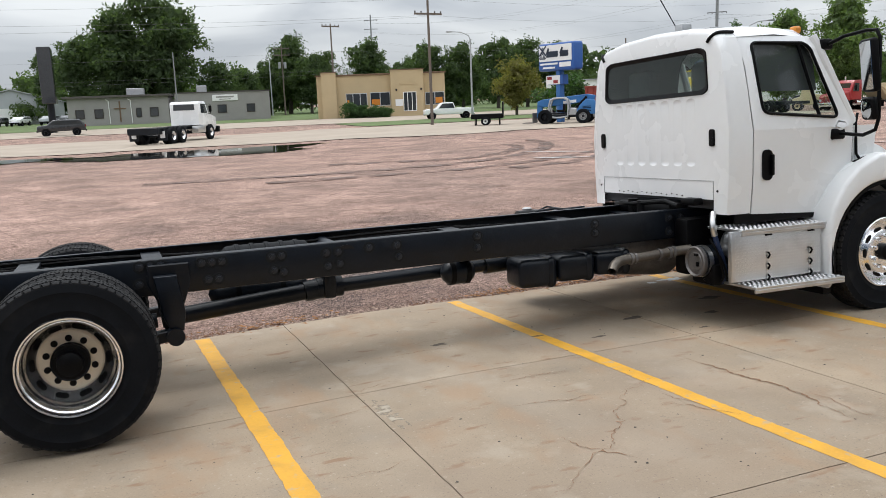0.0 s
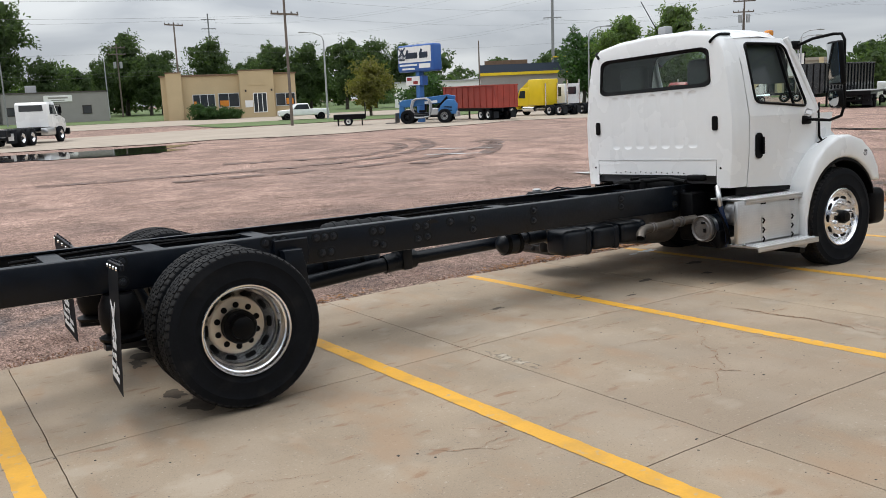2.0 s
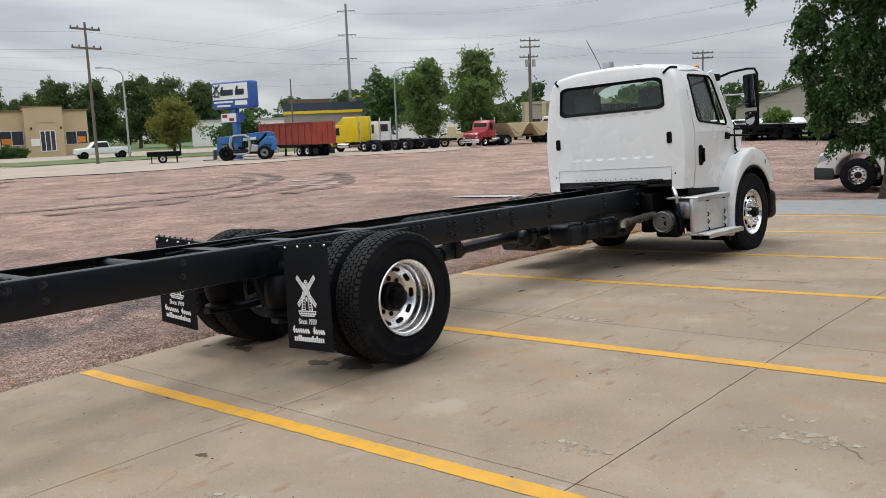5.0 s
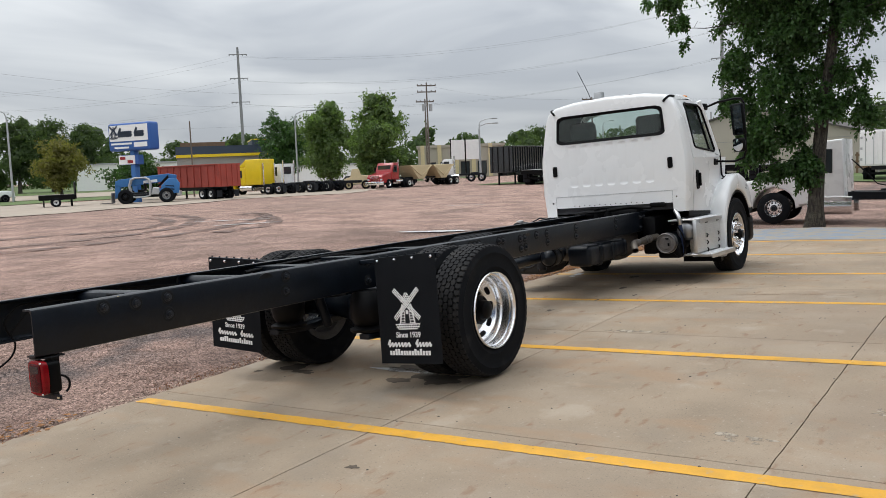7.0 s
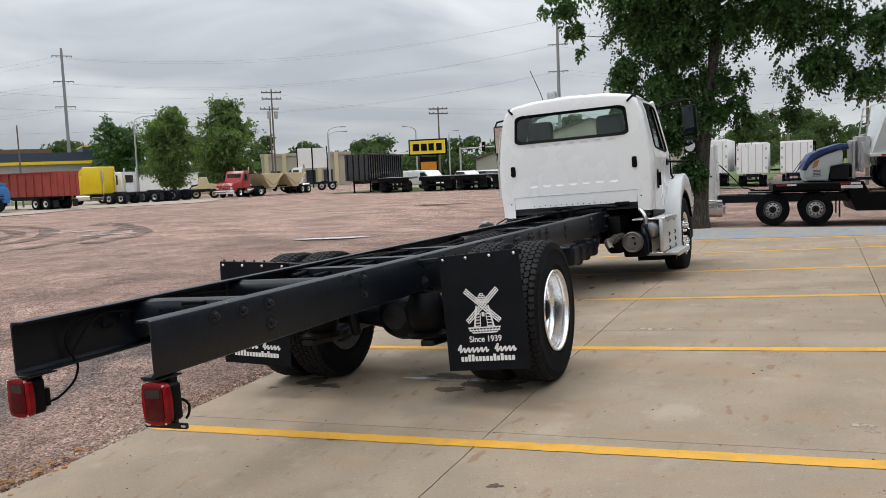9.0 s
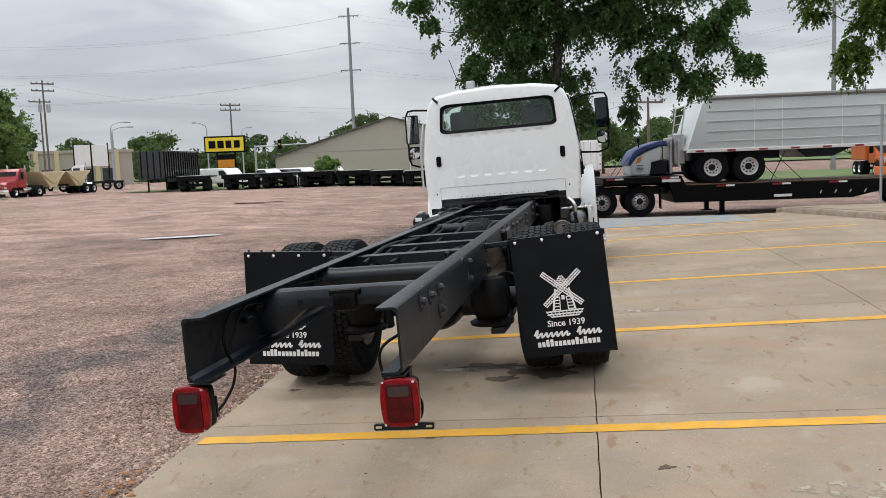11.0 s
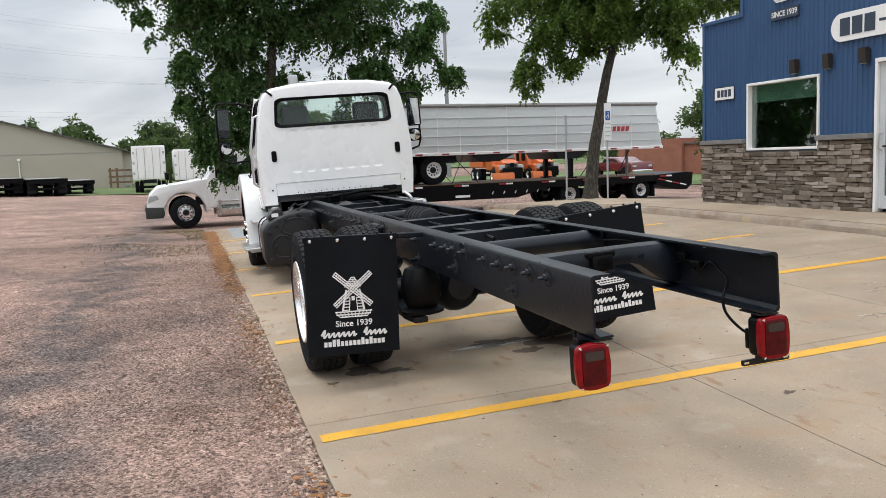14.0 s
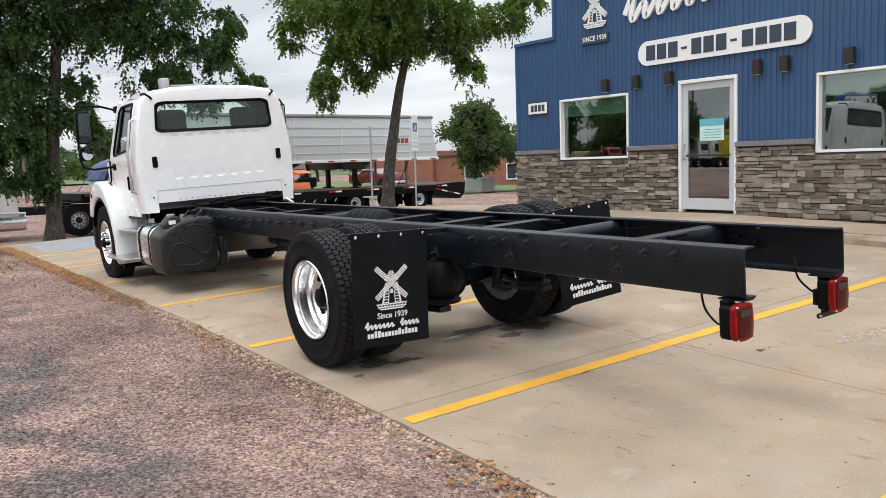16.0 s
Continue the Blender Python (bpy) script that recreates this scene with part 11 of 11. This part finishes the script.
def cracks():
    """Hairline cracks that wander over the slabs."""
    M_CRACK = mat("dirty_crack", (0.255, 0.155, 0.10), 0.9, var=0.45, scale=20, spec=0.1)
    rng = random.Random(12)
    fixed = ((3.78, 4.85, -1.5, 14, 0.026), (3.8, 3.9, -1.2, 9, 0.010), (1.78, 6.12, -0.05, 7, 0.012), (3.37, 4.59, -2.80, 21, 0.009), (2.41, 5.11, -0.46, 6, 0.010), (1.43, 5.33, 0.06, 4, 0.008), (0.12, 3.92, -0.43, 6, 0.008), (-0.32, 2.08, -2.5, 3, 0.016), (2.2, 4.5, -0.1, 6, 0.010), (2.0, 6.3, 0.25, 8, 0.007), (2.4, 5.0, -0.2, 5, 0.010), (2.2, 3.9, -1.2, 5, 0.012), (3.0, 4.1, -1.3, 5, 0.010), (-3.4, 4.6, 0.15, 12, 0.005), (-1.0, 4.2, -0.1, 8, 0.005), (6.4, 4.4, 0.1, 9, 0.007), (0.9, 4.0, 0.05, 5, 0.005))
    more = tuple((rng.uniform(-6, 9), rng.uniform(1.0, 7.0), rng.choice((-1.4, -1.2, 0.1, 0.3, -0.2)), rng.randint(2, 6), rng.uniform(0.004, 0.010)) for k in range(16))
    for x, y, a, n, w in fixed + more:
        bm = bmesh.new()
        prev = None
        ang, drift = a, 0.0
        n *= 4
        for k in range(n):
            ww = 0.7 * w * math.sin(math.pi * (k + 0.4) / (n + 0.4)) * rng.uniform(0.2, 1.5)
            nx, ny = -math.sin(ang), math.cos(ang)
            pair = [bm.verts.new((x + s * ww * nx, y + s * ww * ny, gz(x, y) + 0.0035)) for s in (-0.5, 0.5)]
            if prev:
                bm.faces.new((prev[0], pair[0], pair[1], prev[1]))
            prev = pair
            drift += rng.uniform(-0.12, 0.12)
            drift *= 0.97
            ang = a + drift + rng.gauss(0, 0.5)
            x += 0.03 * math.cos(ang)
            y += 0.03 * math.sin(ang)
        solid("concrete_crack", bm, M_CRACK, "rusty hairline crack in the concrete", "crack", kind="structure", group="cracks in the concrete", smooth=None)


cracks()


def tyre_track(points, w=0.5):
    """A pressed, darker wheel track that curves over the gravel."""
    bm = bmesh.new()
    pts = [Vector(p) for p in points]
    dense = []
    for i in range(len(pts) - 1):
        p0, p1, p2, p3 = pts[max(i - 1, 0)], pts[i], pts[i + 1], pts[min(i + 2, len(pts) - 1)]
        for k in range(10):
            t = k / 10
            dense.append(0.5 * (2 * p1 + (p2 - p0) * t + (2 * p0 - 5 * p1 + 4 * p2 - p3) * t * t + (3 * p1 - p0 - 3 * p2 + p3) * t ** 3))
    prev = None
    for i, p in enumerate(dense):
        d = dense[min(i + 1, len(dense) - 1)] - dense[max(i - 1, 0)]
        nrm = Vector((-d.y, d.x)).normalized()
        ww = w * (0.6 + 0.7 * abs(noise.noise((p.x * 0.8, p.y * 0.8, 4))))
        pair = [bm.verts.new((p.x + s * ww / 2 * nrm.x, p.y + s * ww / 2 * nrm.y, gz(p.x, p.y) + 0.006)) for s in (-1, 1)]
        if prev:
            bm.faces.new((prev[0], pair[0], pair[1], prev[1]))
        prev = pair
    solid("tyre_track", bm, M_TRACK, "dark curved wheel track pressed into gravel", "tyre track", kind="structure", group="wheel tracks on the yard", smooth=None)


M_TRACK = pebbled(mat("damp_wheel_track", (0.165, 0.115, 0.098), 0.95, var=0.5, scale=1.5, fine=20), 40, 0.5)


broken_up(M_TRACK, 1.3, 0.36, 0.62)
for track in (((1.0, 24.8), (6.4, 24.2), (9.2, 24.4), (12.5, 25.7), (15.8, 28.9), (17.8, 32.4), (18.6, 35.5)), ((4.0, 22.6), (9.3, 22.5), (12.5, 23.6), (16.0, 25.6), (18.6, 28.0), (19.8, 30.5)), ((11.0, 21.9), (13.3, 22.5), (15.6, 24.3), (17.9, 27.3), (18.8, 30.0)), ((7.0, 27.6), (9.6, 26.9), (11.4, 26.6), (13.6, 27.9), (15.7, 30.8), (16.4, 33.5))):
    tyre_track(track, 0.8)


def scatter(name, spots, lo, hi, material, label, seed, flat=0.6):
    """Loose angular stones as one mass."""
    rng = np.random.default_rng(seed)
    n = len(spots)
    base = np.array([(1, 0, 0), (-0.5, 0.87, 0), (-0.5, -0.87, 0), (0.3, 0.5, 0.8), (0.35, -0.6, 0.75), (-0.6, 0.05, 0.85)])
    tri = np.array([(0, 1, 3), (1, 5, 3), (1, 2, 5), (2, 4, 5), (2, 0, 4), (0, 3, 4), (3, 5, 4)])
    s = lo + (hi - lo) * rng.random(n) ** 2.2
    ang = rng.uniform(0, math.tau, n)
    v = base[None] * (1 + rng.uniform(-0.35, 0.35, (n, 6, 3))) * s[:, None, None]
    v[:, :, 2] *= flat
    c, q = np.cos(ang)[:, None], np.sin(ang)[:, None]
    x = v[:, :, 0] * c - v[:, :, 1] * q
    y = v[:, :, 0] * q + v[:, :, 1] * c
    pos = np.array(spots)
    out = np.stack([x + pos[:, 0:1], y + pos[:, 1:2], v[:, :, 2] + pos[:, 2:3] - 0.15 * s[:, None]], 2).reshape(-1, 3)
    faces = (tri[None] + 6 * np.arange(n)[:, None, None]).reshape(-1, 3)
    me = bpy.data.meshes.new(name)
    me.vertices.add(len(out))
    me.vertices.foreach_set("co", out.ravel())
    me.loops.add(faces.size)
    me.loops.foreach_set("vertex_index", faces.ravel().astype(np.int32))
    me.polygons.add(len(faces))
    me.polygons.foreach_set("loop_start", np.arange(0, faces.size, 3, dtype=np.int32))
    me.update(calc_edges=True)
    me.materials.append(material)
    return tagged(new(name, me), label, "gravel", kind="stuff")


rng = np.random.default_rng(5)
spots = []
while len(spots) < 72000:
    x, y = rng.uniform(-6.5, 12), 7.82 + 7.5 * rng.random() ** 1.7
    if y > 8.05 or rng.random() < 0.75:
        spots.append((x, y, gz(x, y) - 0.010))
scatter("loose_gravel", spots, 0.004, 0.015, M_PEBBLE, "loose pink crushed quartzite stones", 6)
spots = []
for k in range(9000):
    x, y = rng.uniform(-7, 14), 7.80 + abs(rng.normal(0, 0.10))
    spots.append((x, y, gz(x, y) - 0.012))
scatter("edge_gravel", spots, 0.006, 0.022, M_EDGESTONE, "loose pink stones heaped along the slab edge", 7)
spots = []
for k in range(900):
    x, y = rng.uniform(-6, 12), rng.uniform(0.5, 7.75)
    spots.append((x, y, gz(x, y) + 0.001))
M_LITTER = mat("rust_brown_leaf_litter", (0.29, 0.135, 0.052), 0.9, var=0.6, scale=5, island=0.8)
litter = []
for k in range(9500):
    x = rng.uniform(-6, 13)
    if noise.noise((x * 0.55, 3.1, 0)) + 0.09 * (x - 5) < rng.uniform(-0.35, 0.5):
        continue
    y = 7.90 + rng.normal(0, 0.075)
    litter.append((x, y, gz(x, y) + (0.002 if y < 7.8 else 0.016)))
scatter("leaf_litter", litter, 0.010, 0.034, M_LITTER, "dry rust brown leaf litter along the slab edge", 12, 0.25)
M_CRUMB = mat("dark_crumbs", (0.06, 0.05, 0.045), 0.9, var=0.4, island=0.5)
scatter("slab_debris", spots, 0.004, 0.012, M_CRUMB, "scattered dark crumbs and leaf bits on the slabs", 8, 0.4)


def grass_tufts(name, spots, material, label, h=0.09, seed=3):
    rng = np.random.default_rng(seed)
    verts, faces = [], []
    for x, y in spots:
        z = gz(x, y) - 0.02
        for b in range(5):
            a = rng.uniform(0, math.tau)
            l = h * rng.uniform(0.5, 1.3)
            dx, dy = math.cos(a) * l * 0.6, math.sin(a) * l * 0.6
            w = 0.004
            i = len(verts)
            verts += [(x - w * math.sin(a), y + w * math.cos(a), z), (x + w * math.sin(a), y - w * math.cos(a), z), (x + dx, y + dy, z + l)]
            faces.append((i, i + 1, i + 2))
    return tagged(new(name, from_lists(name, verts, faces, material)), label, "grass", kind="stuff")


M_DRYGRASS = mat("rust_dry_weeds", (0.24, 0.105, 0.045), 0.9, var=0.45, scale=3, fine=20, island=0.5)
M_OLIVE = mat("sparse_olive_grass", (0.17, 0.135, 0.06), 0.9, var=0.4, scale=3, fine=20, island=0.5)
pts = []
for k in range(3600):
    x = rng.uniform(-5.5, 14)
    if noise.noise((x * 0.7, 1.0, 0)) > -0.05 or x < -3.4 or 3.5 < x < 9.5:
        pts.append((x, 7.83 + abs(rng.normal(0, 0.11))))
grass_tufts("dry_weeds", pts, M_DRYGRASS, "rust-brown dry weeds along the slab edge", 0.022, 4)
pts = []
while len(pts) < 1300:
    x, y = rng.normal(12.5, 2.6), 8.0 + abs(rng.normal(0, 1.1))
    if noise.noise((x * 0.6, y * 0.6, 3)) > -0.1:
        pts.append((x, y))
grass_tufts("sparse_grass", pts, M_OLIVE, "sparse olive grass at the yard edge", 0.04, 5)


# ---- stones of the stacked base, course by course ----
def stone_variants():
    out = []
    for k in range(6):
        bm = bmesh.new()
        bmesh.ops.create_cube(bm, size=1.0)
        r = random.Random(k)
        for v in bm.verts:
            v.co.x += r.uniform(-0.03, 0.03)
            v.co.z += r.uniform(-0.12, 0.12)
            if v.co.y > 0:
                v.co.y += r.uniform(-0.26, 0.18)
        bmesh.ops.bevel(bm, geom=bm.edges[:], offset=0.05, segments=1, affect="EDGES")
        out.append(finish("stone", bm, M_STONE))
    return out


def lay_stones():
    var = stone_variants()
    rest = []
    r = random.Random(77)
    z = 0.40
    while z < 1.49:
        h = r.choice((0.05, 0.06, 0.075, 0.09, 0.105))
        h = min(h, 1.50 - z)
        x = 7.84
        while x > -1.6:
            w = r.uniform(0.10, 0.36)
            x0, x1 = x - w, x
            x = x0
            cut = [(x0, x1)]
            for a, b, c, d in OPEN:
                if z + h > c - 0.012 and z < d:
                    cut = [q for p0, p1 in cut for q in ((p0, min(p1, a - 0.01)), (max(p0, b + 0.01), p1)) if q[1] - q[0] > 0.05]
            for p0, p1 in cut:
                if z + h <= 0.405:
                    continue
                cutz = [0, h] if h < 0.08 or r.random() < 0.5 else [0, h * r.uniform(0.35, 0.65), h]
                for za, zb in zip(cutz, cutz[1:]):
                    me = r.choice(var)
                    mx = Matrix.LocRotScale(((p0 + p1) / 2, WALL_Y + 0.04 + r.uniform(-0.018, 0.024), z + (za + zb) / 2), Euler((0, radians(r.uniform(-1.5, 1.5)), radians(r.uniform(-3, 3)))), (p1 - p0 - 0.007, r.uniform(0.06, 0.085), zb - za - 0.006))
                    if 4.7 < p0 and p1 < 7.9:
                        ob = new("stone", me)
                        ob.parent = office
                        ob.matrix_basis = mx
                    else:
                        rest.append((me, mx))
        z += h
    verts, faces = [], []
    for me, mx in rest:
        k = len(verts)
        verts += [mx @ v.co for v in me.vertices]
        faces += [[k + i for i in p.vertices] for p in me.polygons]
    ob = new("stone_courses", from_lists("stone_courses", verts, faces, M_STONE_REST))
    ob.parent = office
    tagged(ob, kind="stuff")


lay_stones()
